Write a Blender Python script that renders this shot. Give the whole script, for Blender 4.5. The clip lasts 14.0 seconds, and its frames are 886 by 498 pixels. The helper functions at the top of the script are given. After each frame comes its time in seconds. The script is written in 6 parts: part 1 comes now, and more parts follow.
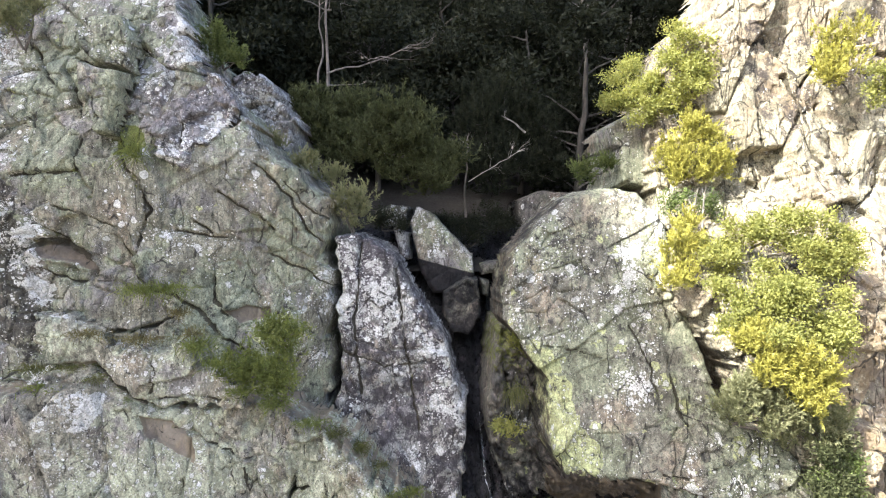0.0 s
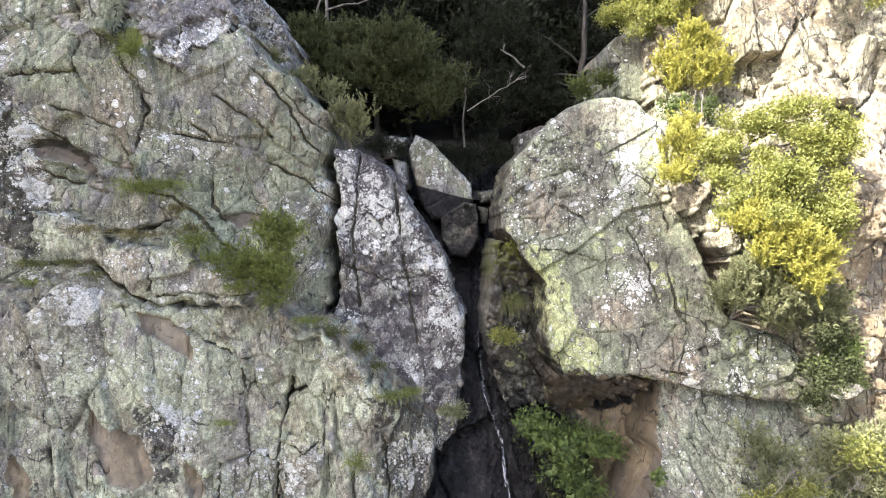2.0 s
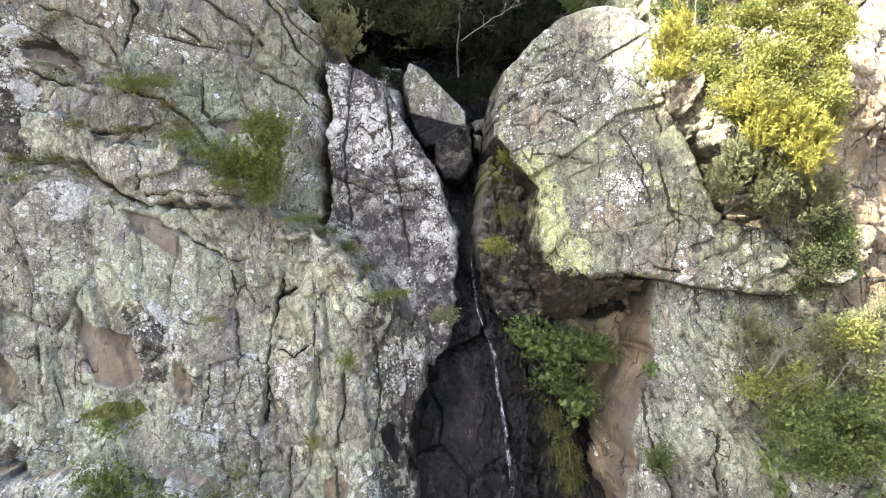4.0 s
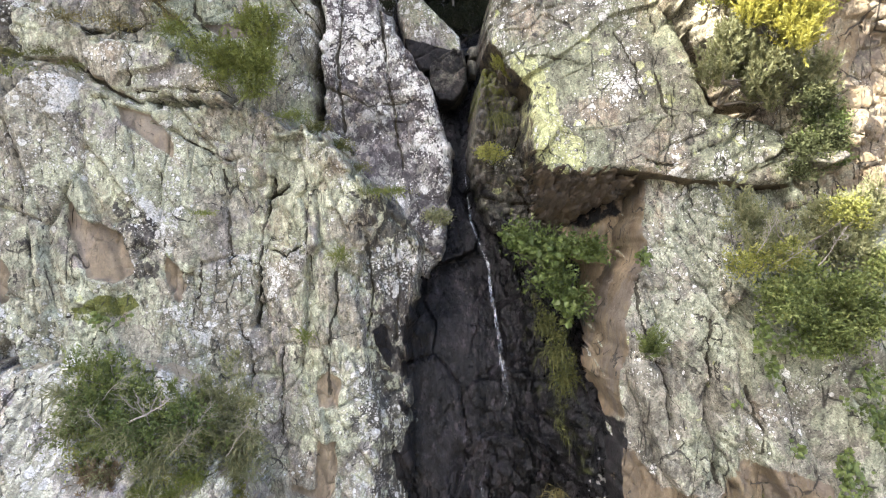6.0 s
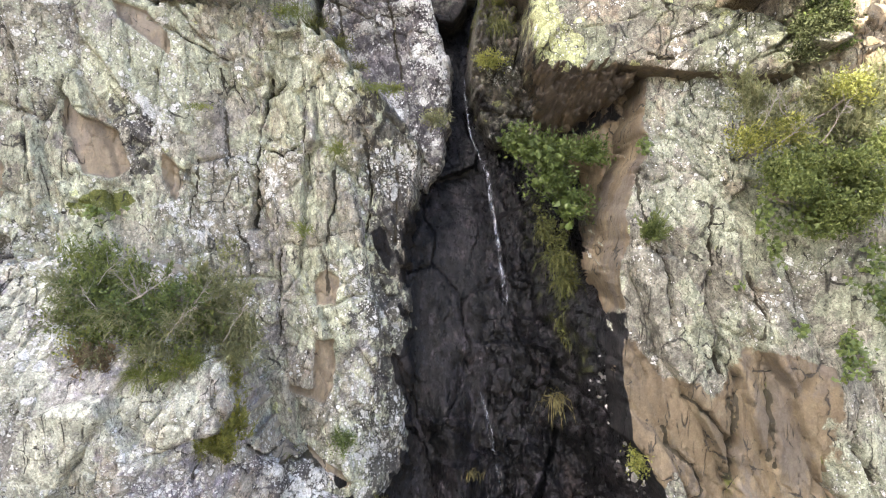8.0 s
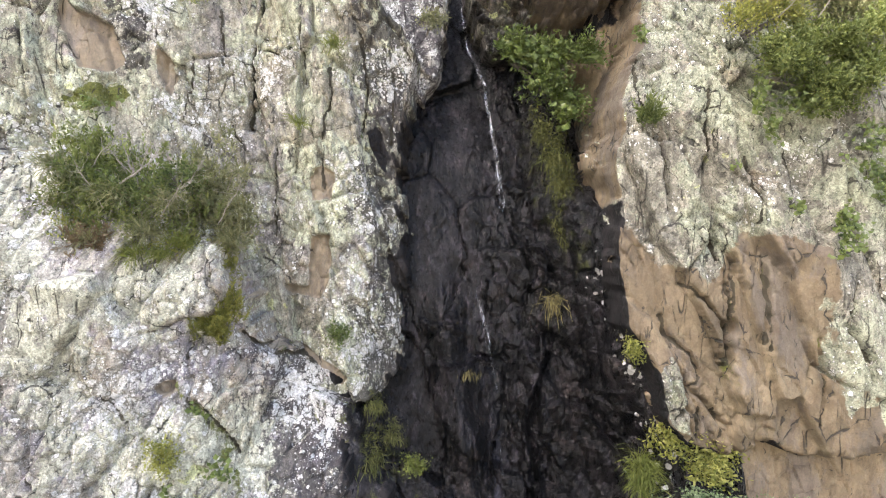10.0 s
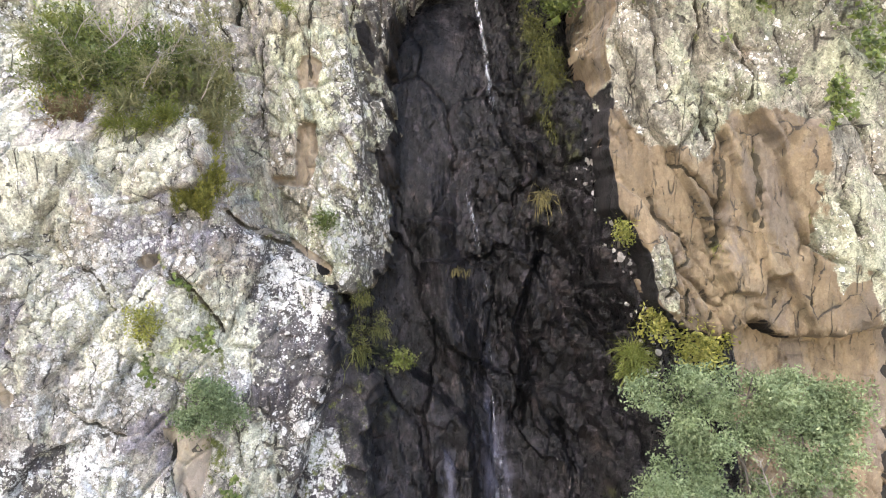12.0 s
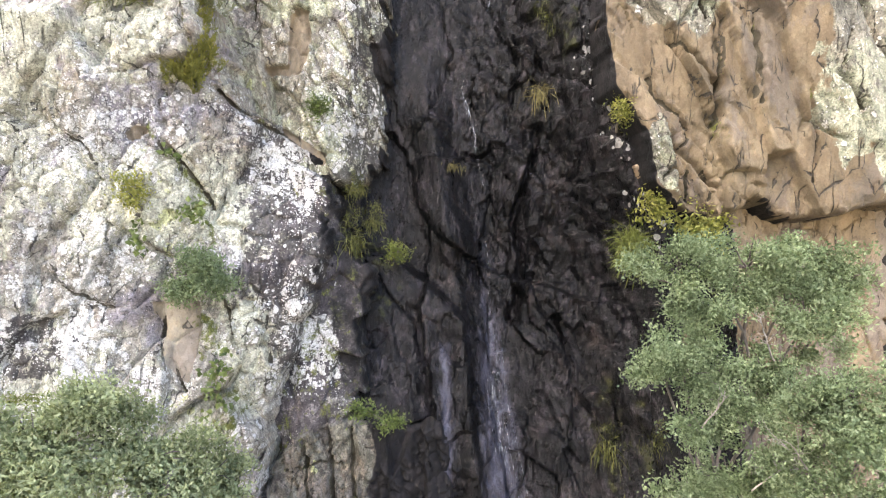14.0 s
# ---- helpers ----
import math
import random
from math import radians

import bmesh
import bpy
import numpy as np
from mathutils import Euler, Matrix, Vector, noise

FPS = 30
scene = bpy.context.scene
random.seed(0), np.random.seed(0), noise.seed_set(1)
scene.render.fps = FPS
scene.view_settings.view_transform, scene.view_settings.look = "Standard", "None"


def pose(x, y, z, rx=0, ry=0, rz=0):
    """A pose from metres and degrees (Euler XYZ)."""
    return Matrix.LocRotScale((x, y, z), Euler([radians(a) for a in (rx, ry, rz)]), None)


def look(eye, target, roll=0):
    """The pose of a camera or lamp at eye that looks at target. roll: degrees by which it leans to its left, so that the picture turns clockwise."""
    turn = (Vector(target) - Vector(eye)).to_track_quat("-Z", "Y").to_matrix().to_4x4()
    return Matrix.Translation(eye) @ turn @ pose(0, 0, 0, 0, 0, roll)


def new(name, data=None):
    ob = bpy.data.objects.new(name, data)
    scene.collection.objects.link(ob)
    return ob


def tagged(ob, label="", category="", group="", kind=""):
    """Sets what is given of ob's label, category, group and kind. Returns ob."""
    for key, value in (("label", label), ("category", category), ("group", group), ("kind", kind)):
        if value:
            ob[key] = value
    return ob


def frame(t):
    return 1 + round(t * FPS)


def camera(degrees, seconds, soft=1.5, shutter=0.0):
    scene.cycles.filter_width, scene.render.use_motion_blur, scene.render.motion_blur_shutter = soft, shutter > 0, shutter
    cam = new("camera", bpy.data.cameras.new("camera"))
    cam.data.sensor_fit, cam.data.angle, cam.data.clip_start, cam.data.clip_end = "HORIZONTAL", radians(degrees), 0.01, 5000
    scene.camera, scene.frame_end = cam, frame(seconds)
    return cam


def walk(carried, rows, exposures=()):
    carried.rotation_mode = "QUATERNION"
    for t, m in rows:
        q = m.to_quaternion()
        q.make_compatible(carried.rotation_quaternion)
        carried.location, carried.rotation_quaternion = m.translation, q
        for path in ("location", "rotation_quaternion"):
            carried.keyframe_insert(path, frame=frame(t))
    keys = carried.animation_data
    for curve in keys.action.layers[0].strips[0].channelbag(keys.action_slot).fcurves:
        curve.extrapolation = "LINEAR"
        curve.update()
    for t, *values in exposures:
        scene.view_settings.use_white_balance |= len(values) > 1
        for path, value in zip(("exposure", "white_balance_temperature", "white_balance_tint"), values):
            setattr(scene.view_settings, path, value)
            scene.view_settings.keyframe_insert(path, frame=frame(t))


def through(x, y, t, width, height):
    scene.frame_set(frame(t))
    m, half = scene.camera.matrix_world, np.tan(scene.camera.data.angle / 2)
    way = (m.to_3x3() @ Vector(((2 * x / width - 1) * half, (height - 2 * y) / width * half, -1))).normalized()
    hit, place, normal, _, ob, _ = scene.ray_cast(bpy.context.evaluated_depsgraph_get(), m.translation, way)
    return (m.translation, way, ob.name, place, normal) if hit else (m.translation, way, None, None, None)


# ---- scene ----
# The camera: a drone that sinks straight down in front of the cliff.
cam = camera(72.0, 14.0, soft=1.1)
METRES, EYE, TILT, LEAN, TURN = 12.5, 18.0, 0.0, 0.0, 0.0
ROWS = [
    (0.0, 0.0, 0.0, 0.0, 0.0, 0.0, -0.0),
    (0.5, -0.0013, -0.0018, -0.034, -0.02, -0.0, -0.01),
    (1.0, -0.0018, -0.0022, -0.0716, 0.01, 0.01, -0.0),
    (1.5, -0.0004, -0.0009, -0.1052, -0.0, -0.01, -0.0),
    (2.0, 0.0026, 0.0003, -0.1426, -0.01, -0.03, -0.01),
    (2.5, 0.0051, 0.0013, -0.1764, -0.05, -0.03, -0.0),
    (3.0, 0.0083, 0.003, -0.2119, -0.02, -0.06, 0.0),
    (5.5, 0.0236, 0.0066, -0.3877, 0.01, -0.16, 0.01),
    (6.0, 0.025, 0.007, -0.4237, -0.02, -0.21, 0.03),
    (6.5, 0.0247, 0.0081, -0.4571, -0.02, -0.19, 0.03),
    (7.0, 0.0245, 0.0101, -0.493, -0.04, -0.2, 0.03),
    (7.5, 0.0244, 0.0113, -0.5266, -0.06, -0.23, 0.04),
    (8.0, 0.0251, 0.0124, -0.564, -0.09, -0.26, 0.04),
    (10.5, 0.0325, 0.0143, -0.7425, -0.16, -0.29, 0.05),
    (11.0, 0.0372, 0.0166, -0.7806, -0.18, -0.3, 0.05),
    (11.5, 0.0428, 0.019, -0.8152, -0.19, -0.32, 0.06),
    (12.0, 0.0447, 0.0201, -0.8527, -0.19, -0.35, 0.06),
    (12.5, 0.0454, 0.0217, -0.8872, -0.18, -0.39, 0.06),
    (13.0, 0.0459, 0.0248, -0.9247, -0.17, -0.42, 0.05),
    (13.5, 0.0478, 0.0272, -0.9598, -0.16, -0.46, 0.05),
    (14.0, 0.052, 0.0284, -0.9968, -0.12, -0.49, 0.04),
]
walk(cam, [(t, pose(0, 0, EYE, TILT, LEAN, TURN) @ pose(METRES * x, 1.357 * METRES * y, METRES * z, 90 + pitch, roll, yaw)) for t, x, y, z, yaw, pitch, roll in ROWS],
     ((0.0, 2.33, 5900, 9), (3.0, 2.42, 5950, 10), (8.0, 2.77, 6250, 10), (11.5, 3.07, 6500, 10), (14.0, 3.25, 6600, 10)))


# ---- light: open sky, and a sun from the left behind the camera that an added, unseen ridge keeps off all but the upper right ----
SUN = Vector((-0.60, -0.48, 0.64)).normalized()
world = bpy.data.worlds.new("sky")
scene.world = world
world.use_nodes = True
wn = world.node_tree.nodes
sky = wn.new("ShaderNodeTexSky")
sky.sky_type, sky.sun_disc = "NISHITA", False
sky.sun_elevation, sky.sun_rotation = math.asin(SUN.z), math.atan2(SUN.x, SUN.y)
sky.air_density, sky.dust_density, sky.ozone_density = 0.7, 4.0, 0.6
wn["Background"].inputs["Strength"].default_value = 0.15
world.node_tree.links.new(sky.outputs[0], wn["Background"].inputs["Color"])
sun = new("sun", bpy.data.lights.new("sun", "SUN"))
sun.data.energy, sun.data.angle, sun.data.color = 5.0, radians(0.45), (1.0, 0.91, 0.76)
sun.matrix_world = look(SUN * 60, (0, 0, 0))


# ---- arithmetic for stone and leaves ----
def hashed(i, j, s):
    n = (i.astype(np.int64) * 374761393 + j.astype(np.int64) * 668265263 + s * 1274126177) & 0xFFFFFFFF
    n = ((n ^ (n >> 13)) * 1274126177) & 0xFFFFFFFF
    return ((n ^ (n >> 16)) & 0xFFFFFF) / float(0x1000000)


def vnoise(x, z, s):
    i, j = np.floor(x), np.floor(z)
    u, v = x - i, z - j
    u, v = u * u * (3 - 2 * u), v * v * (3 - 2 * v)
    a, b, c, d = hashed(i, j, s), hashed(i + 1, j, s), hashed(i, j + 1, s), hashed(i + 1, j + 1, s)
    return (a + (b - a) * u) * (1 - v) + (c + (d - c) * u) * v


def fbm(x, z, size, octaves, s):
    """Noise from -1 to 1 whose largest lumps are size metres wide."""
    total, amp, norm = 0.0, 1.0, 0.0
    for k in range(octaves):
        total = total + amp * (2 * vnoise(x / size + 7.3 * k, z / size - 3.1 * k, s + k) - 1)
        norm, amp, size = norm + amp, amp * 0.5, size * 0.47
    return total / norm


def joints(x, z, size, angle, stretch, s):
    """Broken blocks: the offset of each tilted block, and how near its joints are."""
    c, n = math.cos(radians(angle)), math.sin(radians(angle))
    u = (x * c + z * n) / size + 0.13 * fbm(x, z, size * 1.3, 3, s + 50)
    v = (-x * n + z * c) / (size * stretch) + 0.13 * fbm(x, z, size * 1.3, 3, s + 60)
    i0, j0 = np.floor(u), np.floor(v)
    f1, f2 = np.full(x.shape, 9.0), np.full(x.shape, 9.0)
    off, off2 = np.zeros(x.shape), np.zeros(x.shape)
    for di in (-1, 0, 1):
        for dj in (-1, 0, 1):
            i, j = i0 + di, j0 + dj
            du, dv = u - i - 0.1 - 0.8 * hashed(i, j, s), v - j - 0.1 - 0.8 * hashed(i, j, s + 1)
            d = np.sqrt(du * du + dv * dv)
            here = (hashed(i, j, s + 2) - 0.5) * 1.2 + (hashed(i, j, s + 3) - 0.5) * 2.4 * du + (hashed(i, j, s + 4) - 0.5) * 2.4 * dv
            near = d < f1
            off2 = np.where(near, off, np.where(d < f2, here, off2))
            f2 = np.where(near, f1, np.minimum(f2, d))
            off = np.where(near, here, off)
            f1 = np.where(near, d, f1)
    gap = (f2 - f1) * size
    own = 0.5 + 0.5 * np.clip(gap / (0.022 + 0.016 * size), 0, 1)
    return off2 + (off - off2) * own, gap


def inside(x, z, outline):
    """Distance from the outline, positive within it."""
    best, odd = np.full(x.shape, 1e9), np.zeros(x.shape, bool)
    for (ax, az), (bx, bz) in zip(outline, outline[1:] + outline[:1]):
        ex, ez = bx - ax, bz - az
        t = np.clip(((x - ax) * ex + (z - az) * ez) / (ex * ex + ez * ez + 1e-9), 0, 1)
        best = np.minimum(best, (x - ax - t * ex) ** 2 + (z - az - t * ez) ** 2)
        cross = (az > z) != (bz > z)
        odd ^= cross & (x < ex * (z - az) / (ez + (1e-9 if ez >= 0 else -1e-9)) + ax)
    return np.where(odd, 1, -1) * np.sqrt(best)


def along(x, z, line):
    best = np.full(x.shape, 1e9)
    for (ax, az), (bx, bz) in zip(line, line[1:]):
        ex, ez = bx - ax, bz - az
        t = np.clip(((x - ax) * ex + (z - az) * ez) / (ex * ex + ez * ez + 1e-9), 0, 1)
        best = np.minimum(best, (x - ax - t * ex) ** 2 + (z - az - t * ez) ** 2)
    return np.sqrt(best)


def near(x, z, line, width, s=88):
    """One along a ragged line, falling to nothing."""
    return np.exp(-(along(x + 0.1 * fbm(x, z, 0.4, 3, s), z, line) / width) ** 2)


def spot(x, z, cx, cz, rx, rz, s=5, rag=0.35):
    """1 within a ragged oval, 0 outside it."""
    u, v = np.abs(x - cx + 0.25 * (z - cz)) / rx, np.abs(z - cz - 0.2 * (x - cx)) / rz
    d = np.maximum(np.maximum(u, v), 0.72 * (u + v)) + rag * fbm(x, z, 0.5 * min(rx, rz) + 0.08, 3, s)
    return np.clip((1.08 - d) / 0.12, 0, 1)


def step(v, lo, hi):
    v = np.clip((v - lo) / (hi - lo), 0, 1)
    return v * v * (3 - 2 * v)


def mesh_of(name, co, quads, material, fields=None, smooth=True):
    """A mesh from arrays of places and of four-cornered faces."""
    me = bpy.data.meshes.new(name)
    n, m = len(co), len(quads)
    me.vertices.add(n)
    me.vertices.foreach_set("co", np.asarray(co, np.float32).ravel())
    me.loops.add(4 * m)
    me.loops.foreach_set("vertex_index", np.asarray(quads, np.int32).ravel())
    me.polygons.add(m)
    me.polygons.foreach_set("loop_start", np.arange(0, 4 * m, 4, dtype=np.int32))
    me.polygons.foreach_set("use_smooth", np.broadcast_to(np.asarray(smooth, bool), (m,)).copy())
    me.update(calc_edges=True)
    for key, value in (fields or {}).items():
        me.attributes.new(key, "FLOAT", "POINT").data.foreach_set("value", np.asarray(value, np.float32).ravel())
    me.materials.append(material)
    return me


def under(ob, parent):
    ob.parent = parent
    return ob


# ---- materials ----
class Nodes:
    """Short names for building a node material."""

    def __init__(self, name):
        self.mat = bpy.data.materials.new(name)
        self.mat.use_nodes = True
        self.tree = self.mat.node_tree
        self.bsdf = self.tree.nodes["Principled BSDF"]
        self.out = self.tree.nodes["Material Output"]
        self.place = self.node("ShaderNodeTexCoord").outputs["Object"]

    def node(self, kind, **values):
        n = self.tree.nodes.new(kind)
        for k, v in values.items():
            n.inputs[k].default_value = v
        return n

    def link(self, a, b):
        self.tree.links.new(a, b)

    def set(self, socket, value):
        if isinstance(value, (int, float, tuple)):
            socket.default_value = value
        else:
            self.link(value, socket)

    def noise(self, scale, detail=4.0, rough=0.6, stretch=None, distort=0.0):
        n = self.node("ShaderNodeTexNoise", Scale=scale, Detail=detail, Roughness=rough, Distortion=distort)
        self.link(self.stretched(stretch), n.inputs["Vector"])
        return n.outputs["Fac"]

    def stretched(self, stretch):
        if stretch is None:
            return self.place
        m = self.node("ShaderNodeMapping")
        m.inputs["Scale"].default_value = stretch
        self.link(self.place, m.inputs["Vector"])
        return m.outputs[0]

    def wobble(self, scale, amount):
        n = self.node("ShaderNodeTexNoise", Scale=scale, Detail=3.0)
        self.link(self.place, n.inputs["Vector"])
        v = self.node("ShaderNodeVectorMath")
        v.operation = "MULTIPLY_ADD"
        self.link(n.outputs["Color"], v.inputs[0])
        v.inputs[1].default_value = (amount,) * 3
        self.link(self.place, v.inputs[2])
        return v.outputs[0]

    def math(self, op, a, b=0.0, clamp=False):
        n = self.node("ShaderNodeMath")
        n.operation, n.use_clamp = op, clamp
        if op == "MULTIPLY_ADD":
            n.inputs[2].default_value = 0.06
        self.set(n.inputs[0], a)
        self.set(n.inputs[1], b)
        return n.outputs[0]

    def ramp(self, value, lo, hi, a=0.0, b=1.0):
        n = self.node("ShaderNodeMapRange")
        n.interpolation_type = "SMOOTHSTEP"
        self.set(n.inputs["Value"], value)
        self.set(n.inputs["From Min"], lo)
        self.set(n.inputs["From Max"], hi)
        n.inputs["To Min"].default_value, n.inputs["To Max"].default_value = a, b
        return n.outputs[0]

    def field(self, name):
        n = self.node("ShaderNodeAttribute")
        n.attribute_name = name
        return n.outputs["Fac"]

    def mix(self, fac, a, b, how="MIX"):
        n = self.node("ShaderNodeMix")
        n.data_type, n.blend_type = "RGBA", how
        self.set(n.inputs[0], fac)
        self.set(n.inputs[6], a)
        self.set(n.inputs[7], b)
        return n.outputs[2]

    def bump(self, height, strength, distance, base=None):
        n = self.node("ShaderNodeBump", Strength=strength, Distance=distance)
        self.link(height, n.inputs["Height"])
        if base is not None:
            self.link(base, n.inputs["Normal"])
        return n.outputs[0]

    def discs(self, scale, fill):
        """Crusts of lichen: rounded patches of mixed size; fill is how many there are."""
        v = self.node("ShaderNodeTexVoronoi", Scale=scale, Randomness=1.0)
        self.link(self.wobble(scale * 1.7, 0.55 / scale), v.inputs["Vector"])
        sep = self.node("ShaderNodeSeparateColor")
        self.link(v.outputs["Color"], sep.inputs[0])
        size = self.math("MULTIPLY", self.math("SUBTRACT", fill, self.math("MULTIPLY", sep.outputs[0], 0.8)), 0.75)
        near = self.math("SUBTRACT", size, v.outputs["Distance"])
        self.ring = self.math("MULTIPLY", self.ramp(near, -0.11, -0.02), self.ramp(near, 0.0, 0.02, 1, 0))
        return self.ramp(near, 0.0, 0.03), sep.outputs[1]


def rgb(r, g, b):
    return (r, g, b, 1.0)


def rock_material(name, grey, green, dark, bands=(1, 1, 1), bright=1.0, lean=20, split=0.0, bare_stone=(0.41, 0.312, 0.197), mauve=0.0):
    """Weathered stone. Fields on the mesh say where lichen crusts, bare tan stone, moss and dark crusts grow; lean is how its cracks run."""
    n = Nodes(name)
    mid, fine = n.noise(2.7, 6, 0.7, bands), n.noise(21, 7, 0.75)
    # sheets of smooth pale green crust with ragged edges on greyer stone
    sheet = n.ramp(n.noise(0.75, 9, 0.72), 0.465, 0.525)
    colour = n.mix(n.ramp(n.noise(3.6, 7, 0.75), 0.42, 0.58), rgb(*grey), rgb(*[0.70 * g for g in grey]))
    # cool grey-violet stone between the crusts
    colour = n.mix(n.ramp(n.noise(0.9, 7, 0.74, (1, 1, 0.8)), 0.50, 0.60, 0.0, mauve), colour, rgb(0.215, 0.20, 0.232))
    colour = n.mix(sheet, colour, n.mix(n.ramp(n.noise(1.6, 4), 0.4, 0.6), rgb(*green), rgb(*[0.86 * g for g in green])))
    # brown seepage
    colour = n.mix(n.ramp(n.noise(1.1, 8, 0.75, (1.2, 1, 0.7)), 0.525, 0.65, 0, 0.48), colour, rgb(0.235, 0.18, 0.13))
    # sulphur-green crusts
    patch, tone = n.discs(4.0, n.math("ADD", n.math("MULTIPLY", n.field("yellow"), 1.1), n.ramp(n.noise(0.9, 5, 0.7), 0.45, 0.66, -0.25, 0.50)))
    colour = n.mix(n.math("MULTIPLY", patch, 0.7), colour, n.mix(tone, rgb(0.33, 0.355, 0.165), rgb(0.45, 0.47, 0.225)))
    # near-black crusts in ragged sheets
    crust = n.ramp(n.math("ADD", n.noise(3.1, 8, 0.8), n.math("MULTIPLY", n.field("dark"), 0.34)), 0.665, 0.71)
    colour = n.mix(n.math("MULTIPLY", crust, 0.9), colour, rgb(*dark))
    bare = n.ramp(n.math("ADD", n.field("tan"), n.math("MULTIPLY", n.math("SUBTRACT", n.noise(3.4, 7, 0.75), 0.5), 1.1)), 0.42, 0.58)
    keep = n.math("SUBTRACT", 1.0, n.math("MULTIPLY", bare, 0.35))
    # a mosaic of crusts and flakes, each with a tone of its own
    flakes = []
    for scale, low, high in ((6.0, 0.80, 1.15), (15.0, 0.66, 1.26)):
        v = n.node("ShaderNodeTexVoronoi", Scale=scale)
        m = n.node("ShaderNodeMapping")
        m.inputs["Rotation"].default_value, m.inputs["Scale"].default_value = (0, radians(lean), 0), (1.35, 1.0, 0.7)
        n.link(n.wobble(scale * 1.9, 0.5 / scale), m.inputs["Vector"])
        n.link(m.outputs[0], v.inputs["Vector"])
        s = n.node("ShaderNodeSeparateColor")
        n.link(v.outputs["Color"], s.inputs[0])
        tone = n.mix(s.outputs[0], rgb(low, low, low), rgb(high, high, high))
        colour = n.mix(keep, colour, n.mix(1.0, colour, tone, "MULTIPLY"))
        flakes.append(s.outputs[1])
    # white crusts at four sizes, crowded in some places and missing in others
    few = n.math("SUBTRACT", n.math("MULTIPLY_ADD", n.field("white"), n.ramp(n.noise(0.62, 8, 0.76), 0.40, 0.60, 0.35, 2.0)), n.math("MULTIPLY", bare, 0.6))
    for scale, cover in ((4.0, 0.85), (8.5, 0.92), (17.0, 0.94), (38.0, 0.92)):
        patch, tone = n.discs(scale, few)
        if scale < 20:
            colour = n.mix(n.math("MULTIPLY", n.ring, 0.5), colour, rgb(*[0.35 * g for g in grey]))
        colour = n.mix(n.math("MULTIPLY", patch, cover), colour, n.mix(tone, rgb(0.38, 0.378, 0.345), rgb(0.59, 0.59, 0.58)))
    # bare broken stone
    stone = n.mix(n.ramp(n.noise(2.2, 6, 0.7, (1, 1, 0.45)), 0.35, 0.65), rgb(*[bright * c for c in bare_stone]), rgb(*[0.73 * bright * c for c in bare_stone]))
    stone = n.mix(n.ramp(n.noise(6.0, 5, 0.7), 0.5, 0.72, 0, 0.6), stone, rgb(*[bright * c for c in (0.48, 0.39, 0.265)]))
    stone = n.mix(n.ramp(n.noise(0.9, 7, 0.7, (1.3, 1, 0.6)), 0.50, 0.58, 0, 0.65), stone, rgb(*[bright * c for c in (0.27, 0.23, 0.20)]))
    stone = n.mix(1.0, stone, n.mix(flakes[0], rgb(0.86, 0.86, 0.86), rgb(1.12, 1.12, 1.12)), "MULTIPLY")
    colour = n.mix(n.math("MULTIPLY", bare, 0.94), colour, stone)
    # moss in hollows that hold water
    moss = n.ramp(n.math("ADD", n.noise(5.0, 6, 0.75), n.math("MULTIPLY", n.field("moss"), 0.55)), 0.74, 0.86)
    colour = n.mix(moss, colour, n.mix(fine, rgb(0.05, 0.06, 0.015), rgb(0.16, 0.17, 0.045)))
    # broad weathering
    colour = n.mix(1.0, colour, n.mix(n.ramp(n.noise(1.5, 6, 0.72, (1, 1, 0.7)), 0.36, 0.64), rgb(0.78, 0.775, 0.77), rgb(1.15, 1.15, 1.14)), "MULTIPLY")
    # long hair cracks along the joints, and short ones across them
    gaps = []
    for turn, scale, wide, lo in ((lean, 2.4, 0.010, 0.52), (lean + 12, 5.0, 0.010, 0.55), (lean - 74, 3.0, 0.009, 0.56)):
        m = n.node("ShaderNodeMapping")
        m.inputs["Rotation"].default_value, m.inputs["Scale"].default_value = (0, radians(turn), 0), (1.0, 0.3, 0.085)
        n.link(n.wobble(scale * 2.2, 0.07 / scale), m.inputs["Vector"])
        f = n.node("ShaderNodeTexNoise", Scale=scale, Detail=1.0, Roughness=0.4)
        n.link(m.outputs[0], f.inputs["Vector"])
        line = n.ramp(n.math("ABSOLUTE", n.math("SUBTRACT", f.outputs["Fac"], 0.5)), 0.0, wide, 1, 0)
        gaps.append(n.math("MULTIPLY", line, n.ramp(n.noise(scale * 0.5, 5, 0.7), lo - split, lo - split + 0.09)))
    gap = n.math("MAXIMUM", n.math("MAXIMUM", gaps[0], gaps[1]), gaps[2])
    # broken joints round blocks of two sizes, open in some places and closed in others
    for scale, wide, lo in ((1.5, 0.032, 0.50), (3.6, 0.034, 0.56), (8.0, 0.036, 0.59)):
        m = n.node("ShaderNodeMapping")
        m.inputs["Rotation"].default_value, m.inputs["Scale"].default_value = (0, radians(lean + 4 * scale), 0), (1.25, 0.6, 0.62)
        n.link(n.wobble(scale * 2.2, 0.36 / scale), m.inputs["Vector"])
        v = n.node("ShaderNodeTexVoronoi", Scale=scale)
        v.feature = "DISTANCE_TO_EDGE"
        n.link(m.outputs[0], v.inputs["Vector"])
        width = n.ramp(n.noise(scale * 1.4, 4, 0.7), lo - split, lo + 0.2 - split, 0.0001, wide)
        line = n.ramp(v.outputs["Distance"], n.math("MULTIPLY", width, 0.4), width, 1, 0)
        gap = n.math("MAXIMUM", gap, line if scale < 2 else n.math("MULTIPLY", line, n.math("SUBTRACT", 1.0, n.math("MULTIPLY", bare, 0.75))))
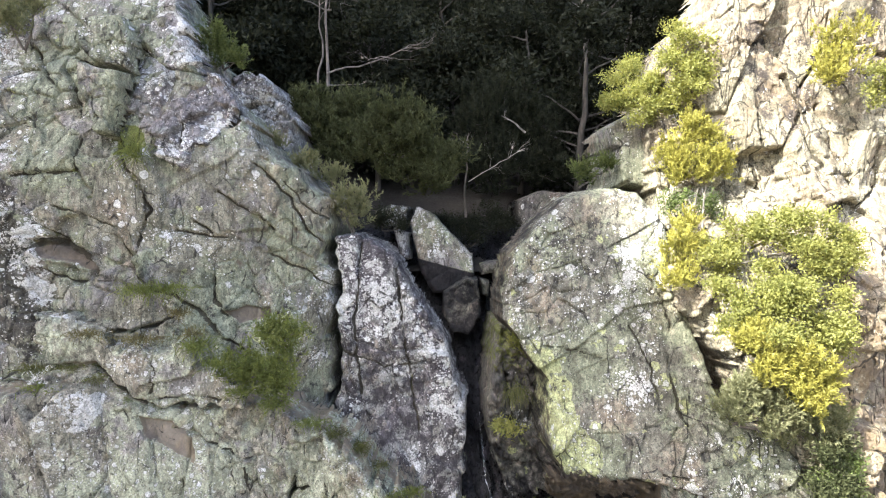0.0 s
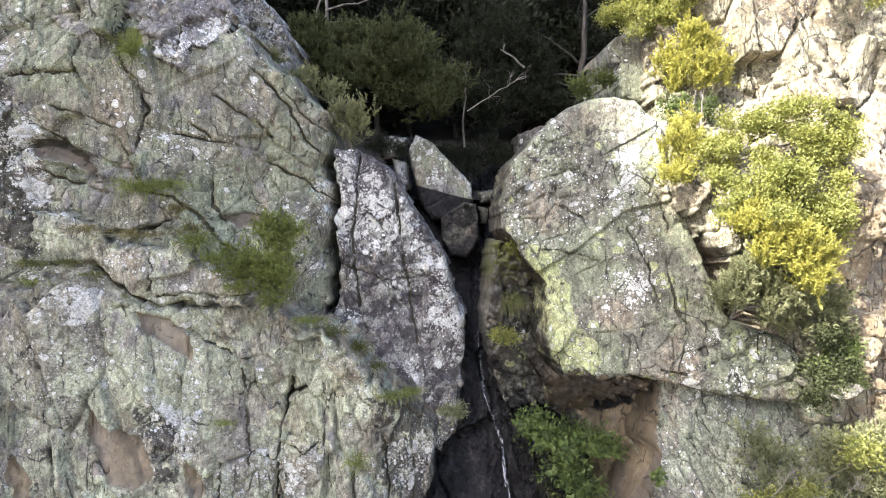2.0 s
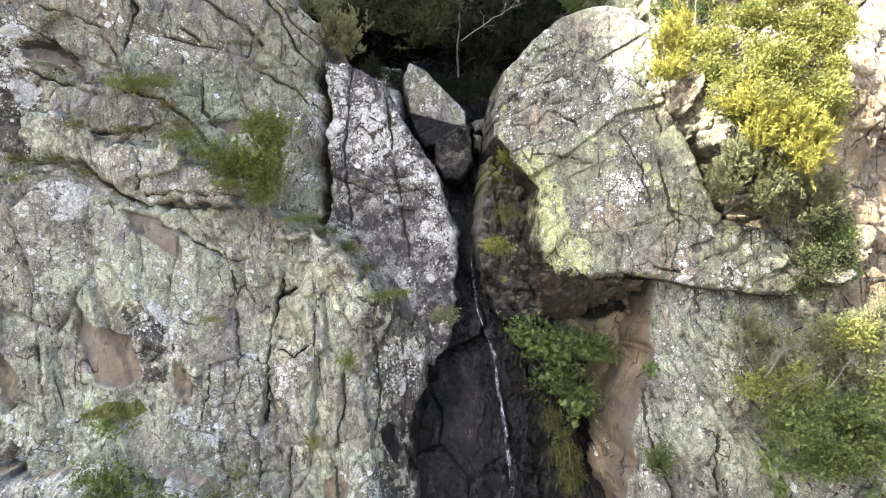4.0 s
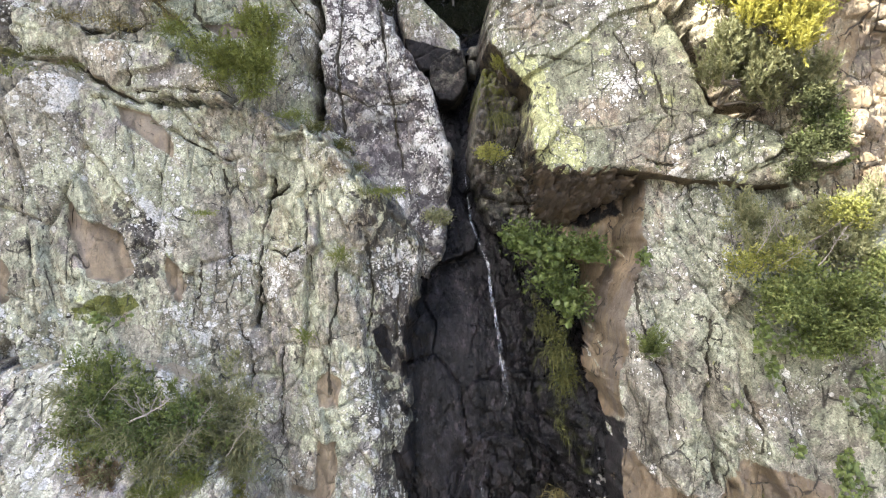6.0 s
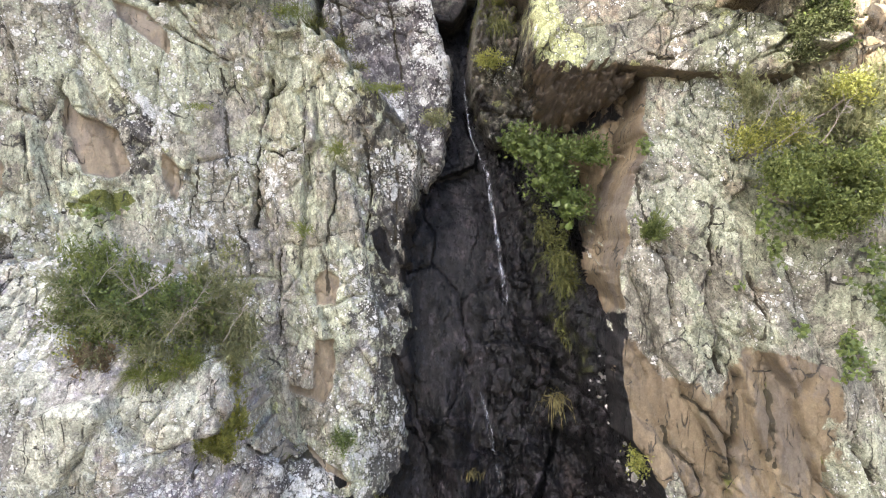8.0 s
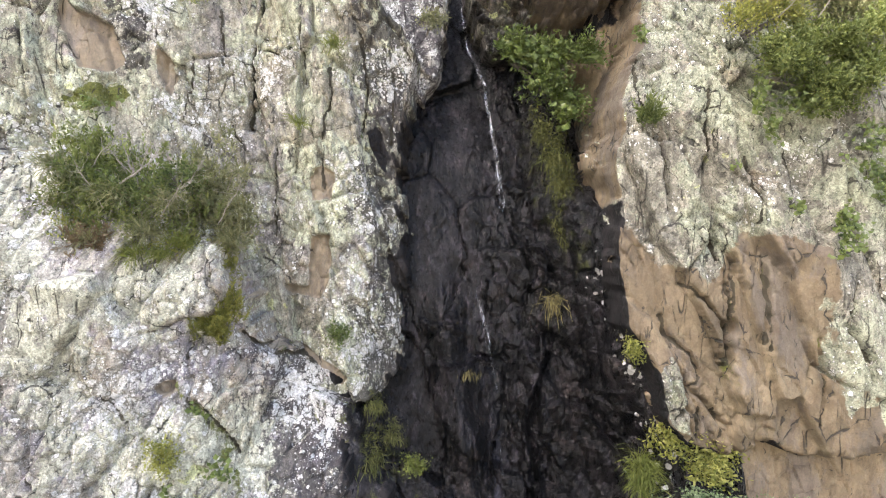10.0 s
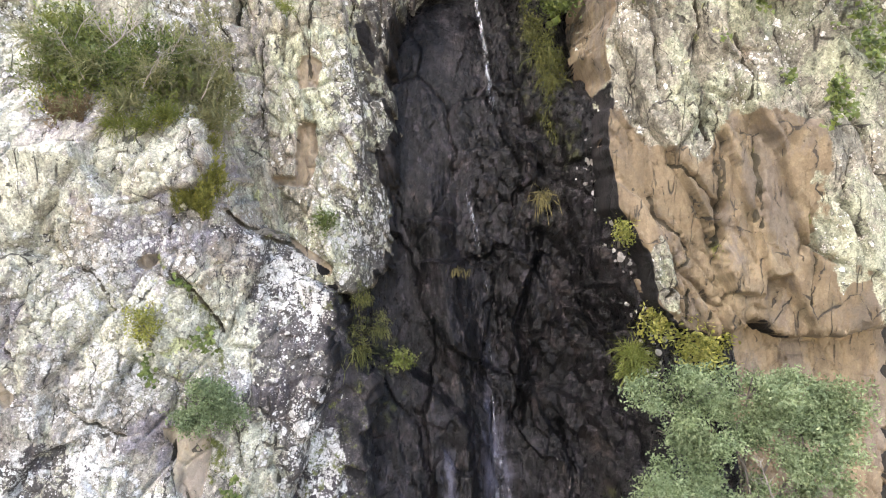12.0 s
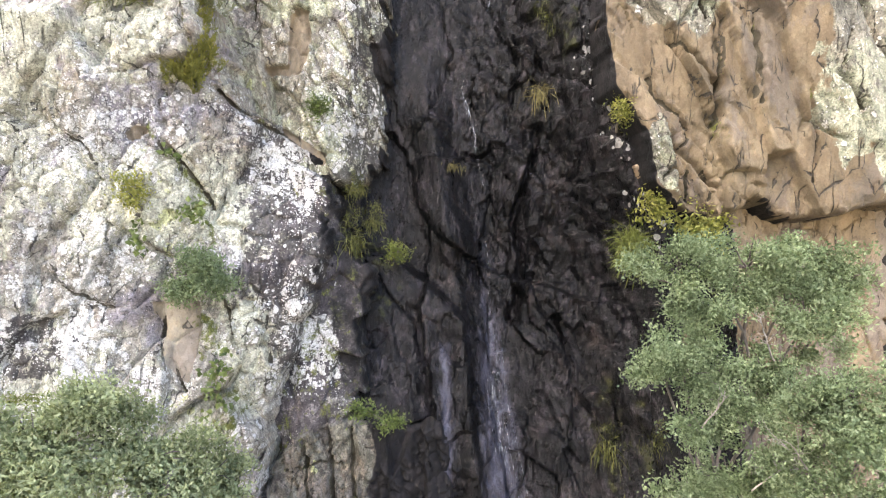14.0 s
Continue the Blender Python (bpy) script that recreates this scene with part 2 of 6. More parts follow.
    colour = n.mix(n.math("MULTIPLY", gap, 0.85), colour, rgb(0.035, 0.032, 0.028))
    # open joints painted near black, for their shade as well as soil
    joint_shade = n.ramp(n.math("ADD", n.field("soil_shade"), n.math("MULTIPLY", n.math("SUBTRACT", n.noise(14, 5, 0.7), 0.5), 0.7)), 0.42, 0.62)
    colour = n.mix(n.math("MULTIPLY", joint_shade, 0.9), colour, n.mix(fine, rgb(0.022, 0.019, 0.013), rgb(0.06, 0.052, 0.034)))
    # grain and dark pits
    clean = n.math("SUBTRACT", 1.0, n.math("MULTIPLY", bare, 0.75))
    colour = n.mix(clean, colour, n.mix(1.0, colour, n.mix(n.ramp(n.noise(34, 6, 0.8), 0.36, 0.64), rgb(0.58, 0.575, 0.57), rgb(1.30, 1.30, 1.30)), "MULTIPLY"))
    pits = n.math("MULTIPLY", n.ramp(n.noise(19, 6, 0.75), 0.595, 0.63, 0, 0.85), clean)
    colour = n.mix(pits, colour, rgb(0.03, 0.029, 0.028))
    # black slime where water seeps, and shade painted under overhanging stone
    soaked = n.ramp(n.math("ADD", n.field("wet"), n.math("MULTIPLY", n.math("SUBTRACT", mid, 0.5), 0.8)), 0.4, 0.6)
    colour = n.mix(soaked, colour, n.mix(fine, rgb(0.004, 0.004, 0.004), n.mix(n.ramp(n.noise(3.0, 7, 0.75, (1, 1, 0.5)), 0.48, 0.62), rgb(0.012, 0.011, 0.012), rgb(0.036, 0.031, 0.031))))
    n.link(colour, n.bsdf.inputs["Base Color"])
    n.set(n.bsdf.inputs["Roughness"], n.ramp(fine, 0.2, 0.8, 0.75, 0.97))
    n.bsdf.inputs["Specular IOR Level"].default_value = 0.25
    rough = n.bump(n.noise(7.0, 8, 0.7, bands), 0.45, 0.035)
    rough = n.bump(flakes[1], 0.6, 0.016, n.bump(flakes[0], 0.6, 0.035, rough))
    rough = n.bump(gap, 0.9, -0.04, rough)
    n.link(n.bump(n.noise(34, 6, 0.75), 0.6, 0.016, rough), n.bsdf.inputs["Normal"])
    return n.mat


def wet_material():
    """Stone that water runs over: near black, with slick streaks."""
    n = Nodes("wet_black_rock")
    streak = n.noise(3.2, 6, 0.65, (1, 1, 0.22))
    mid, fine = n.noise(1.6, 6, 0.7), n.noise(15, 6, 0.7, (1, 1, 0.5))
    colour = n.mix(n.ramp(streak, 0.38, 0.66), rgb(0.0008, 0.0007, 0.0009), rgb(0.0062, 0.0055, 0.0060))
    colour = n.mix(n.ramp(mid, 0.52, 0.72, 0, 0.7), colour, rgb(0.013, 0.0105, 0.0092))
    for scale, low, high in ((3.2, 0.35, 1.9), (9.0, 0.3, 2.3), (21.0, 0.35, 2.0)):
        v = n.node("ShaderNodeTexVoronoi", Scale=scale)
        m = n.node("ShaderNodeMapping")
        m.inputs["Rotation"].default_value, m.inputs["Scale"].default_value = (0, radians(-12), 0), (1.3, 1.0, 0.42)
        n.link(n.wobble(scale * 1.2, 0.9 / scale), m.inputs["Vector"])
        n.link(m.outputs[0], v.inputs["Vector"])
        s = n.node("ShaderNodeSeparateColor")
        n.link(v.outputs["Color"], s.inputs[0])
        colour = n.mix(1.0, colour, n.mix(s.outputs[0], rgb(low, low, low), rgb(high, high, high)), "MULTIPLY")
    # paler flecks paint the glints of wet facets into the colour
    colour = n.mix(n.ramp(n.noise(9, 8, 0.8, (1, 1, 0.45)), 0.545, 0.63, 0, 0.75), colour, n.mix(mid, rgb(0.022, 0.020, 0.021), rgb(0.044, 0.038, 0.034)))
    dry = n.ramp(n.math("ADD", n.field("dry"), n.math("MULTIPLY", n.math("SUBTRACT", mid, 0.5), 0.8)), 0.4, 0.65)
    colour = n.mix(dry, colour, n.mix(fine, rgb(0.009, 0.007, 0.006), rgb(0.045, 0.035, 0.029)))
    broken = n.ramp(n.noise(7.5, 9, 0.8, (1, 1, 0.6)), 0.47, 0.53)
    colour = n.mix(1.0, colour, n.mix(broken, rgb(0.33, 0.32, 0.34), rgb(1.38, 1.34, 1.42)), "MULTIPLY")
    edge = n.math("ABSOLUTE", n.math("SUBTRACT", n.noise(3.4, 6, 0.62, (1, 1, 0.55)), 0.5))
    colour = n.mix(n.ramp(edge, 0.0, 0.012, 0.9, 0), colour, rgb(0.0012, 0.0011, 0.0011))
    veil = n.ramp(n.math("MULTIPLY", n.field("veil"), n.noise(9, 4, 0.6, (1, 1, 0.12))), 0.30, 0.62)
    colour = n.mix(n.math("MULTIPLY", veil, 0.55), colour, rgb(0.098, 0.098, 0.132))
    moss = n.ramp(n.math("ADD", n.noise(4.0, 5, 0.7), n.math("MULTIPLY", n.field("moss"), 0.5)), 0.72, 0.86)
    colour = n.mix(moss, colour, n.mix(fine, rgb(0.012, 0.014, 0.005), rgb(0.05, 0.052, 0.016)))
    # white lichen chips along the rim of the dry wall
    patch, tone = n.discs(8.0, n.math("MULTIPLY", n.field("speck"), 0.85))
    colour = n.mix(n.math("MULTIPLY", patch, 0.9), colour, n.mix(tone, rgb(0.22, 0.21, 0.20), rgb(0.5, 0.49, 0.47)))
    n.link(colour, n.bsdf.inputs["Base Color"])
    n.set(n.bsdf.inputs["Roughness"], n.ramp(fine, 0.3, 0.7, 0.16, 0.55))
    n.bsdf.inputs["Specular IOR Level"].default_value = 0.24
    rough = n.bump(n.noise(4.5, 7, 0.66, (1, 1, 0.6)), 1.0, 0.10)
    n.link(n.bump(n.noise(24, 5, 0.7), 0.6, 0.016, rough), n.bsdf.inputs["Normal"])
    return n.mat


def leaf_material(name, low, high, gloss=0.55, through=0.25, sheen=0.25):
    n = Nodes(name)
    tone = n.field("tone")
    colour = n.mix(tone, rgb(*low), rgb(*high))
    colour = n.mix(n.ramp(n.noise(2.3, 3), 0.35, 0.7, 0, 0.45), colour, rgb(*[0.55 * a + 0.25 * b for a, b in zip(low, high)]))
    n.link(colour, n.bsdf.inputs["Base Color"])
    n.bsdf.inputs["Roughness"].default_value = gloss
    n.bsdf.inputs["Specular IOR Level"].default_value = sheen
    t = n.node("ShaderNodeBsdfTranslucent")
    n.link(n.mix(1.0, colour, rgb(1.25, 1.2, 0.6), "MULTIPLY"), t.inputs["Color"])
    m = n.node("ShaderNodeMixShader", Fac=through)
    n.link(n.bsdf.outputs[0], m.inputs[1])
    n.link(t.outputs[0], m.inputs[2])
    n.link(m.outputs[0], n.out.inputs["Surface"])
    return n.mat


def bark_material(name, low, high):
    n = Nodes(name)
    f = n.noise(9, 5, 0.65, (1, 1, 0.25))
    n.link(n.mix(n.ramp(f, 0.3, 0.7), rgb(*low), rgb(*high)), n.bsdf.inputs["Base Color"])
    n.bsdf.inputs["Roughness"].default_value = 0.9
    n.link(n.bump(f, 0.6, 0.03), n.bsdf.inputs["Normal"])
    return n.mat


def soil_material(name, low, high):
    n = Nodes(name)
    f = n.noise(1.5, 7, 0.7)
    n.link(n.mix(n.ramp(f, 0.3, 0.7), rgb(*low), rgb(*high)), n.bsdf.inputs["Base Color"])
    n.bsdf.inputs["Roughness"].default_value = 0.95
    n.link(n.bump(n.noise(7, 6, 0.7), 0.8, 0.08), n.bsdf.inputs["Normal"])
    return n.mat


def water_material():
    n = Nodes("white_water")
    n.bsdf.inputs["Base Color"].default_value = rgb(0.72, 0.75, 0.80)
    n.bsdf.inputs["Roughness"].default_value = 0.2
    n.set(n.bsdf.inputs["Alpha"], n.ramp(n.noise(16, 5, 0.75, (1, 1, 0.4)), 0.44, 0.66, 0.0, 0.5))
    return n.mat


PALE = rock_material("lichen_rock", (0.285, 0.27, 0.215), (0.35, 0.362, 0.268), (0.05, 0.045, 0.043), bright=0.58, lean=14, bare_stone=(0.375, 0.305, 0.22), mauve=0.4)
SUNNY = rock_material("sunlit_cream_rock", (0.255, 0.215, 0.155), (0.29, 0.265, 0.19), (0.06, 0.05, 0.045), (1, 1, 0.7), 0.5, 8, 0.06)
CHALKY = rock_material("white_crusted_rock", (0.325, 0.308, 0.268), (0.415, 0.415, 0.33), (0.05, 0.044, 0.046), bright=0.6, lean=-24, split=0.01, bare_stone=(0.52, 0.45, 0.34), mauve=0.8)
SANDY = rock_material("pale_rock_over_tan", (0.235, 0.225, 0.185), (0.265, 0.278, 0.208), (0.07, 0.06, 0.056), (1, 1, 0.6), 0.38, 24, 0.03)
GREEN = rock_material("green_lichen_rock", (0.225, 0.215, 0.165), (0.24, 0.252, 0.178), (0.06, 0.055, 0.048), (1, 1, 1.3), 0.38, 58, 0.01, (0.36, 0.29, 0.225), 0.45)
PURPLE = rock_material("purple_grey_rock", (0.20, 0.185, 0.185), (0.25, 0.245, 0.225), (0.055, 0.048, 0.052))
BARE = rock_material("bare_tan_rock", (0.30, 0.25, 0.19), (0.33, 0.28, 0.20), (0.13, 0.11, 0.10), (1, 1, 0.5), 0.54, 30, -0.02)
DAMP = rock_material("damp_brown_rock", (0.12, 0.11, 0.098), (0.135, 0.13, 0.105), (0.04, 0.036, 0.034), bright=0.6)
BOULDER = rock_material("ribbed_green_rock", (0.185, 0.178, 0.14), (0.215, 0.225, 0.155), (0.05, 0.046, 0.042), (0.6, 0.6, 1.7), 0.26, 66, 0.03)
# red-brown stone, also darkened for the shade beneath the boulder
UNDER = rock_material("shaded_red_brown_rock", (0.10, 0.075, 0.06), (0.10, 0.08, 0.06), (0.04, 0.03, 0.028), bright=0.22, lean=70)
WET = wet_material()
# near-black soil: the wood's deep shade is put into its colour
SOIL = soil_material("shaded_forest_soil", (0.010, 0.008, 0.006), (0.025, 0.021, 0.014))
MEADOW = soil_material("valley_ground", (0.05, 0.055, 0.025), (0.11, 0.11, 0.06))
# pale and warm so that the unseen floor bounces light onto the cliff
VALLEY = soil_material("pale_bounce_floor", (0.20, 0.17, 0.12), (0.36, 0.31, 0.23))
WATER = water_material()
BARK = bark_material("grey_bark", (0.06, 0.052, 0.043), (0.16, 0.14, 0.12))
DARK_BARK = bark_material("dark_bark", (0.035, 0.03, 0.025), (0.09, 0.08, 0.065))
DEAD = bark_material("bleached_dead_wood", (0.14, 0.125, 0.105), (0.30, 0.275, 0.24))
HEATH = leaf_material("heath_green", (0.045, 0.065, 0.018), (0.15, 0.175, 0.058))
OLIVE = leaf_material("olive_heath", (0.095, 0.10, 0.050), (0.26, 0.265, 0.145))
GOLD = leaf_material("yellow_heath", (0.14, 0.14, 0.03), (0.44, 0.41, 0.095))
LEAF = leaf_material("fresh_leaf", (0.12, 0.135, 0.032), (0.38, 0.38, 0.125), 0.5, 0.4)
SILVER = leaf_material("grey_green_leaf", (0.068, 0.096, 0.046), (0.275, 0.34, 0.20), 0.65, 0.25, 0.12)
MISTY = leaf_material("pale_willow_leaf", (0.11, 0.135, 0.066), (0.36, 0.405, 0.25), 0.7, 0.3, 0.1)
FRESH = leaf_material("cliff_shrub_leaf", (0.05, 0.072, 0.018), (0.25, 0.285, 0.10), 0.5, 0.3)
IVY = leaf_material("ivy_leaf", (0.035, 0.055, 0.014), (0.16, 0.20, 0.06), 0.4)
# darker copy of the heath green, for plants that stand in shade
SHADEHEATH = leaf_material("shaded_heath_green", (0.018, 0.023, 0.011), (0.108, 0.118, 0.057), 0.8, 0.2, 0.05)
GOLDOLIVE = leaf_material("yellow_olive_heath", (0.08, 0.085, 0.02), (0.22, 0.22, 0.055))
# near-black leaves that carry the wood's deep shade in their colour
SHADE = leaf_material("shaded_forest_leaf", (0.011, 0.013, 0.009), (0.046, 0.050, 0.033), 0.8, 0.2, 0.05)
DRY = leaf_material("dry_grass", (0.06, 0.052, 0.022), (0.19, 0.165, 0.07), 0.7)
RUST = leaf_material("dead_brown_twigs", (0.09, 0.066, 0.042), (0.20, 0.15, 0.10), 0.8)
MOSSY = leaf_material("mossy_grass", (0.032, 0.036, 0.011), (0.15, 0.155, 0.050), 0.7)
GRASS = leaf_material("cliff_grass", (0.075, 0.095, 0.022), (0.20, 0.22, 0.06), 0.6)


# ---- stone ----
def rock(name, outline, depth, material, s, parent=None, edge=0.2, back=2.6, block=1.1, angle=20, stretch=1.6, jag=0.10, relief=1.0,
         cracks=(), scars=(), paint=None, res=0.027, ragged=1.0, closed=False, lower=0.0, sheer=18.0, flank=None, crumb=1.0, upper=0.0, chips=1.0):
    """A mass of broken stone that faces -y. outline: its corners in x and z; depth: its front's y; angle, stretch: how its joints run;
    cracks: lines with width and depth; scars: ovals where a block fell out; lower: how much tan stone its underside shows."""
    xs, zs = [p[0] for p in outline], [p[1] for p in outline]
    rim = back / sheer + 0.12
    gx, gz = np.arange(min(xs) - rim, max(xs) + rim, res), np.arange(min(zs) - rim, max(zs) + rim, res)
    x, z = np.meshgrid(gx, gz)
    wx = x + ragged * (0.15 * fbm(x, z, 0.9, 4, s) + 0.06 * fbm(x, z, 0.2, 4, s + 9))
    wz = z + ragged * (0.16 * fbm(x, z, 0.9, 4, s + 20) + 0.05 * fbm(x, z, 0.22, 3, s + 29))
    chip = ragged * (0.05 * fbm(x, z, 0.25, 4, s + 9) + 0.03 * fbm(x, z, 0.08, 2, s + 19))
    y = depth(x, z) + 0.0 * x
    lump, gap = joints(x, z, block, angle, stretch, s + 100)
    small, gap2 = joints(x, z, block * 0.30, angle + 12, stretch * 0.8, s + 200)
    tiny, gap3 = joints(x, z, block * 0.11, angle - 15, 1.3, s + 300)
    d = inside(x + ragged * (0.15 * fbm(x, z, 0.9, 3, s) + 0.05 * fbm(x, z, 0.24, 2, s + 5)), z + ragged * (0.15 * fbm(x, z, 0.9, 3, s + 20) + 0.05 * fbm(x, z, 0.24, 2, s + 25)), list(outline)) - 0.6 * back / sheer
    d = d + chips * np.clip(0.08 * small + 0.02 * tiny, -0.12, 0.12)
    calm = step(fbm(x, z, 1.6, 3, s + 70), -0.35, 0.25)
    y = y - relief * (1.1 * jag * lump + crumb * 0.42 * jag * small * (0.3 + 0.7 * calm) + crumb * 0.13 * jag * tiny * (0.25 + 0.75 * calm))
    open_joint = step(fbm(x, z, 1.1, 3, s + 77), -0.15, 0.25)
    y = y + relief * (0.9 * jag * open_joint * np.exp(-gap / 0.024) + 0.5 * crumb * jag * calm * np.exp(-gap2 / 0.022))
    y = y + relief * (0.12 * fbm(x, z, 2.2, 3, s + 40) + crumb * 0.016 * fbm(x, z, 0.35, 5, s + 41))
    tan, moss, soil_shade = np.zeros(x.shape), np.zeros(x.shape), np.zeros(x.shape)
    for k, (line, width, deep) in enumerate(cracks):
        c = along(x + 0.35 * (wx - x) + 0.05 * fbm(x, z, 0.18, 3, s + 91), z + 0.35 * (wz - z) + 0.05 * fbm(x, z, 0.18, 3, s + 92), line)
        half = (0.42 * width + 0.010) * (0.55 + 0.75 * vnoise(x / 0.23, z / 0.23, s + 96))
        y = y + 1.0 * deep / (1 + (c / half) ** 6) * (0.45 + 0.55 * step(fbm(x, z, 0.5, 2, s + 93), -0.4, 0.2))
        # the crack is darkened in colour too, where its shade falls
        soil_shade = np.maximum(soil_shade, 1 / (1 + (c / (0.9 * half)) ** 4) * step(fbm(x, z, 0.4, 3, s + 98), -0.45, 0.0))
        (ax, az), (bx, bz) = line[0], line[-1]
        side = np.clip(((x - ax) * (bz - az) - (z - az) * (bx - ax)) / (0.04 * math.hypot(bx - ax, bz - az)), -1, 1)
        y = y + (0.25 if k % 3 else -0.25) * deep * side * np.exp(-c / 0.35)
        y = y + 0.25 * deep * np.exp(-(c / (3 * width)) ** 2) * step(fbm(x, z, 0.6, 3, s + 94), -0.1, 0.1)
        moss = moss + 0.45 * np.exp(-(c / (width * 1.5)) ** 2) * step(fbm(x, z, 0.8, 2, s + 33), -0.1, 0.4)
    for scar in scars:
        if len(scar) == 2:
            edges, deep = scar
            m = np.clip(inside(x + 0.05 * fbm(x, z, 0.25, 3, s + 46), z + 0.05 * fbm(x, z, 0.25, 3, s + 47), edges) / 0.05, 0, 1)
            mid = sum(p[1] for p in edges) / len(edges)
            y = y * (1 - 0.6 * m) + 0.6 * m * depth(x, z) + deep * m * (1 + 0.5 * (z - mid))
        else:
            cx, cz, rx, rz, deep = scar
            m = spot(x, z, cx, cz, rx, rz, s + 44, 0.30)
            y = y + deep * m * (1 - 0.35 * (z - cz) / rz)
        tan = np.maximum(tan, m)
    r = np.clip(1 - (d + chip) / edge, 0, 1.3)
    y = y + edge * 0.8 * r * r + np.clip(-d, 0, None) * sheer
    tan = np.maximum(tan, lower * step(-d, -0.05, 0.02) * step(np.gradient(d, res, axis=0), 0.25, 0.6))
    top_side = upper * step(-d, -0.08, 0.02) * step(-np.gradient(d, res, axis=0), 0.25, 0.6)
    tan, moss = np.maximum(tan, top_side), moss + 0.6 * top_side * step(fbm(x, z, 0.7, 3, s + 95), -0.1, 0.3)
    wet = np.zeros(x.shape)
    if flank:
        facing = step(-d, -0.10, 0.03) * step(np.gradient(d, res, axis=1), 0.2, 0.5)
        soak = flank(x, z)
        wet, tan = facing * soak, np.maximum(tan, facing * (1 - soak))
    fields = {"white": 0.30, "yellow": 0.2, "dark": 0.0, "tan": tan, "moss": moss, "wet": wet, "soil_shade": soil_shade}
    if paint:
        for key, value in paint(x, z).items():
            fields[key] = np.maximum(fields[key], value) if key in ("tan", "moss", "wet") else value
    keep = d > -back / sheer
    cell = keep[:-1, :-1] & keep[1:, :-1] & keep[:-1, 1:] & keep[1:, 1:]
    ids = np.arange(x.size).reshape(x.shape)
    quads = np.stack([ids[:-1, :-1][cell], ids[:-1, 1:][cell], ids[1:, 1:][cell], ids[1:, :-1][cell]], 1)
    steep = np.hypot(np.gradient(y, res, axis=0), np.gradient(y, res, axis=1)) > 1.3
    soft = ((d < 0.0) | steep).ravel()[quads].any(1)
    used, flat = np.unique(quads, return_inverse=True)
    quads = flat.reshape(quads.shape)
    co = np.stack([x.ravel()[used], y.ravel()[used], z.ravel()[used]], 1)
    fields = {k: np.broadcast_to(v, x.shape).ravel()[used] for k, v in fields.items()}
    if closed:
        rear = co.copy()
        rear[:, 1] = 2 * co[:, 1].max() - co[:, 1] - 0.02
        quads = np.concatenate([quads, quads[:, ::-1] + len(co)])
        co = np.concatenate([co, rear])
        fields = {k: np.concatenate([v, v]) for k, v in fields.items()}
    ob = new(name, mesh_of(name, co, quads, material, fields, smooth=np.concatenate([soft, soft]) if closed else soft))
    if parent:
        ob.parent = parent
    return ob


def lerp(v, *pairs):
    return np.interp(v, [p[0] for p in pairs], [p[1] for p in pairs])


left_cliff = tagged(new("left_cliff"), "lichen-covered pale rock cliff beside the waterfall", "cliff", kind="structure")
right_cliff = tagged(new("right_cliff"), "tan and pale rock cliff with lichen and ivy", "cliff", kind="structure")


# joints that run through the faces: their line in x and z, width and depth
UPPER = [
    ([(-6.02, 20.35), (-5.92, 19.87), (-5.64, 19.44), (-5.36, 19.03), (-5.26, 18.72), (-5.42, 18.34), (-5.57, 17.81)], 0.07, 0.32),
    ([(-7.63, 17.95), (-7.28, 18.15), (-6.85, 18.1), (-6.54, 17.93), (-6.3, 17.57)], 0.13, 0.35),
    ([(-7.35, 18.47), (-6.85, 18.19), (-6.41, 17.85)], 0.03, 0.12),
    ([(-4.88, 18.37), (-4.55, 18.3), (-4.11, 18.23)], 0.03, 0.12),
    ([(-4.63, 18.54), (-4.35, 18.34)], 0.03, 0.1),
    ([(-3.58, 19.66), (-3.02, 19.03), (-2.74, 18.47), (-2.26, 17.91)], 0.035, 0.16),
    ([(-3.58, 18.68), (-3.3, 18.4)], 0.03, 0.1),
    ([(-7.76, 19.34), (-7.0, 19.34), (-6.58, 19.41)], 0.025, 0.09),
    ([(-6.58, 20.0), (-6.61, 19.44), (-6.33, 18.96)], 0.03, 0.1),
]
TOP = [
    ([(-5.95, 21.76), (-6.05, 21.2), (-6.13, 20.55), (-6.2, 20.12)], 0.1, 0.45),
    ([(-7.07, 22.41), (-6.99, 21.99), (-7.13, 21.55), (-6.92, 21.05), (-6.7, 20.47)], 0.05, 0.25),
    ([(-7.93, 21.91), (-7.57, 21.34), (-7.28, 21.12)], 0.05, 0.2),
    ([(-6.96, 21.62), (-6.49, 21.44), (-6.05, 21.34)], 0.035, 0.16),
    ([(-4.84, 20.26), (-4.76, 19.83)], 0.04, 0.14),
    ([(-4.19, 21.12), (-3.9, 20.91), (-3.34, 20.55), (-2.9, 19.97)], 0.08, 0.25),
    ([(-3.76, 21.34), (-3.4, 20.76), (-3.19, 20.47)], 0.06, 0.2),
    ([(-4.26, 19.11), (-3.76, 18.76), (-3.34, 18.39)], 0.03, 0.1),
    ([(-5.9, 21.95), (-5.16, 21.42), (-4.62, 21.37)], 0.03, 0.12),
    ([(-5.16, 22.17), (-4.68, 22.06), (-4.62, 21.53)], 0.04, 0.16),
]
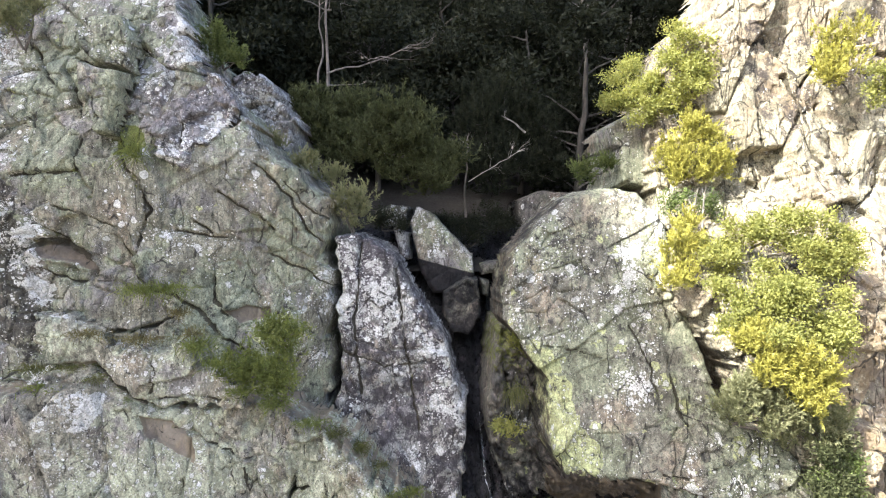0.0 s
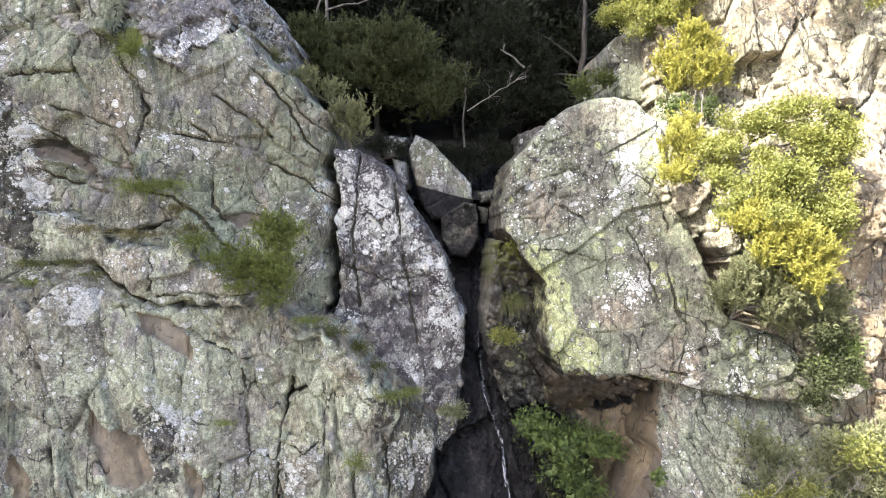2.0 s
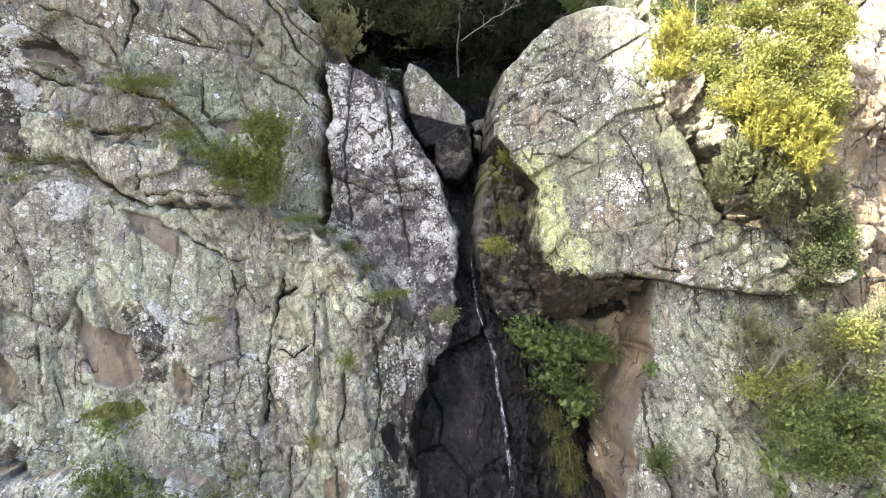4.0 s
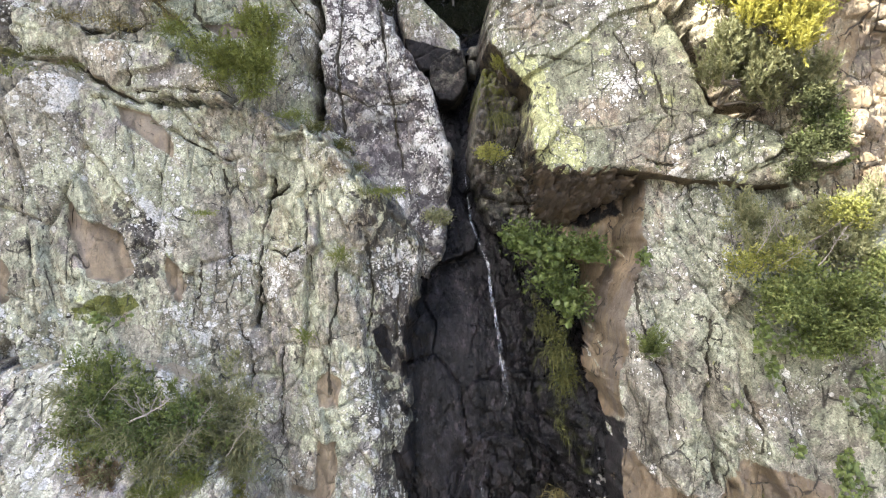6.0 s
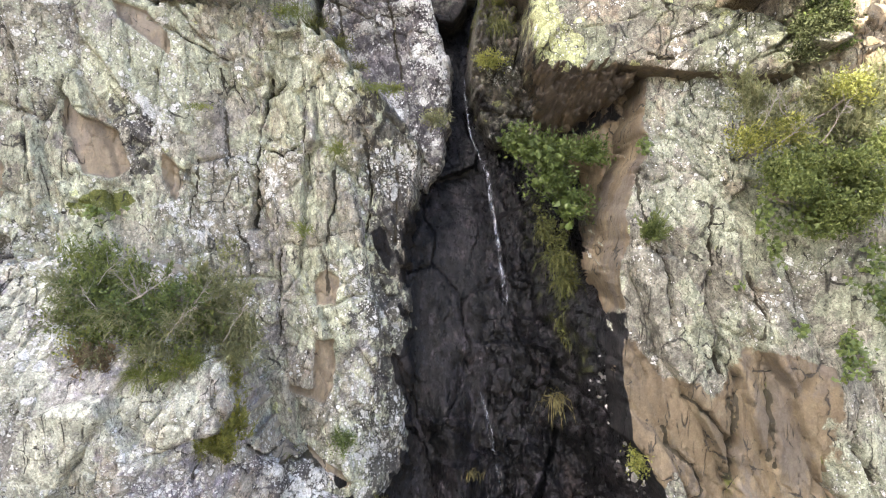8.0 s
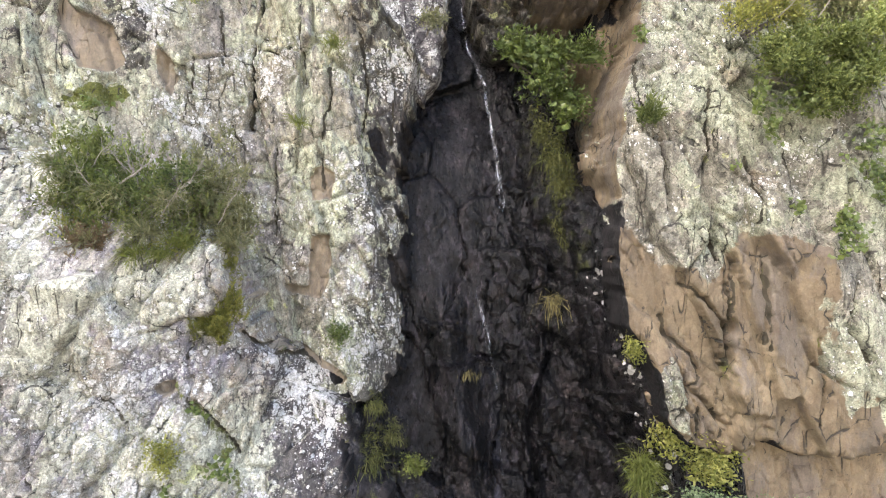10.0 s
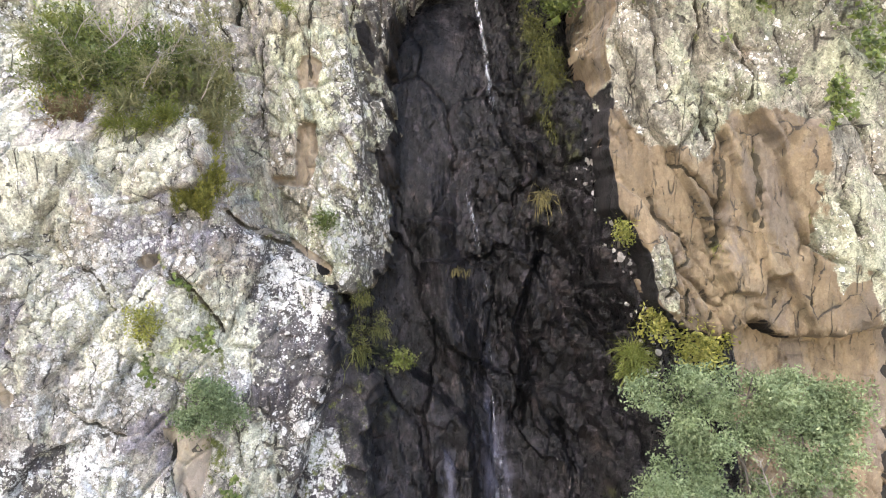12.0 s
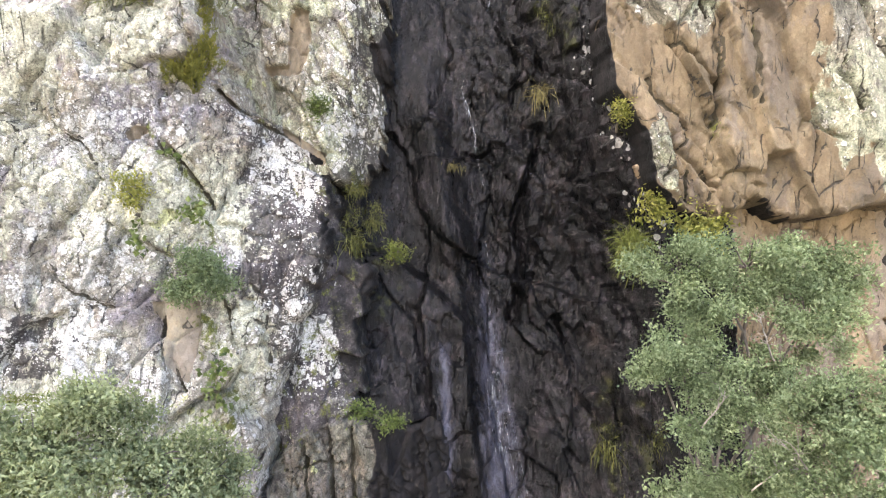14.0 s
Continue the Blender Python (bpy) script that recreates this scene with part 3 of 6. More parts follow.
LEDGE = [
    ([(-7.4, 15.95), (-6.9, 15.93), (-6.17, 15.97), (-5.79, 15.7), (-5.44, 15.48), (-5.04, 15.2)], 0.075, 0.3),
    ([(-5.0, 15.39), (-4.4, 15.44), (-3.9, 15.4), (-3.27, 15.45)], 0.022, 0.12),
    ([(-6.1, 16.45), (-5.9, 16.2), (-5.85, 15.95)], 0.02, 0.1),
    ([(-5.05, 16.15), (-5.0, 15.85), (-5.1, 15.5)], 0.02, 0.1)]
UPPER_LOW = [
    ([(-5.6, 17.3), (-4.9, 17.15), (-4.45, 16.8), (-4.1, 16.35), (-3.6, 15.95)], 0.06, 0.2),
    ([(-4.34, 17.54), (-4.3, 17.05), (-4.07, 16.71)], 0.035, 0.14),
    ([(-7.32, 16.64), (-6.53, 16.64), (-5.64, 16.47), (-4.95, 16.71)], 0.05, 0.2),
    ([(-6.98, 18.75), (-6.37, 18.6), (-5.86, 18.39)], 0.02, 0.07),
    ([(-5.86, 18.24), (-5.56, 17.63), (-5.25, 17.22)], 0.025, 0.08),
    ([(-3.12, 19.36), (-2.61, 18.75), (-2.36, 18.65)], 0.025, 0.08),
    ([(-3.42, 17.93), (-2.81, 17.63), (-2.21, 17.22)], 0.03, 0.1),
    ([(-7.29, 17.63), (-6.78, 17.48), (-5.97, 17.22)], 0.03, 0.1),
]
MIDDLE = [
    ([(-2.69, 13.89), (-2.8, 13.27), (-2.9, 12.94), (-2.97, 12.43), (-3.04, 11.78), (-3.07, 11.26)], 0.045, 0.3),
    ([(-2.42, 13.75), (-2.73, 13.56)], 0.04, 0.2),
    ([(-2.19, 12.74), (-2.45, 12.49), (-2.71, 12.61)], 0.035, 0.16),
    ([(-1.57, 12.36), (-1.51, 11.78), (-1.67, 10.93), (-1.61, 10.14)], 0.035, 0.18),
    ([(-6.75, 13.66), (-6.68, 12.88), (-6.52, 12.1), (-6.36, 11.52)], 0.04, 0.2),
    ([(-6.93, 14.76), (-6.75, 14.18), (-6.72, 13.7)], 0.04, 0.15),
    ([(-4.74, 14.88), (-4.15, 14.6), (-3.48, 14.24)], 0.035, 0.16),
    ([(-3.33, 11.32), (-3.12, 10.91), (-3.08, 10.14)], 0.04, 0.2),
]
MIDDLE_FINE = [
    ([(-4.56, 13.99), (-4.54, 13.22), (-4.47, 12.65)], 0.02, 0.08),
    ([(-3.55, 14.09), (-3.5, 13.32), (-3.44, 12.36)], 0.025, 0.1),
    ([(-2.01, 13.41), (-2.06, 12.65), (-1.97, 11.97)], 0.025, 0.09),
    ([(-1.05, 12.93), (-0.96, 11.97), (-1.06, 11.01)], 0.03, 0.12),
    ([(-0.57, 12.74), (-0.48, 11.88), (-0.57, 11.01)], 0.03, 0.1),
    ([(-3.94, 12.45), (-3.89, 11.88), (-4.04, 11.3)], 0.025, 0.09),
    ([(-2.5, 10.91), (-2.6, 10.14), (-2.5, 9.37)], 0.03, 0.12),
]
LOWER = [
    ([(-2.72, 7.87), (-2.44, 7.57), (-1.93, 7.31), (-1.42, 7.03), (-1.06, 6.8)], 0.06, 0.28),
    ([(-5.43, 6.5), (-5.5, 6.08), (-5.22, 5.69)], 0.04, 0.16),
    ([(-3.21, 6.93), (-2.92, 6.5), (-2.69, 6.07)], 0.04, 0.16),
    ([(-3.38, 7.78), (-3.25, 7.18), (-3.3, 6.84)], 0.03, 0.12),
    ([(-4.66, 7.18), (-4.24, 6.84), (-4.07, 6.33)], 0.03, 0.1),
]
LOWER_FOOT = [
    ([(-2.5, 4.75), (-2.44, 4.36), (-2.33, 4.09)], 0.05, 0.2),
    ([(-1.89, 4.53), (-1.94, 4.04), (-1.84, 3.81)], 0.04, 0.15),
    ([(-4.75, 5.15), (-4.43, 4.82), (-3.86, 4.66)], 0.03, 0.12),
    ([(-3.29, 4.49), (-3.37, 4.17), (-2.96, 3.43)], 0.04, 0.15),
]
RIGHT = [
    ([(3.73, 10.91), (3.82, 10.14), (3.85, 9.73)], 0.04, 0.2),
    ([(4.43, 11.61), (4.46, 10.9), (4.49, 10.03), (4.55, 9.55), (4.64, 8.97)], 0.04, 0.22),
    ([(5.02, 10.56), (5.2, 9.85), (5.17, 9.55)], 0.035, 0.18),
    ([(4.08, 8.61), (4.43, 8.32), (4.67, 8.03), (4.79, 7.38)], 0.045, 0.22),
    ([(5.35, 8.97), (5.35, 8.32), (5.33, 7.62)], 0.035, 0.15),
    ([(4.9, 8.91), (4.85, 8.32), (4.77, 7.85)], 0.035, 0.15),
    ([(3.53, 12.22), (3.43, 11.61), (3.6, 10.91)], 0.04, 0.2),
]
RIGHT_LOW = [
    ([(3.82, 8.07), (3.9, 7.74), (4.27, 7.51), (4.39, 7.17), (4.21, 6.9), (3.99, 6.55)], 0.04, 0.2),
    ([(4.78, 8.58), (4.8, 8.01), (4.69, 7.62), (4.75, 7.29), (4.78, 7.12)], 0.045, 0.22),
    ([(4.41, 7.0), (4.36, 6.55), (4.39, 6.1)], 0.035, 0.16),
    ([(4.58, 6.67), (4.7, 6.16)], 0.03, 0.14),
    ([(5.33, 8.8), (5.31, 8.3), (5.25, 7.74)], 0.03, 0.12),
    ([(6.01, 7.79), (6.12, 7.29), (6.1, 6.45)], 0.04, 0.16),
    ([(6.56, 8.64), (6.4, 8.05), (6.65, 7.47)], 0.04, 0.16),
]
BOULDER_JOINTS = [
    ([(3.43, 16.6), (3.73, 15.9), (3.83, 15.2)], 0.03, 0.1),
    ([(3.74, 14.13), (4.18, 14.07)], 0.03, 0.12),
    ([(3.63, 17.8), (4.03, 17.1), (4.13, 16.5)], 0.03, 0.1),
    ([(4.03, 16.0), (4.13, 15.2), (4.38, 14.6)], 0.035, 0.12),
    ([(1.83, 16.2), (2.33, 16.15), (2.83, 16.0)], 0.02, 0.07),
]


def upper_left(x, z):
    return 10.95 + lerp(x, (-5, 0), (-3, 0.9), (-2, 1.7)) + np.clip(z - 19.6, 0, None) * 0.35


def middle_left(x, z):
    return lerp(x, (-7, 10.3), (-5.5, 10.4), (-4, 10.68), (-2.95, 10.9), (-2.2, 10.75), (-1.65, 10.4), (-1.2, 10.5), (-0.4, 11.3), (0.2, 11.8))


def lower_left(x, z):
    return 8.85 + 0.25 * np.clip(x + 4, 0, None) + np.clip(z - 8.6, 0, None) * 0.55 + 0.62 * np.clip(x + 3.1, 0, None) * step(z, 5.0, 6.8)


def big_boulder(x, z):
    return 10.3 - 0.22 * (x - 4) + 0.27 * (z - 14)


def lower_right(x, z):
    return 9.6 - 0.15 * (x - 4.2) + 0.25 * np.clip(z - 11.2, 0, None) * 1.45


def upper_right(x, z):
    return lerp(z, (14, 9.8), (17.2, 9.9), (19.2, 11.6), (24, 11.9)) + lerp(x, (4, 0.9), (5.5, 0.2), (7, 0.0))


tagged(rock("rock_face", [(-9.4, 24.4), (-6.2, 24.4), (-5.5, 22.9), (-4.8, 21.8), (-4.3, 21.0), (-3.9, 20.7), (-2.9, 19.7), (-2.3, 19.1), (-2.2, 18.1), (-2.2, 15.9), (-2.3, 13.9), (-4.9, 14.3), (-8.8, 14.4)], upper_left, GREEN, 11, left_cliff, angle=-28, block=1.3, jag=0.13, crumb=1.5, cracks=TOP + UPPER + UPPER_LOW, scars=[([(-4.21, 16.88), (-3.34, 16.93), (-3.29, 16.68), (-3.85, 16.57), (-4.05, 16.73)], 0.14), (-6.99, 16.34, 0.32, 0.36, 0.2), (-4.1, 20.52, 0.17, 0.21, 0.25), ([(-7.47, 18.2), (-6.81, 18.13), (-6.2, 17.7), (-6.25, 17.54), (-6.7, 17.75), (-7.3, 17.85)], 0.16)], paint=lambda x, z: {'white': 0.22 + 0.18 * step(fbm(x, z, 1.2, 3, 61), 0.0, 0.5) + 0.3 * spot(x, z, -7.65, 18.42, 0.41, 1.62, 6), 'moss': 0.8 * spot(x, z, -5.69, 19.96, 0.31, 0.31, 7), 'dark': 0.22 + 0.5 * spot(x, z, -7.75, 17.6, 0.56, 1.73, 12), 'tan': np.maximum(0.40 * spot(x, z, -3.3, 18.05, 1.0, 0.42, 8), 0.42 * spot(x, z, -6.9, 17.7, 0.6, 0.22, 9))}), "grey-green lichen rock face with joints and ledges")
tagged(rock("rock_ridge", [(-4.9, 22.1), (-4.5, 22.2), (-4.0, 22.1), (-3.6, 21.5), (-3.5, 21.0), (-3.3, 20.1), (-2.5, 19.0), (-2.8, 18.5), (-4.5, 20.3)], lambda x, z: 13.6 + 0.3 * (z - 20.5), PURPLE, 12, left_cliff, angle=-45, block=0.6, jag=0.22, edge=0.06, ragged=1.4, paint=lambda x, z: {'white': 0.45, 'dark': 0.3}), "purple-grey lichen rock ridge behind the cliff edge")
tagged(rock("rock_slab", [(-6.42, 21.32), (-5.72, 21.18), (-5.75, 20.64), (-5.92, 20.03), (-6.2, 20.05), (-6.32, 20.54), (-6.48, 21.04)], lambda x, z: 10.72 + 0.06 * (z - 20), GREEN, 13, left_cliff, chips=0.12, jag=0.07, block=0.9, edge=0.03, back=0.5, sheer=9.0, crumb=1.2, ragged=0.15, paint=lambda x, z: {"white": 0.12, "yellow": 0.05, "dark": 0.1}), "flat green-grey slab leaning on the cliff")
tagged(rock("rock_slab", [(-6.65, 22.3), (-5.9, 22.35), (-5.68, 21.85), (-5.74, 21.27), (-6.4, 21.42), (-6.74, 21.8)], lambda x, z: 10.95 + 0.2 * (z - 21), GREEN, 29, left_cliff, chips=0.2, jag=0.09, block=0.7, edge=0.03, back=0.5, sheer=9.0, crumb=1.2, ragged=0.2, paint=lambda x, z: {"white": 0.28, "yellow": 0.0, "dark": 0.2}), "grey-green rock block above a leaning slab")
tagged(rock("rock_block", [(-6.3, 24.0), (-5.6, 23.6), (-5.3, 22.7), (-4.7, 21.7), (-4.0, 20.7), (-4.0, 20.3), (-4.6, 19.5), (-5.1, 19.6), (-5.8, 20.6)], lambda x, z: upper_left(x, z) - 0.10, PURPLE, 14, left_cliff, angle=-35, block=0.7, jag=0.13, ragged=1.6, edge=0.05, back=0.7, cracks=TOP, paint=lambda x, z: {'white': 0.50, 'dark': 0.35 * step(fbm(x, z, 0.9, 3, 66), -0.2, 0.4)}), "purple-grey rock block with white lichen discs")
tagged(rock("rock_block", [(-7.2, 16.9), (-6.2, 16.8), (-5.7, 16.4), (-4.6, 16.3), (-3.7, 15.7), (-3.3, 15.3), (-4.7, 15.3), (-5.1, 15.1), (-6.0, 15.4), (-7.0, 15.7)], lambda x, z: 10.50 + 0.05 * (z - 16), PALE, 15, left_cliff, angle=-20, block=0.8, edge=0.12, back=0.7, cracks=LEDGE, paint=lambda x, z: {'white': 0.3, 'tan': 0.5 * near(x, z, LEDGE[0][0], 0.16), 'moss': 0.45 * near(x, z + 0.08, LEDGE[0][0], 0.14), 'dark': 0.15}), "pale rock block under a grassy ledge")
tagged(rock("rock_slab", [(-2.2, 18.3), (-1.7, 18.4), (-1.1, 17.9), (-0.6, 17.3), (-0.2, 16.6), (0.2, 15.6), (0.5, 14.8), (0.5, 13.8), (0.4, 12.7), (0.1, 12.0), (-1.1, 12.0), (-1.8, 13.6), (-2.2, 14.3)], lambda x, z: 12.45 + 0.08 * x + 0.06 * (z - 15), PURPLE, 16, left_cliff, chips=0.4, angle=15, block=0.75, jag=0.12, edge=0.15, back=1.7, cracks=[([(-1.67, 18.13), (-1.84, 16.62), (-1.67, 15.0)], 0.05, 0.15), ([(-0.97, 17.55), (-0.74, 15.93), (-0.51, 14.3)], 0.04, 0.12), ([(-2.13, 15.93), (-1.2, 15.58), (-0.28, 15.69)], 0.03, 0.08)], paint=lambda x, z: {'white': 0.53 + 0.2 * fbm(x, z, 0.8, 3, 71), 'dark': 0.58}), "dark rock slab dotted with white lichen beside the gorge")
tagged(rock("rock_face", [(-8.5, 15.75), (-7.1, 15.6), (-6.2, 15.72), (-5.4, 15.44), (-4.7, 15.22), (-3.35, 15.36), (-2.4, 14.92), (-1.5, 14.55), (-1.1, 13.95), (-0.3, 13.3), (-0.1, 12.9), (0.0, 12.7), (-0.02, 12.2), (-0.17, 11.3), (-0.3, 10.1), (-0.12, 8.8), (-0.36, 7.9), (-0.28, 6.9), (-0.7, 6.55), (-1.4, 6.4), (-4.1, 6.3), (-8.5, 6.3)], middle_left, PALE, 17, left_cliff, angle=10, stretch=2.6, block=0.8, jag=0.21, crumb=0.95, edge=0.07, chips=1.2, back=1.4, sheer=9.0, upper=0.55, cracks=MIDDLE + MIDDLE_FINE + LEDGE[:1], scars=[([(-6.13, 13.7), (-5.79, 13.23), (-5.16, 12.91), (-4.97, 12.33), (-5.22, 12.05), (-5.69, 12.14), (-6.11, 12.97)], 0.22), ([(-1.66, 10.58), (-1.42, 10.44), (-1.47, 9.97), (-1.85, 9.92), (-1.9, 10.35)], 0.16), ([(-1.85, 9.4), (-1.47, 9.4), (-1.52, 8.55), (-1.66, 8.27), (-2.27, 8.36), (-2.37, 8.55), (-1.94, 8.55)], 0.18), (-7.22, 12.17, 0.23, 0.48, 0.25), ([(-5.34, 15.16), (-4.75, 15.01), (-4.31, 14.47), (-4.36, 14.18), (-4.75, 14.47), (-5.15, 14.82)], 0.14), ([(-2.45, 7.66), (-1.91, 7.48), (-1.19, 6.98), (-1.28, 6.76), (-2.09, 7.25), (-2.63, 7.52)], 0.15), (-6.28, 8.2, 0.15, 0.36, 0.2), (-4.52, 7.67, 0.15, 0.23, 0.15), (-4.29, 12.17, 0.13, 0.38, 0.12)], paint=lambda x, z: {'white': 0.25 + 0.07 * np.maximum(step(x, -1.6, -0.8) * step(-z, -14, -11), spot(x, z, -6.52, 10.62, 0.78, 0.78, 6)) + 0.22 * step(fbm(x, z, 1.4, 3, 62), 0.0, 0.5) + 1.2 * spot(x, z, -6.3, 15.25, 0.5, 0.33, 9) + 0.28 * spot(x, z, -4.92, 12.84, 0.5, 0.75, 7), 'dark': 0.16 + 0.16 * step(-x + 0.5 * fbm(x, z, 0.9, 3, 85), 5.6, 6.4) + 0.44 * spot(x, z, -4.92, 12.84, 0.40, 0.68, 7) + 0.5 * step(x + 0.6 * fbm(x, z * 0.5, 0.7, 4, 54), -1.7, -0.7), 'yellow': 0.15, 'moss': 0.7 * spot(x, z, -5.36, 11.68, 0.59, 0.2, 8), 'wet': step(x + 1.2 * fbm(x + 0.3 * z, z * 0.45, 0.55, 5, 55), -0.5, -0.1) * step(-z, -12.6, -11.0)}), "pale lichen-crusted rock face with vertical joints")
tagged(rock("rock_face", [(-7.9, 10.8), (-5.5, 10.9), (-4.0, 10.6), (-3.1, 9.4), (-2.7, 8.4), (-2.4, 7.7), (-1.1, 6.9), (-1.1, 6.6), (-1.1, 5.3), (-1.3, 4.7), (-1.5, 3.8), (-1.9, 2.8), (-2.1, 0.9), (-2.2, -0.9), (-6.7, -0.9)], lower_left, CHALKY, 18, left_cliff, angle=-30, stretch=2.2, block=0.75, jag=0.22, crumb=0.75, edge=0.10, back=1.2, sheer=8.0, upper=0.6, cracks=LOWER + LOWER_FOOT, scars=[(-3.64, 7.1, 0.19, 0.11, 0.12), (-5.48, 5.29, 0.16, 0.2, 0.1), ([(-3.45, 4.75), (-2.85, 4.85), (-2.75, 4.3), (-2.95, 3.5), (-3.25, 3.75)], 0.10)], paint=lambda x, z: {'white': 0.36 + 0.16 * fbm(x, z, 1.0, 3, 63) + 0.22 * spot(x, z, -4.7, 4.8, 1.4, 1.1, 25) + 0.06 * step(x + 0.28 * (z - 7), -2.6, -1.8), 'dark': 0.22 + 0.62 * step(x + 0.28 * (z - 7) + 0.5 * fbm(x, z, 0.8, 4, 59), -2.9, -2.1) * step(8.0 - z, 0.0, 1.0) + 0.5 * spot(x, z, -5.1, 4.08, 0.74, 0.41, 6), 'yellow': 0.05 + 0.75 * np.exp(-(along(x + 0.2 * fbm(x, z, 0.5, 3, 98), z, [(-3.5, 7.3), (-3.25, 6.2), (-3.2, 5.2), (-3.0, 4.2), (-3.1, 3.2)]) / 0.22) ** 2), 'wet': step(x + 0.15 * (z - 5) + 0.5 * fbm(x, z * 0.45, 0.6, 5, 56), -1.5, -1.0), 'moss': 0.5 * np.maximum(np.maximum(spot(x, z, -2.74, 4.19, 0.19, 0.34, 7), spot(x, z, -2.49, 3.36, 0.26, 0.51, 9)), 1.1 * np.exp(-(along(x + 0.12 * fbm(x, z, 0.4, 3, 97), z, [(-3.4, 7.2), (-3.1, 6.7), (-2.85, 6.1), (-2.6, 5.5)]) / 0.13) ** 2))}), "white lichen-crusted rock face at the foot of the cliff")
tagged(rock("rock_face", [(-2.9, 7.6), (-1.1, 6.6), (-0.7, 5.4), (-0.3, 5.0), (-0.6, 4.2), (-0.58, 3.1), (-0.95, 2.7), (-1.6, 2.4), (-1.6, -0.9), (-2.9, -0.9)], lambda x, z: 10.12 + 0.12 * (z - 5) + 0.3 * (x + 1) + 0.9 * np.clip(-1.5 - x, 0, None), PURPLE, 19, left_cliff, angle=10, block=0.6, jag=0.12, edge=0.12, paint=lambda x, z: {'white': 0.50 - 0.45 * step(x + 0.12 * (z - 5), -1.35, -0.75), 'yellow': 0.0, 'dark': 0.75, 'moss': 0.4, 'wet': 0.55 * step(x + 0.12 * (z - 5) + 0.5 * fbm(x, z * 0.5, 0.6, 5, 57), -1.35, -0.8)}), "dark damp rock with white lichen at the gorge edge")
tagged(rock("rock_ledge", [(-1.9, 2.2), (-1.41, 2.72), (-0.94, 2.88), (-0.5, 2.78), (0.1, 2.7), (0.55, 2.8), (0.75, 2.55), (0.85, -0.9), (-2.3, -0.9)], lambda x, z: 9.7 + 0.15 * (x + 1) + 0.12 * (z - 2), DAMP, 20, left_cliff, angle=4, block=0.5, jag=0.16, crumb=1.2, stretch=2.4, edge=0.05, back=1.2, chips=0.6, ragged=0.5, cracks=[([(-1.45, 2.6), (-1.38, 1.9), (-1.45, 1.0)], 0.04, 0.15), ([(-1.1, 2.7), (-1.0, 1.9), (-1.1, 1.0)], 0.05, 0.18), ([(-0.75, 2.7), (-0.7, 2.0), (-0.6, 1.2)], 0.05, 0.15), ([(-1.7, 2.1), (-1.2, 2.2), (-0.8, 2.1)], 0.03, 0.1)], paint=lambda x, z: {"white": 0.06, "yellow": 0.0, "dark": 0.12, "wet": step(x + 0.35 * fbm(x, z * 0.5, 0.6, 4, 83), -0.75, -0.35)}), "grey damp rock ledge at the foot of the fall")
big_stone = tagged(rock("boulder", [(1.3, 17.9), (1.9, 18.6), (2.5, 19.1), (3.0, 19.3), (3.8, 19.2), (4.3, 18.5), (4.3, 17.7), (4.7, 16.2), (5.0, 15.0), (5.5, 14.85), (5.9, 14.7), (6.05, 14.2), (6.02, 13.6), (5.5, 13.62), (4.9, 13.7), (4.25, 13.78), (3.8, 13.86), (3.3, 13.92), (2.7, 13.87), (2.15, 13.92), (1.95, 14.2), (1.84, 14.75), (1.87, 15.5), (1.1, 16.6), (1.1, 17.2)], big_boulder, BOULDER, 21, angle=-62, stretch=2.2, block=1.2, jag=0.075, edge=0.16, back=2.0, crumb=2.6, chips=0.2, ragged=0.4, lower=1.0, sheer=16.0, flank=lambda x, z: 0.5 + 0.0 * x, cracks=BOULDER_JOINTS, scars=(), paint=lambda x, z: {'white': 0.26 + 0.22 * step(fbm(x, z * 0.35, 0.7, 4, 88), 0.0, 0.5) + 0.35 * spot(x, z, 3.51, 18.44, 0.65, 0.54, 6), 'yellow': 0.45 + 1.1 * np.maximum(spot(x, z, 2.0, 15.3, 0.34, 0.9, 7), spot(x, z, 2.34, 14.3, 0.45, 0.5, 17)), 'dark': 0.26 + 0.15 * spot(x, z, 2.36, 18.12, 0.98, 0.65, 8)}), "huge yellow-green lichen boulder that overhangs the gorge", "boulder")
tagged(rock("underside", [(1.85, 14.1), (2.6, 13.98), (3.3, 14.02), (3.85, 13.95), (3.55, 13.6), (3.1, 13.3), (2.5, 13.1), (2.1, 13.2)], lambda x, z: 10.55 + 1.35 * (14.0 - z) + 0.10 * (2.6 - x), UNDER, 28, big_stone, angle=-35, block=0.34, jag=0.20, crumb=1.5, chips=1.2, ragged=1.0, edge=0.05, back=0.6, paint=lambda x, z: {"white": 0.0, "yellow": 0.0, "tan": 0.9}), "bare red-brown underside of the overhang")
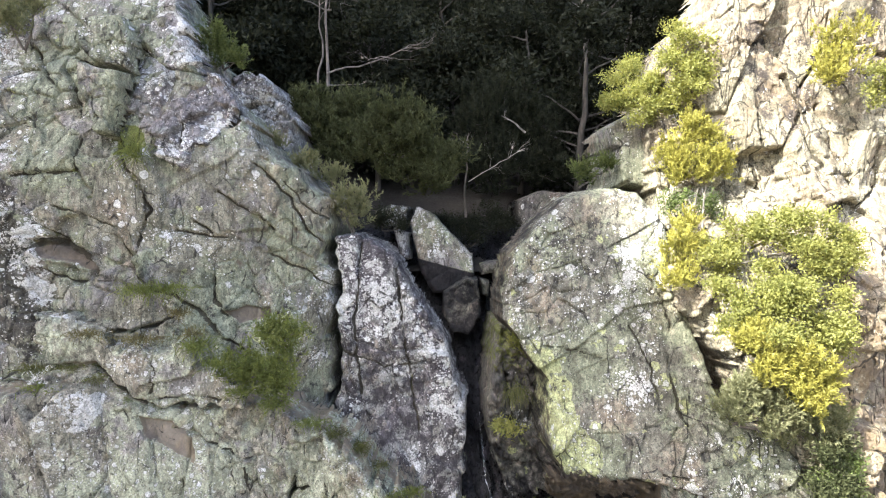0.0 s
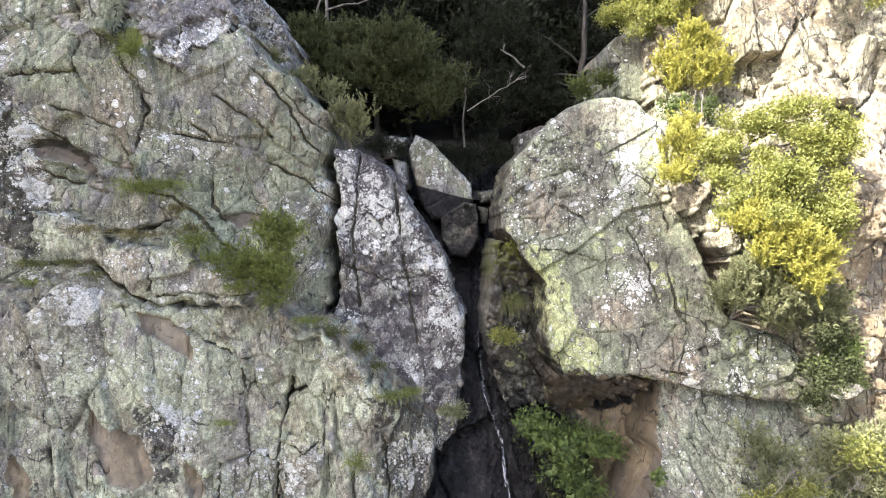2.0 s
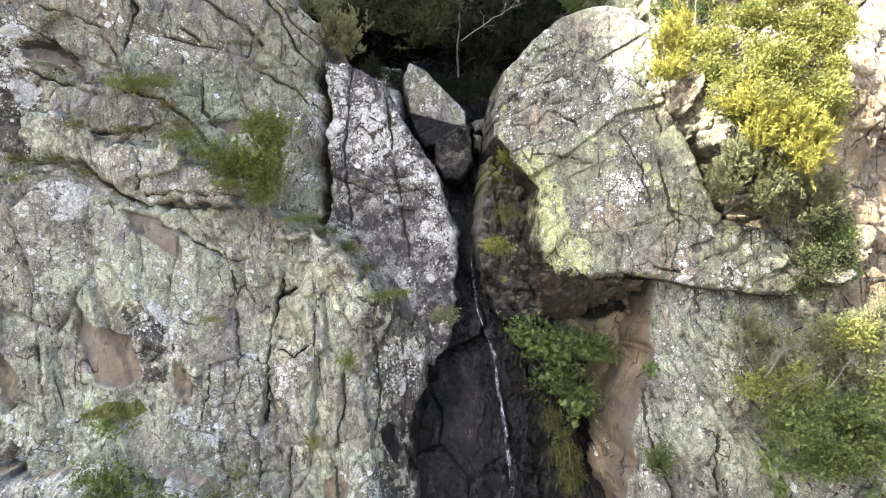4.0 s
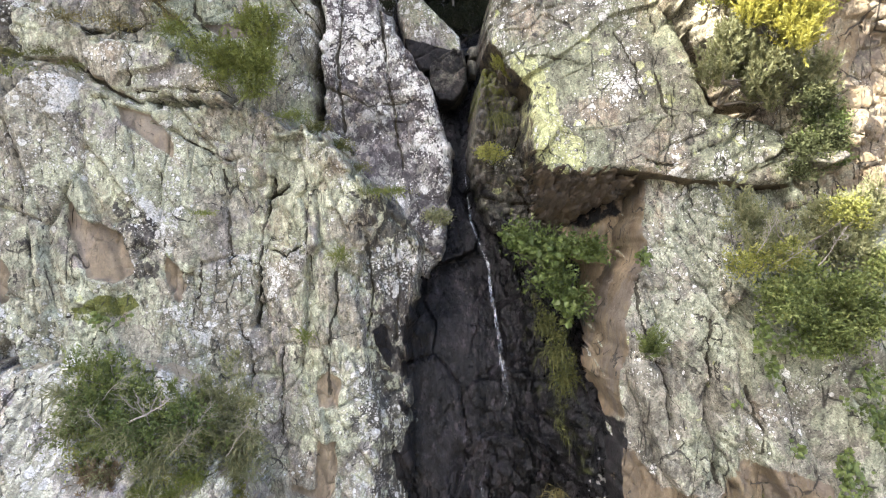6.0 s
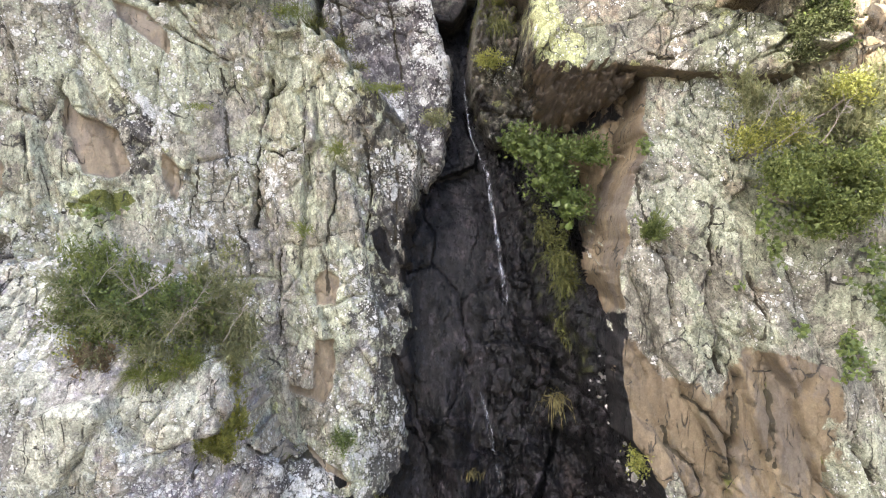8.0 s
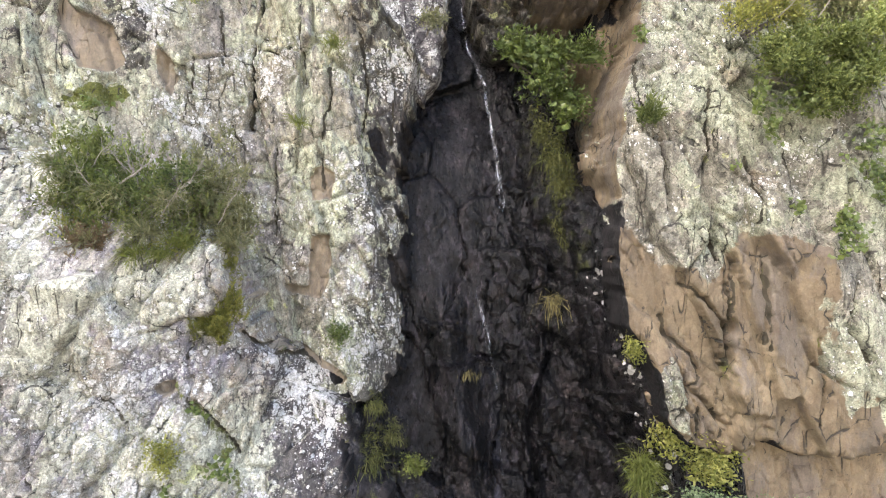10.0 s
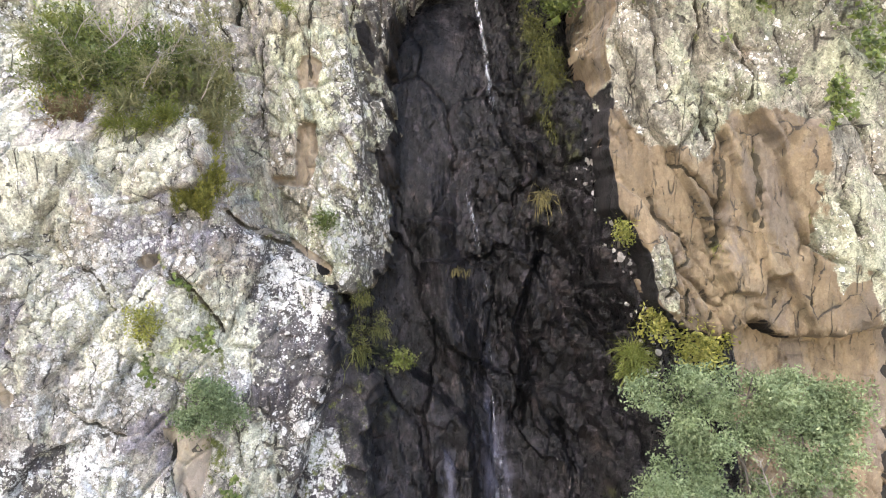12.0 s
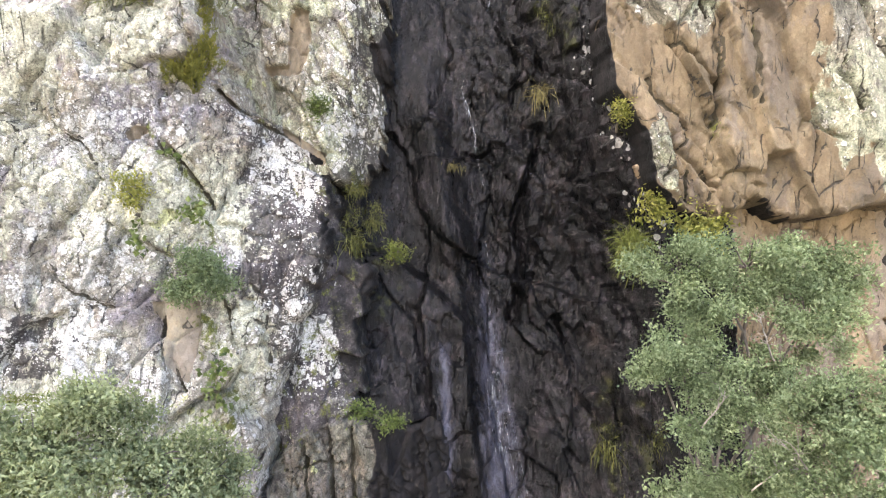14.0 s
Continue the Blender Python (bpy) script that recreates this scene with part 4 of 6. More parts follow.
tagged(rock("rock_block", [(1.1, 16.4), (1.9, 16.4), (2.2, 15.5), (2.5, 13.9), (2.95, 13.05), (2.5, 12.9), (1.35, 12.95), (1.02, 13.5), (0.85, 14.4)], lambda x, z: 12.3 + 0.1 * (z - 14), DAMP, 22, right_cliff, angle=5, block=0.45, jag=0.20, crumb=1.6, chips=0.4, ragged=0.5, edge=0.12, cracks=[([(1.25, 15.6), (1.4, 14.7), (1.3, 13.9)], 0.05, 0.2), ([(1.9, 15.2), (1.75, 14.3), (2.1, 13.4)], 0.05, 0.2), ([(1.0, 13.75), (1.7, 13.6), (2.5, 13.55)], 0.04, 0.15)], paint=lambda x, z: {'white': 0.30 * step(fbm(x, z, 0.8, 3, 81), -0.1, 0.3), 'tan': 0.2, 'moss': 0.55 * step(z, 14.9, 15.8), 'wet': 0.5 * step(14.3 - z - 1.2 * (x - 1.1), -0.3, 0.4)}), "damp brown rock beside the gorge")
# recess top darkened in colour for the shade under the overhang
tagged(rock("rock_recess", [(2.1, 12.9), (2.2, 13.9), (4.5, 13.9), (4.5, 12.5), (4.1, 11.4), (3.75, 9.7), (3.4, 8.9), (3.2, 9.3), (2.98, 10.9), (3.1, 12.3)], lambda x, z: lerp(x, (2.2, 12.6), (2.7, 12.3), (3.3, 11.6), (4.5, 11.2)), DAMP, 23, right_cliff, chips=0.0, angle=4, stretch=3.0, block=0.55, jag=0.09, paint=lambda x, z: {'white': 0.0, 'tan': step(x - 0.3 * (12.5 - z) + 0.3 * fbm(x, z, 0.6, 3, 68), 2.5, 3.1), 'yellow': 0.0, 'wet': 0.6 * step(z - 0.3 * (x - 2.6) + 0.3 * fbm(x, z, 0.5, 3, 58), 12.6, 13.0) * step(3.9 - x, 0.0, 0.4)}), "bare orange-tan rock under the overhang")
tagged(rock("rock_face", [(3.8, 14.2), (3.7, 13.5), (3.5, 12.7), (3.2, 11.7), (3.0, 10.7), (3.0, 9.9), (3.1, 8.8), (3.2, 7.9), (3.5, 7.4), (3.8, 6.5), (4.1, 5.9), (4.8, 5.7), (5.2, 6.0), (6.0, 5.8), (6.7, 6.0), (8.3, 6.2), (8.2, 14.0)], lower_right, SANDY, 24, right_cliff, chips=0.35, angle=18, stretch=3.6, block=0.66, jag=0.26, edge=0.12, back=1.7, sheer=9.0, lower=0.8, ragged=1.0, crumb=0.75, flank=lambda x, z: step(9.9 - z + 0.6 * fbm(x, z, 0.5, 4, 69), -0.3, 0.3), cracks=RIGHT + RIGHT_LOW, paint=lambda x, z: {'white': 0.22 + 0.2 * fbm(x, z, 0.9, 3, 64), 'yellow': 0.08, 'dark': 0.12, 'tan': step(lerp(x, (3.0, 9.4), (3.4, 9.5), (3.8, 9.1), (4.5, 8.6), (5.0, 9.3), (5.6, 9.2), (6.1, 8.7), (6.45, 7.6), (6.9, 6.0)) - z + 0.8 * fbm(x, z, 1.0, 5, 65), -0.35, 0.35) * (1 - 0.85 * np.maximum(spot(x, z, 3.95, 6.9, 0.20, 0.55, 23), 0.65 * spot(x, z, 6.35, 7.6, 0.3, 0.9, 24))), 'moss': 0.0}), "pale jointed rock face turning to bare tan stone")
tagged(rock("rock_face", [(3.5, 6.9), (8.0, 6.9), (8.0, -0.9), (4.1, -0.9), (3.9, 2.6), (4.0, 5.4)], lambda x, z: 10.15 + 0.05 * (x - 5), BARE, 25, right_cliff, angle=10, block=1.0, jag=0.07, edge=0.12, paint=lambda x, z: {'white': 0.0, 'tan': 1.0, 'yellow': 0.0, 'moss': 0.15}), "bare tan rock below a ragged overhang")
# the dark stone colour stands in for shade on this slab
tagged(rock("rock_slab", [(5.74, 14.1), (6.0, 14.25), (6.42, 14.2), (6.48, 14.05), (6.12, 13.9), (5.8, 13.94)], lambda x, z: 9.25 + 0.9 * (z - 14.05), DAMP, 30, right_cliff, chips=0.2, angle=-10, block=0.4, jag=0.05, edge=0.04, back=0.6, sheer=9.0, ragged=0.2, paint=lambda x, z: {"white": 0.08, "yellow": 0.1}), "small pale green slab wedged in a rock corner")
# the dark spot and tan round it paint a shaded block into the wall
tagged(rock("rock_face", [(4.2, 19.3), (4.3, 20.8), (4.4, 21.8), (5.2, 22.8), (5.5, 22.7), (5.8, 24.2), (9.4, 24.2), (8.6, 13.4), (6.0, 13.3), (5.7, 14.9), (4.8, 16.1), (4.0, 17.0), (4.2, 18.4)], upper_right, SUNNY, 26, right_cliff, angle=-8, stretch=1.6, block=1.0, jag=0.38, crumb=0.7, edge=0.12, cracks=[([(6.04, 20.75), (6.06, 19.64), (6.2, 19.2)], 0.05, 0.25), ([(6.62, 21.4), (6.9, 20.72), (6.82, 19.96), (7.06, 19.52)], 0.07, 0.3), ([(7.33, 20.83), (7.4, 19.95), (7.69, 19.19)], 0.05, 0.2), ([(8.16, 20.06), (8.28, 19.19), (7.58, 18.63)], 0.05, 0.2)], paint=lambda x, z: {'white': 0.22, 'yellow': 0.0, 'tan': 0.42 * np.maximum(spot(x, z, 7.07, 22.5, 0.44, 0.33, 6), spot(x, z, 6.4, 20.85, 0.66, 1.2, 6)) + 0.52 * step(-z, -18.4, -17.4) * step(x, 6.0, 6.5), 'dark': 0.5 * spot(x, z, 6.51, 21.18, 0.76, 1.2, 16)}), "sunlit pale blocky rock wall")
tagged(rock("rock_slab", [(3.6, 20.7), (4.0, 20.9), (4.7, 21.0), (4.7, 19.2), (3.7, 19.3)], lambda x, z: 13.1 + 0.1 * (z - 20), GREEN, 27, right_cliff, jag=0.04, block=1.2, edge=0.12, paint=lambda x, z: {'white': 0.2}), "smooth grey slab standing behind the boulder")
# pale above; its shaded underside is painted black with the seepage mask
tagged(rock("boulder", [(-0.86, 18.64), (-0.68, 19.1), (-0.19, 18.92), (0.22, 18.43), (0.75, 17.87), (0.78, 17.39), (0.67, 16.97), (-0.26, 16.87), (-0.58, 17.46)], lambda x, z: 14.90 + 0.15 * (z - 17.5), GREEN, 31, closed=True, chips=0.15, edge=0.12, back=1.2, block=0.6, jag=0.06, relief=0.7, ragged=0.3, res=0.027, paint=lambda x, z: {'white': 0.55 * step(z - 17.45 - 0.25 * (0.8 - x), -0.1, 0.15), 'yellow': 0.2, 'wet': 0.75 * step(17.45 + 0.25 * (0.8 - x) - z, -0.05, 0.1)}), "pale-topped wedge boulder jammed in the gorge", "boulder", "stones jammed in the gorge")
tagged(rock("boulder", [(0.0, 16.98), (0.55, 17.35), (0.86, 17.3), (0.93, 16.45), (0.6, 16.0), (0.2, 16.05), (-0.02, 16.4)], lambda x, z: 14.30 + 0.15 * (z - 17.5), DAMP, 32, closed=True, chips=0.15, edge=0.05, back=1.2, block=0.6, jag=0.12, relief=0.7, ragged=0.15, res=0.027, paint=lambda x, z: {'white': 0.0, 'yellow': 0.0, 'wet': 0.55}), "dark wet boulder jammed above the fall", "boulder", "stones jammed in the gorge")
tagged(rock("boulder", [(0.9, 17.66), (1.46, 17.76), (1.54, 17.38), (0.93, 17.34)], lambda x, z: 15.10 + 0.15 * (z - 17.5), DAMP, 33, closed=True, chips=0.15, edge=0.12, back=1.2, block=0.6, jag=0.06, relief=0.7, ragged=0.3, res=0.027, paint=lambda x, z: {'white': 0.15}), "small grey stone lodged above the fall", "boulder", "stones jammed in the gorge")
tagged(rock("boulder", [(0.89, 17.32), (1.17, 17.25), (1.14, 16.8), (0.92, 16.85)], lambda x, z: 14.90 + 0.15 * (z - 17.5), DAMP, 34, closed=True, chips=0.15, edge=0.12, back=1.2, block=0.6, jag=0.06, relief=0.7, ragged=0.3, res=0.027, paint=lambda x, z: {'white': 0.2}), "small grey stone lodged above the fall", "boulder", "stones jammed in the gorge")
tagged(rock("boulder", [(-1.31, 18.54), (-0.86, 18.4), (-0.83, 17.71), (-1.08, 17.74)], lambda x, z: 14.90 + 0.15 * (z - 17.5), PURPLE, 35, closed=True, chips=0.15, edge=0.12, back=1.2, block=0.6, jag=0.06, relief=0.7, ragged=0.3, res=0.027, paint=lambda x, z: {'white': 0.75}), "narrow white-crusted stone beside the gorge", "boulder", "stones jammed in the gorge")
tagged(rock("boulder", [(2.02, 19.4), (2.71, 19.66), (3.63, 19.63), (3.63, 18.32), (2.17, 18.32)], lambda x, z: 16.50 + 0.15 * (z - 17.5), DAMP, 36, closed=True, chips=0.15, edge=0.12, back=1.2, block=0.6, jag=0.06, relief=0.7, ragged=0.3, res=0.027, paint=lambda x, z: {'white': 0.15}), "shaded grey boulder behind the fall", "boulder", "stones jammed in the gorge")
tagged(rock("boulder", [(-1.86, 19.0), (-1.36, 19.2), (-0.81, 19.14), (-1.0, 18.59), (-1.5, 18.52)], lambda x, z: 15.50 + 0.15 * (z - 17.5), DAMP, 37, closed=True, chips=0.15, edge=0.12, back=1.2, block=0.6, jag=0.06, relief=0.7, ragged=0.3, res=0.027, paint=lambda x, z: {'white': 0.3, 'moss': 0.4}), "mossy stone above the gorge", "boulder", "stones jammed in the gorge")


# ---- the gorge: the black wall that the water runs down ----
def gorge_wall():
    x, z = np.meshgrid(np.arange(-3.0, 5.2, 0.034), np.arange(-0.6, 18.6, 0.034))
    y = lerp(z, (-1, 9.9), (2, 10.5), (4, 11.1), (6, 11.4), (9, 11.6), (11, 12.1), (13.2, 13.4), (14.6, 14.2), (16, 14.8), (17.5, 15.6), (18.6, 17.0))
    wx = x + 0.35 * fbm(x, z, 1.1, 4, 940)
    lump, gap = joints(wx, z, 1.1, 10, 2.2, 900)
    small, gap2 = joints(wx, z, 0.36, 12, 2.3, 910)
    tiny, gap3 = joints(wx, z, 0.15, 14, 1.7, 930)
    broken = 0.22 + 0.78 * np.maximum(step(x - 1.1 - 0.3 * fbm(x, z, 1.0, 3, 964), -0.2, 0.6), step(5.5 - z, 0.0, 1.5) * 0.6)
    y = y - 0.26 * lump - broken * (0.16 * small + (0.03 + 0.04 * step(z, 4.2, 6.0)) * tiny) + 0.20 * fbm(x, z * 0.6, 1.5, 4, 920) + 0.03 * fbm(x, z * 0.5, 0.3, 3, 925)
    y = y + 0.07 * np.exp(-gap / 0.04) + 0.03 * broken * np.exp(-gap2 / 0.03)
    y = y - 0.35 * step(-np.abs(x - 0.4 - 0.16 * (8 - z)), -0.5, 0.1) * step(-z, -9, -7.5)
    rim = lerp(z, (1, 4.3), (5.9, 4.1), (6.5, 3.8), (7.4, 3.5), (8.8, 3.15), (9.9, 3.05), (14, 3.3))
    y = y - 1.2 * step(x - rim - 0.1 * fbm(x, z, 0.6, 3, 950), -1.3, 0.08) * step(10.9 - z, 0.0, 1.2)
    y = np.where(x > rim - 0.4, np.maximum(y, lower_right(x, z) + 0.30), y)
    chute = 1.0 + lerp(z, (1.5, 0.65), (4, 0.5), (6.5, 0.36), (8.3, 0.0), (10, 0.46), (11.3, 0.37), (12.4, 0.15), (14.4, -0.2))
    y = y + 0.10 * np.exp(-((x - chute) / 0.28) ** 2)
    # a rounded knob in mid-wall, and steps that cross the face
    y = y - 0.34 * np.exp(-((x - 0.8 + 0.3 * (z - 5.75)) / 0.42) ** 2 - ((z - 5.75) / 0.55) ** 2)
    for foot, lean, x0, x1, deep in ((9.0, 0.25, 0.9, 2.6, 0.16), (7.15, -0.1, 0.1, 1.5, 0.2), (6.3, 0.3, 1.9, 3.6, 0.2), (4.9, -0.2, 1.8, 3.8, 0.24), (10.4, -0.3, 1.5, 2.8, 0.16), (8.0, -0.35, -0.2, 1.0, 0.14)):
        edge = foot + lean * (x - x0) + 0.16 * fbm(x, z, 0.6, 4, 970 + int(foot * 10))
        y = y - deep * np.exp(-np.clip(edge - z, 0, None) / 0.7) * step(edge - z, -0.02, 0.06) * step(x, x0, x0 + 0.3) * step(-x, -x1, 0.4 - x1)
    # a smooth bulge low on the left, a ledge low on the right, and the crack that parts wet from dry
    lip = lerp(z, (0.5, 1.45), (3.0, 1.25), (4.24, 1.1), (4.87, 0.44), (5.4, -0.25), (5.7, -1.2))
    y = y - 0.38 * step(lip - x + 0.12 * fbm(x, z, 0.5, 3, 960), -0.02, 0.16) * step(5.6 - z, 0.0, 0.3)
    y = y - 0.22 * step(3.85 + 0.1 * fbm(x, z, 0.6, 3, 961) - z, -0.03, 0.10) * step(x, 2.0, 2.5)
    y = y + 0.30 * np.exp(-(along(x + 0.12 * fbm(x, z, 0.4, 3, 962), z, [(2.35, 7.6), (2.19, 6.86), (1.95, 5.9), (2.07, 4.86), (1.9, 4.2)]) / 0.07) ** 2)
    veil = np.exp(-((x - chute) / lerp(z, (1.5, 0.58), (4.4, 0.38), (5.3, 0.16), (14, 0.12))) ** 2) * lerp(z, (1, 1.1), (4.3, 0.95), (6, 0.55), (15, 0.6))
    veil = np.maximum(veil, 1.0 * np.exp(-((x - 0.72 - 0.06 * fbm(x, z, 0.5, 3, 963)) / 0.20) ** 2) * step(4.3 - z, 0.0, 0.5))
    dry = np.maximum(np.maximum(spot(x, z, 2.85, 6.0, 0.65, 1.2, 3), spot(x, z, 3.0, 4.2, 0.7, 1.2, 13)) * 0.42, spot(x, z, 0.75, 6.3, 0.25, 0.5, 4) * 0.38)
    moss = np.maximum(spot(x, z, -0.5, 5.2, 0.45, 0.9, 8), spot(x, z, 2.4, 10.2, 0.35, 1.7, 9)) * 0.42
    moss = np.maximum(moss, spot(x, z, 3.6, 2.2, 0.45, 1.2, 10) * 0.4)
    speck = np.exp(-((x - rim + 0.12) / 0.22) ** 2) * step(z, 4.6, 5.4) * step(9.6 - z, 0.0, 1.0)
    ids = np.arange(x.size).reshape(x.shape)
    quads = np.stack([ids[:-1, :-1], ids[:-1, 1:], ids[1:, 1:], ids[1:, :-1]], 2).reshape(-1, 4)
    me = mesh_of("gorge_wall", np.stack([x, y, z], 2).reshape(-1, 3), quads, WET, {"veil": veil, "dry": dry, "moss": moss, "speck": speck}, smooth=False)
    return tagged(new("gorge_wall", me), "wet black rock wall behind a thin waterfall", "rock wall", kind="structure")


gorge_wall()


def sheet(name, x, y, z, material):
    ids = np.arange(x.size).reshape(x.shape)
    quads = np.stack([ids[:-1, :-1], ids[:-1, 1:], ids[1:, 1:], ids[1:, :-1]], 2).reshape(-1, 4)
    return new(name, mesh_of(name, np.stack([x, y, z], 2).reshape(-1, 3), quads, material))


def hill_height(x, y):
    """The wooded slope above the fall."""
    up = 17.6 + 0.42 * (y - 16) + 0.010 * np.clip(y - 20, 0, None) ** 2 + 0.5 * np.clip(np.abs(x - 0.8) - 2.5, 0, None) * np.exp(-np.clip(y - 15, 0, None) / 14)
    return up + 0.5 * fbm(x, y, 3.0, 4, 700)


x, y = np.meshgrid(np.linspace(-45, 45, 181), np.linspace(15.2, 75, 120))
z = hill_height(x, y)
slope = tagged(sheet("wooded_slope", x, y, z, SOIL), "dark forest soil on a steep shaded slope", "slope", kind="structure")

x, y = np.meshgrid(np.linspace(-400, 400, 81), np.linspace(-400, 400, 81))
ground = tagged(sheet("ground", x, y, -0.6 + 0.3 * fbm(x, y, 60, 3, 710), VALLEY), "unseen valley floor, pale to bounce warm light", "ground", kind="structure")


def side_mass(name, x0, x1, label):
    """The bulk of the hill behind a cliff, so that the cliff is no shell."""
    x, y = np.meshgrid(np.linspace(x0, x1, 40), np.linspace(13.4, 40, 40))
    return tagged(sheet(name, x, y, np.where(y < 13.7, -1.0, 22.4 + 0.33 * (y - 14) + 0.7 * fbm(x, y, 4, 3, 720)), SOIL), label, "hill", kind="structure")


side_mass("left_hill", -45, -7.5, "dark soil bank behind the cliff")
side_mass("right_hill", 5.9, 45, "dark soil bank behind the cliff")


def shading_ridge():
    """An unseen ridge, added across the valley behind the camera, that keeps the low sun off the gorge. Its crest runs
    down to the right.
    """
    far = 90.0
    a, b = Vector((3.0, 11.6, 18.9)) + SUN * far, Vector((6.2, 9.7, 13.4)) + SUN * far
    run = (b - a).normalized()
    out = Vector((run.y, -run.x, 0)).normalized()
    if out.dot(SUN) < 0:
        out = -out
    t, w = np.meshgrid(np.linspace(-28, 30, 60), np.linspace(0, 1, 20))
    # the crest leaps up at one end to hold the sun off the wood
    cx, cy, cz = a.x + run.x * t, a.y + run.y * t, a.z + run.z * t + 0.5 * fbm(t, t * 0, 3.0, 4, 740) + 6.0 * np.clip(-t - 1.9, 0, 6)
    cz = np.clip(cz, 1, None)
    rough = fbm(t * 1.0, w * 30, 6, 4, 750)
    x = cx + out.x * w * 60 + rough * w
    y = cy + out.y * w * 60 + rough * w
    z = cz * (1 - w ** 0.8) - 1.0 * w
    # the near side falls straight to the valley floor
    x, y, z = np.concatenate([cx[:1] - out.x * 30, x]), np.concatenate([cy[:1] - out.y * 30, y]), np.concatenate([np.full(cz[:1].shape, -1.0), z])
    return tagged(sheet("sun_block_ridge", x, y, z, MEADOW), "unseen grassy ridge added to block the sun", "ridge", kind="structure")


shading_ridge()


# ---- plants ----
def rng(s):
    return np.random.default_rng(s)


def unit(v):
    return v / (np.linalg.norm(v, axis=-1, keepdims=True) + 1e-9)


def blades(base, way, side, length, width, tone):
    """Lance-shaped leaves as bent four-cornered faces: root, two shoulders, tip."""
    n = len(base)
    mid = base + way * (length * 0.45)[:, None]
    nrm = unit(np.cross(way, side))
    half = side * (width * 0.5)[:, None]
    lift = nrm * (width * 0.22)[:, None]
    co = np.stack([base, mid - half + lift, base + way * length[:, None], mid + half + lift], 1).reshape(-1, 3)
    return co, np.arange(4 * n).reshape(n, 4), np.repeat(tone, 4)


def joined(pieces):
    co, quads, tone, k = [], [], [], 0
    for c, q, t in pieces:
        co.append(c), quads.append(q + k), tone.append(t)
        k += len(c)
    return np.concatenate(co), np.concatenate(quads), np.concatenate(tone)


def tube(points, radii, sides=6):
    """A tapered, bent stem."""
    p = np.asarray(points, float)
    way = unit(np.gradient(p, axis=0))
    a = unit(np.cross(way, np.array([0.31, 0.93, 0.2])))
    b = np.cross(way, a)
    th = np.linspace(0, 2 * np.pi, sides, endpoint=False)
    r = np.asarray(radii)[:, None, None]
    co = p[:, None] + r * (np.cos(th)[None, :, None] * a[:, None] + np.sin(th)[None, :, None] * b[:, None])
    k, i = np.meshgrid(np.arange(len(p) - 1), np.arange(sides), indexing="ij")
    q = np.stack([k * sides + i, k * sides + (i + 1) % sides, (k + 1) * sides + (i + 1) % sides, (k + 1) * sides + i], 2).reshape(-1, 4)
    return co.reshape(-1, 3), q, np.zeros(len(p) * sides)


def limb(a, b, r0, r1, g, bend=0.12, n=7):
    t = np.linspace(0, 1, n)[:, None]
    a, b = np.asarray(a, float), np.asarray(b, float)
    size = np.linalg.norm(b - a)
    wob = np.cumsum(g.normal(0, bend * size / n, (n, 3)), 0) * np.sin(np.pi * np.clip(t, 0, 1)) ** 0.5
    return tube(a + (b - a) * t + wob, r0 + (r1 - r0) * t[:, 0])


def tufts(g, c, r, count, flat=1.0):
    """Places in and on a lumpy oval, and the way out of it."""
    lobes = max(4, int(round(6 + 9 * (r[0] * r[2]) ** 0.5)))
    hearts = unit(g.normal(size=(lobes, 3))) * (0.25 + 0.65 * g.random((lobes, 1)))
    hearts[:, 1] = -np.abs(hearts[:, 1]) * 0.8
    sizes = 0.22 + 0.28 * g.random(lobes)
    pick = g.choice(lobes, count, p=sizes ** 2 / (sizes ** 2).sum())
    v = unit(g.normal(size=(count, 3)))
    v[:, 1] = np.where(g.random(count) < 0.7, -np.abs(v[:, 1]), v[:, 1])
    lump = 0.78 + 0.35 * np.sin(v[:, 0] * 5 + g.random() * 6) * np.sin(v[:, 2] * 6 + g.random() * 6)
    k = (0.45 + 0.55 * g.random(count) ** 0.5) * lump
    v = v * np.array([1, 1, flat])
    place = np.asarray(c) + (hearts[pick] + v * sizes[pick][:, None] * k[:, None]) * np.asarray(r) * 1.12
    # the crowded heart of the plant
    core = g.random(count) < 0.3
    deep = unit(g.normal(size=(count, 3))) * g.random((count, 1)) ** 0.4 * np.asarray(r) * 0.72
    return np.where(core[:, None], np.asarray(c) + np.array([0, 0.12 * r[1], 0]) + deep, place), v


def heath(g, c, r, dens, size=1.0):
    """Feathery upright sprays of needles."""
    n = int(dens * 560 * (r[0] * r[2]) ** 0.75) + 8
    p, v = tufts(g, c, r, n)
    axis = unit(v * 0.55 + np.array([0, -0.12, 0.85]) + g.normal(0, 0.22, (n, 3)))
    m = 26
    long = (0.15 + 0.16 * g.random(n)) * size
    t = g.random((n, m))
    base = p[:, None] + axis[:, None] * (t * long[:, None])[:, :, None]
    way = unit(axis[:, None] * 1.0 + g.normal(0, 0.55, (n, m, 3)))
    side = unit(np.cross(way, g.normal(size=(n, m, 3))))
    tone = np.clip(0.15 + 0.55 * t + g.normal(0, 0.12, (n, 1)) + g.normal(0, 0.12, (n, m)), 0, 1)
    ln = (0.045 + 0.05 * g.random(n * m)) * size
    return blades(base.reshape(-1, 3), way.reshape(-1, 3), side.reshape(-1, 3), ln, ln * 0.24, tone.ravel())


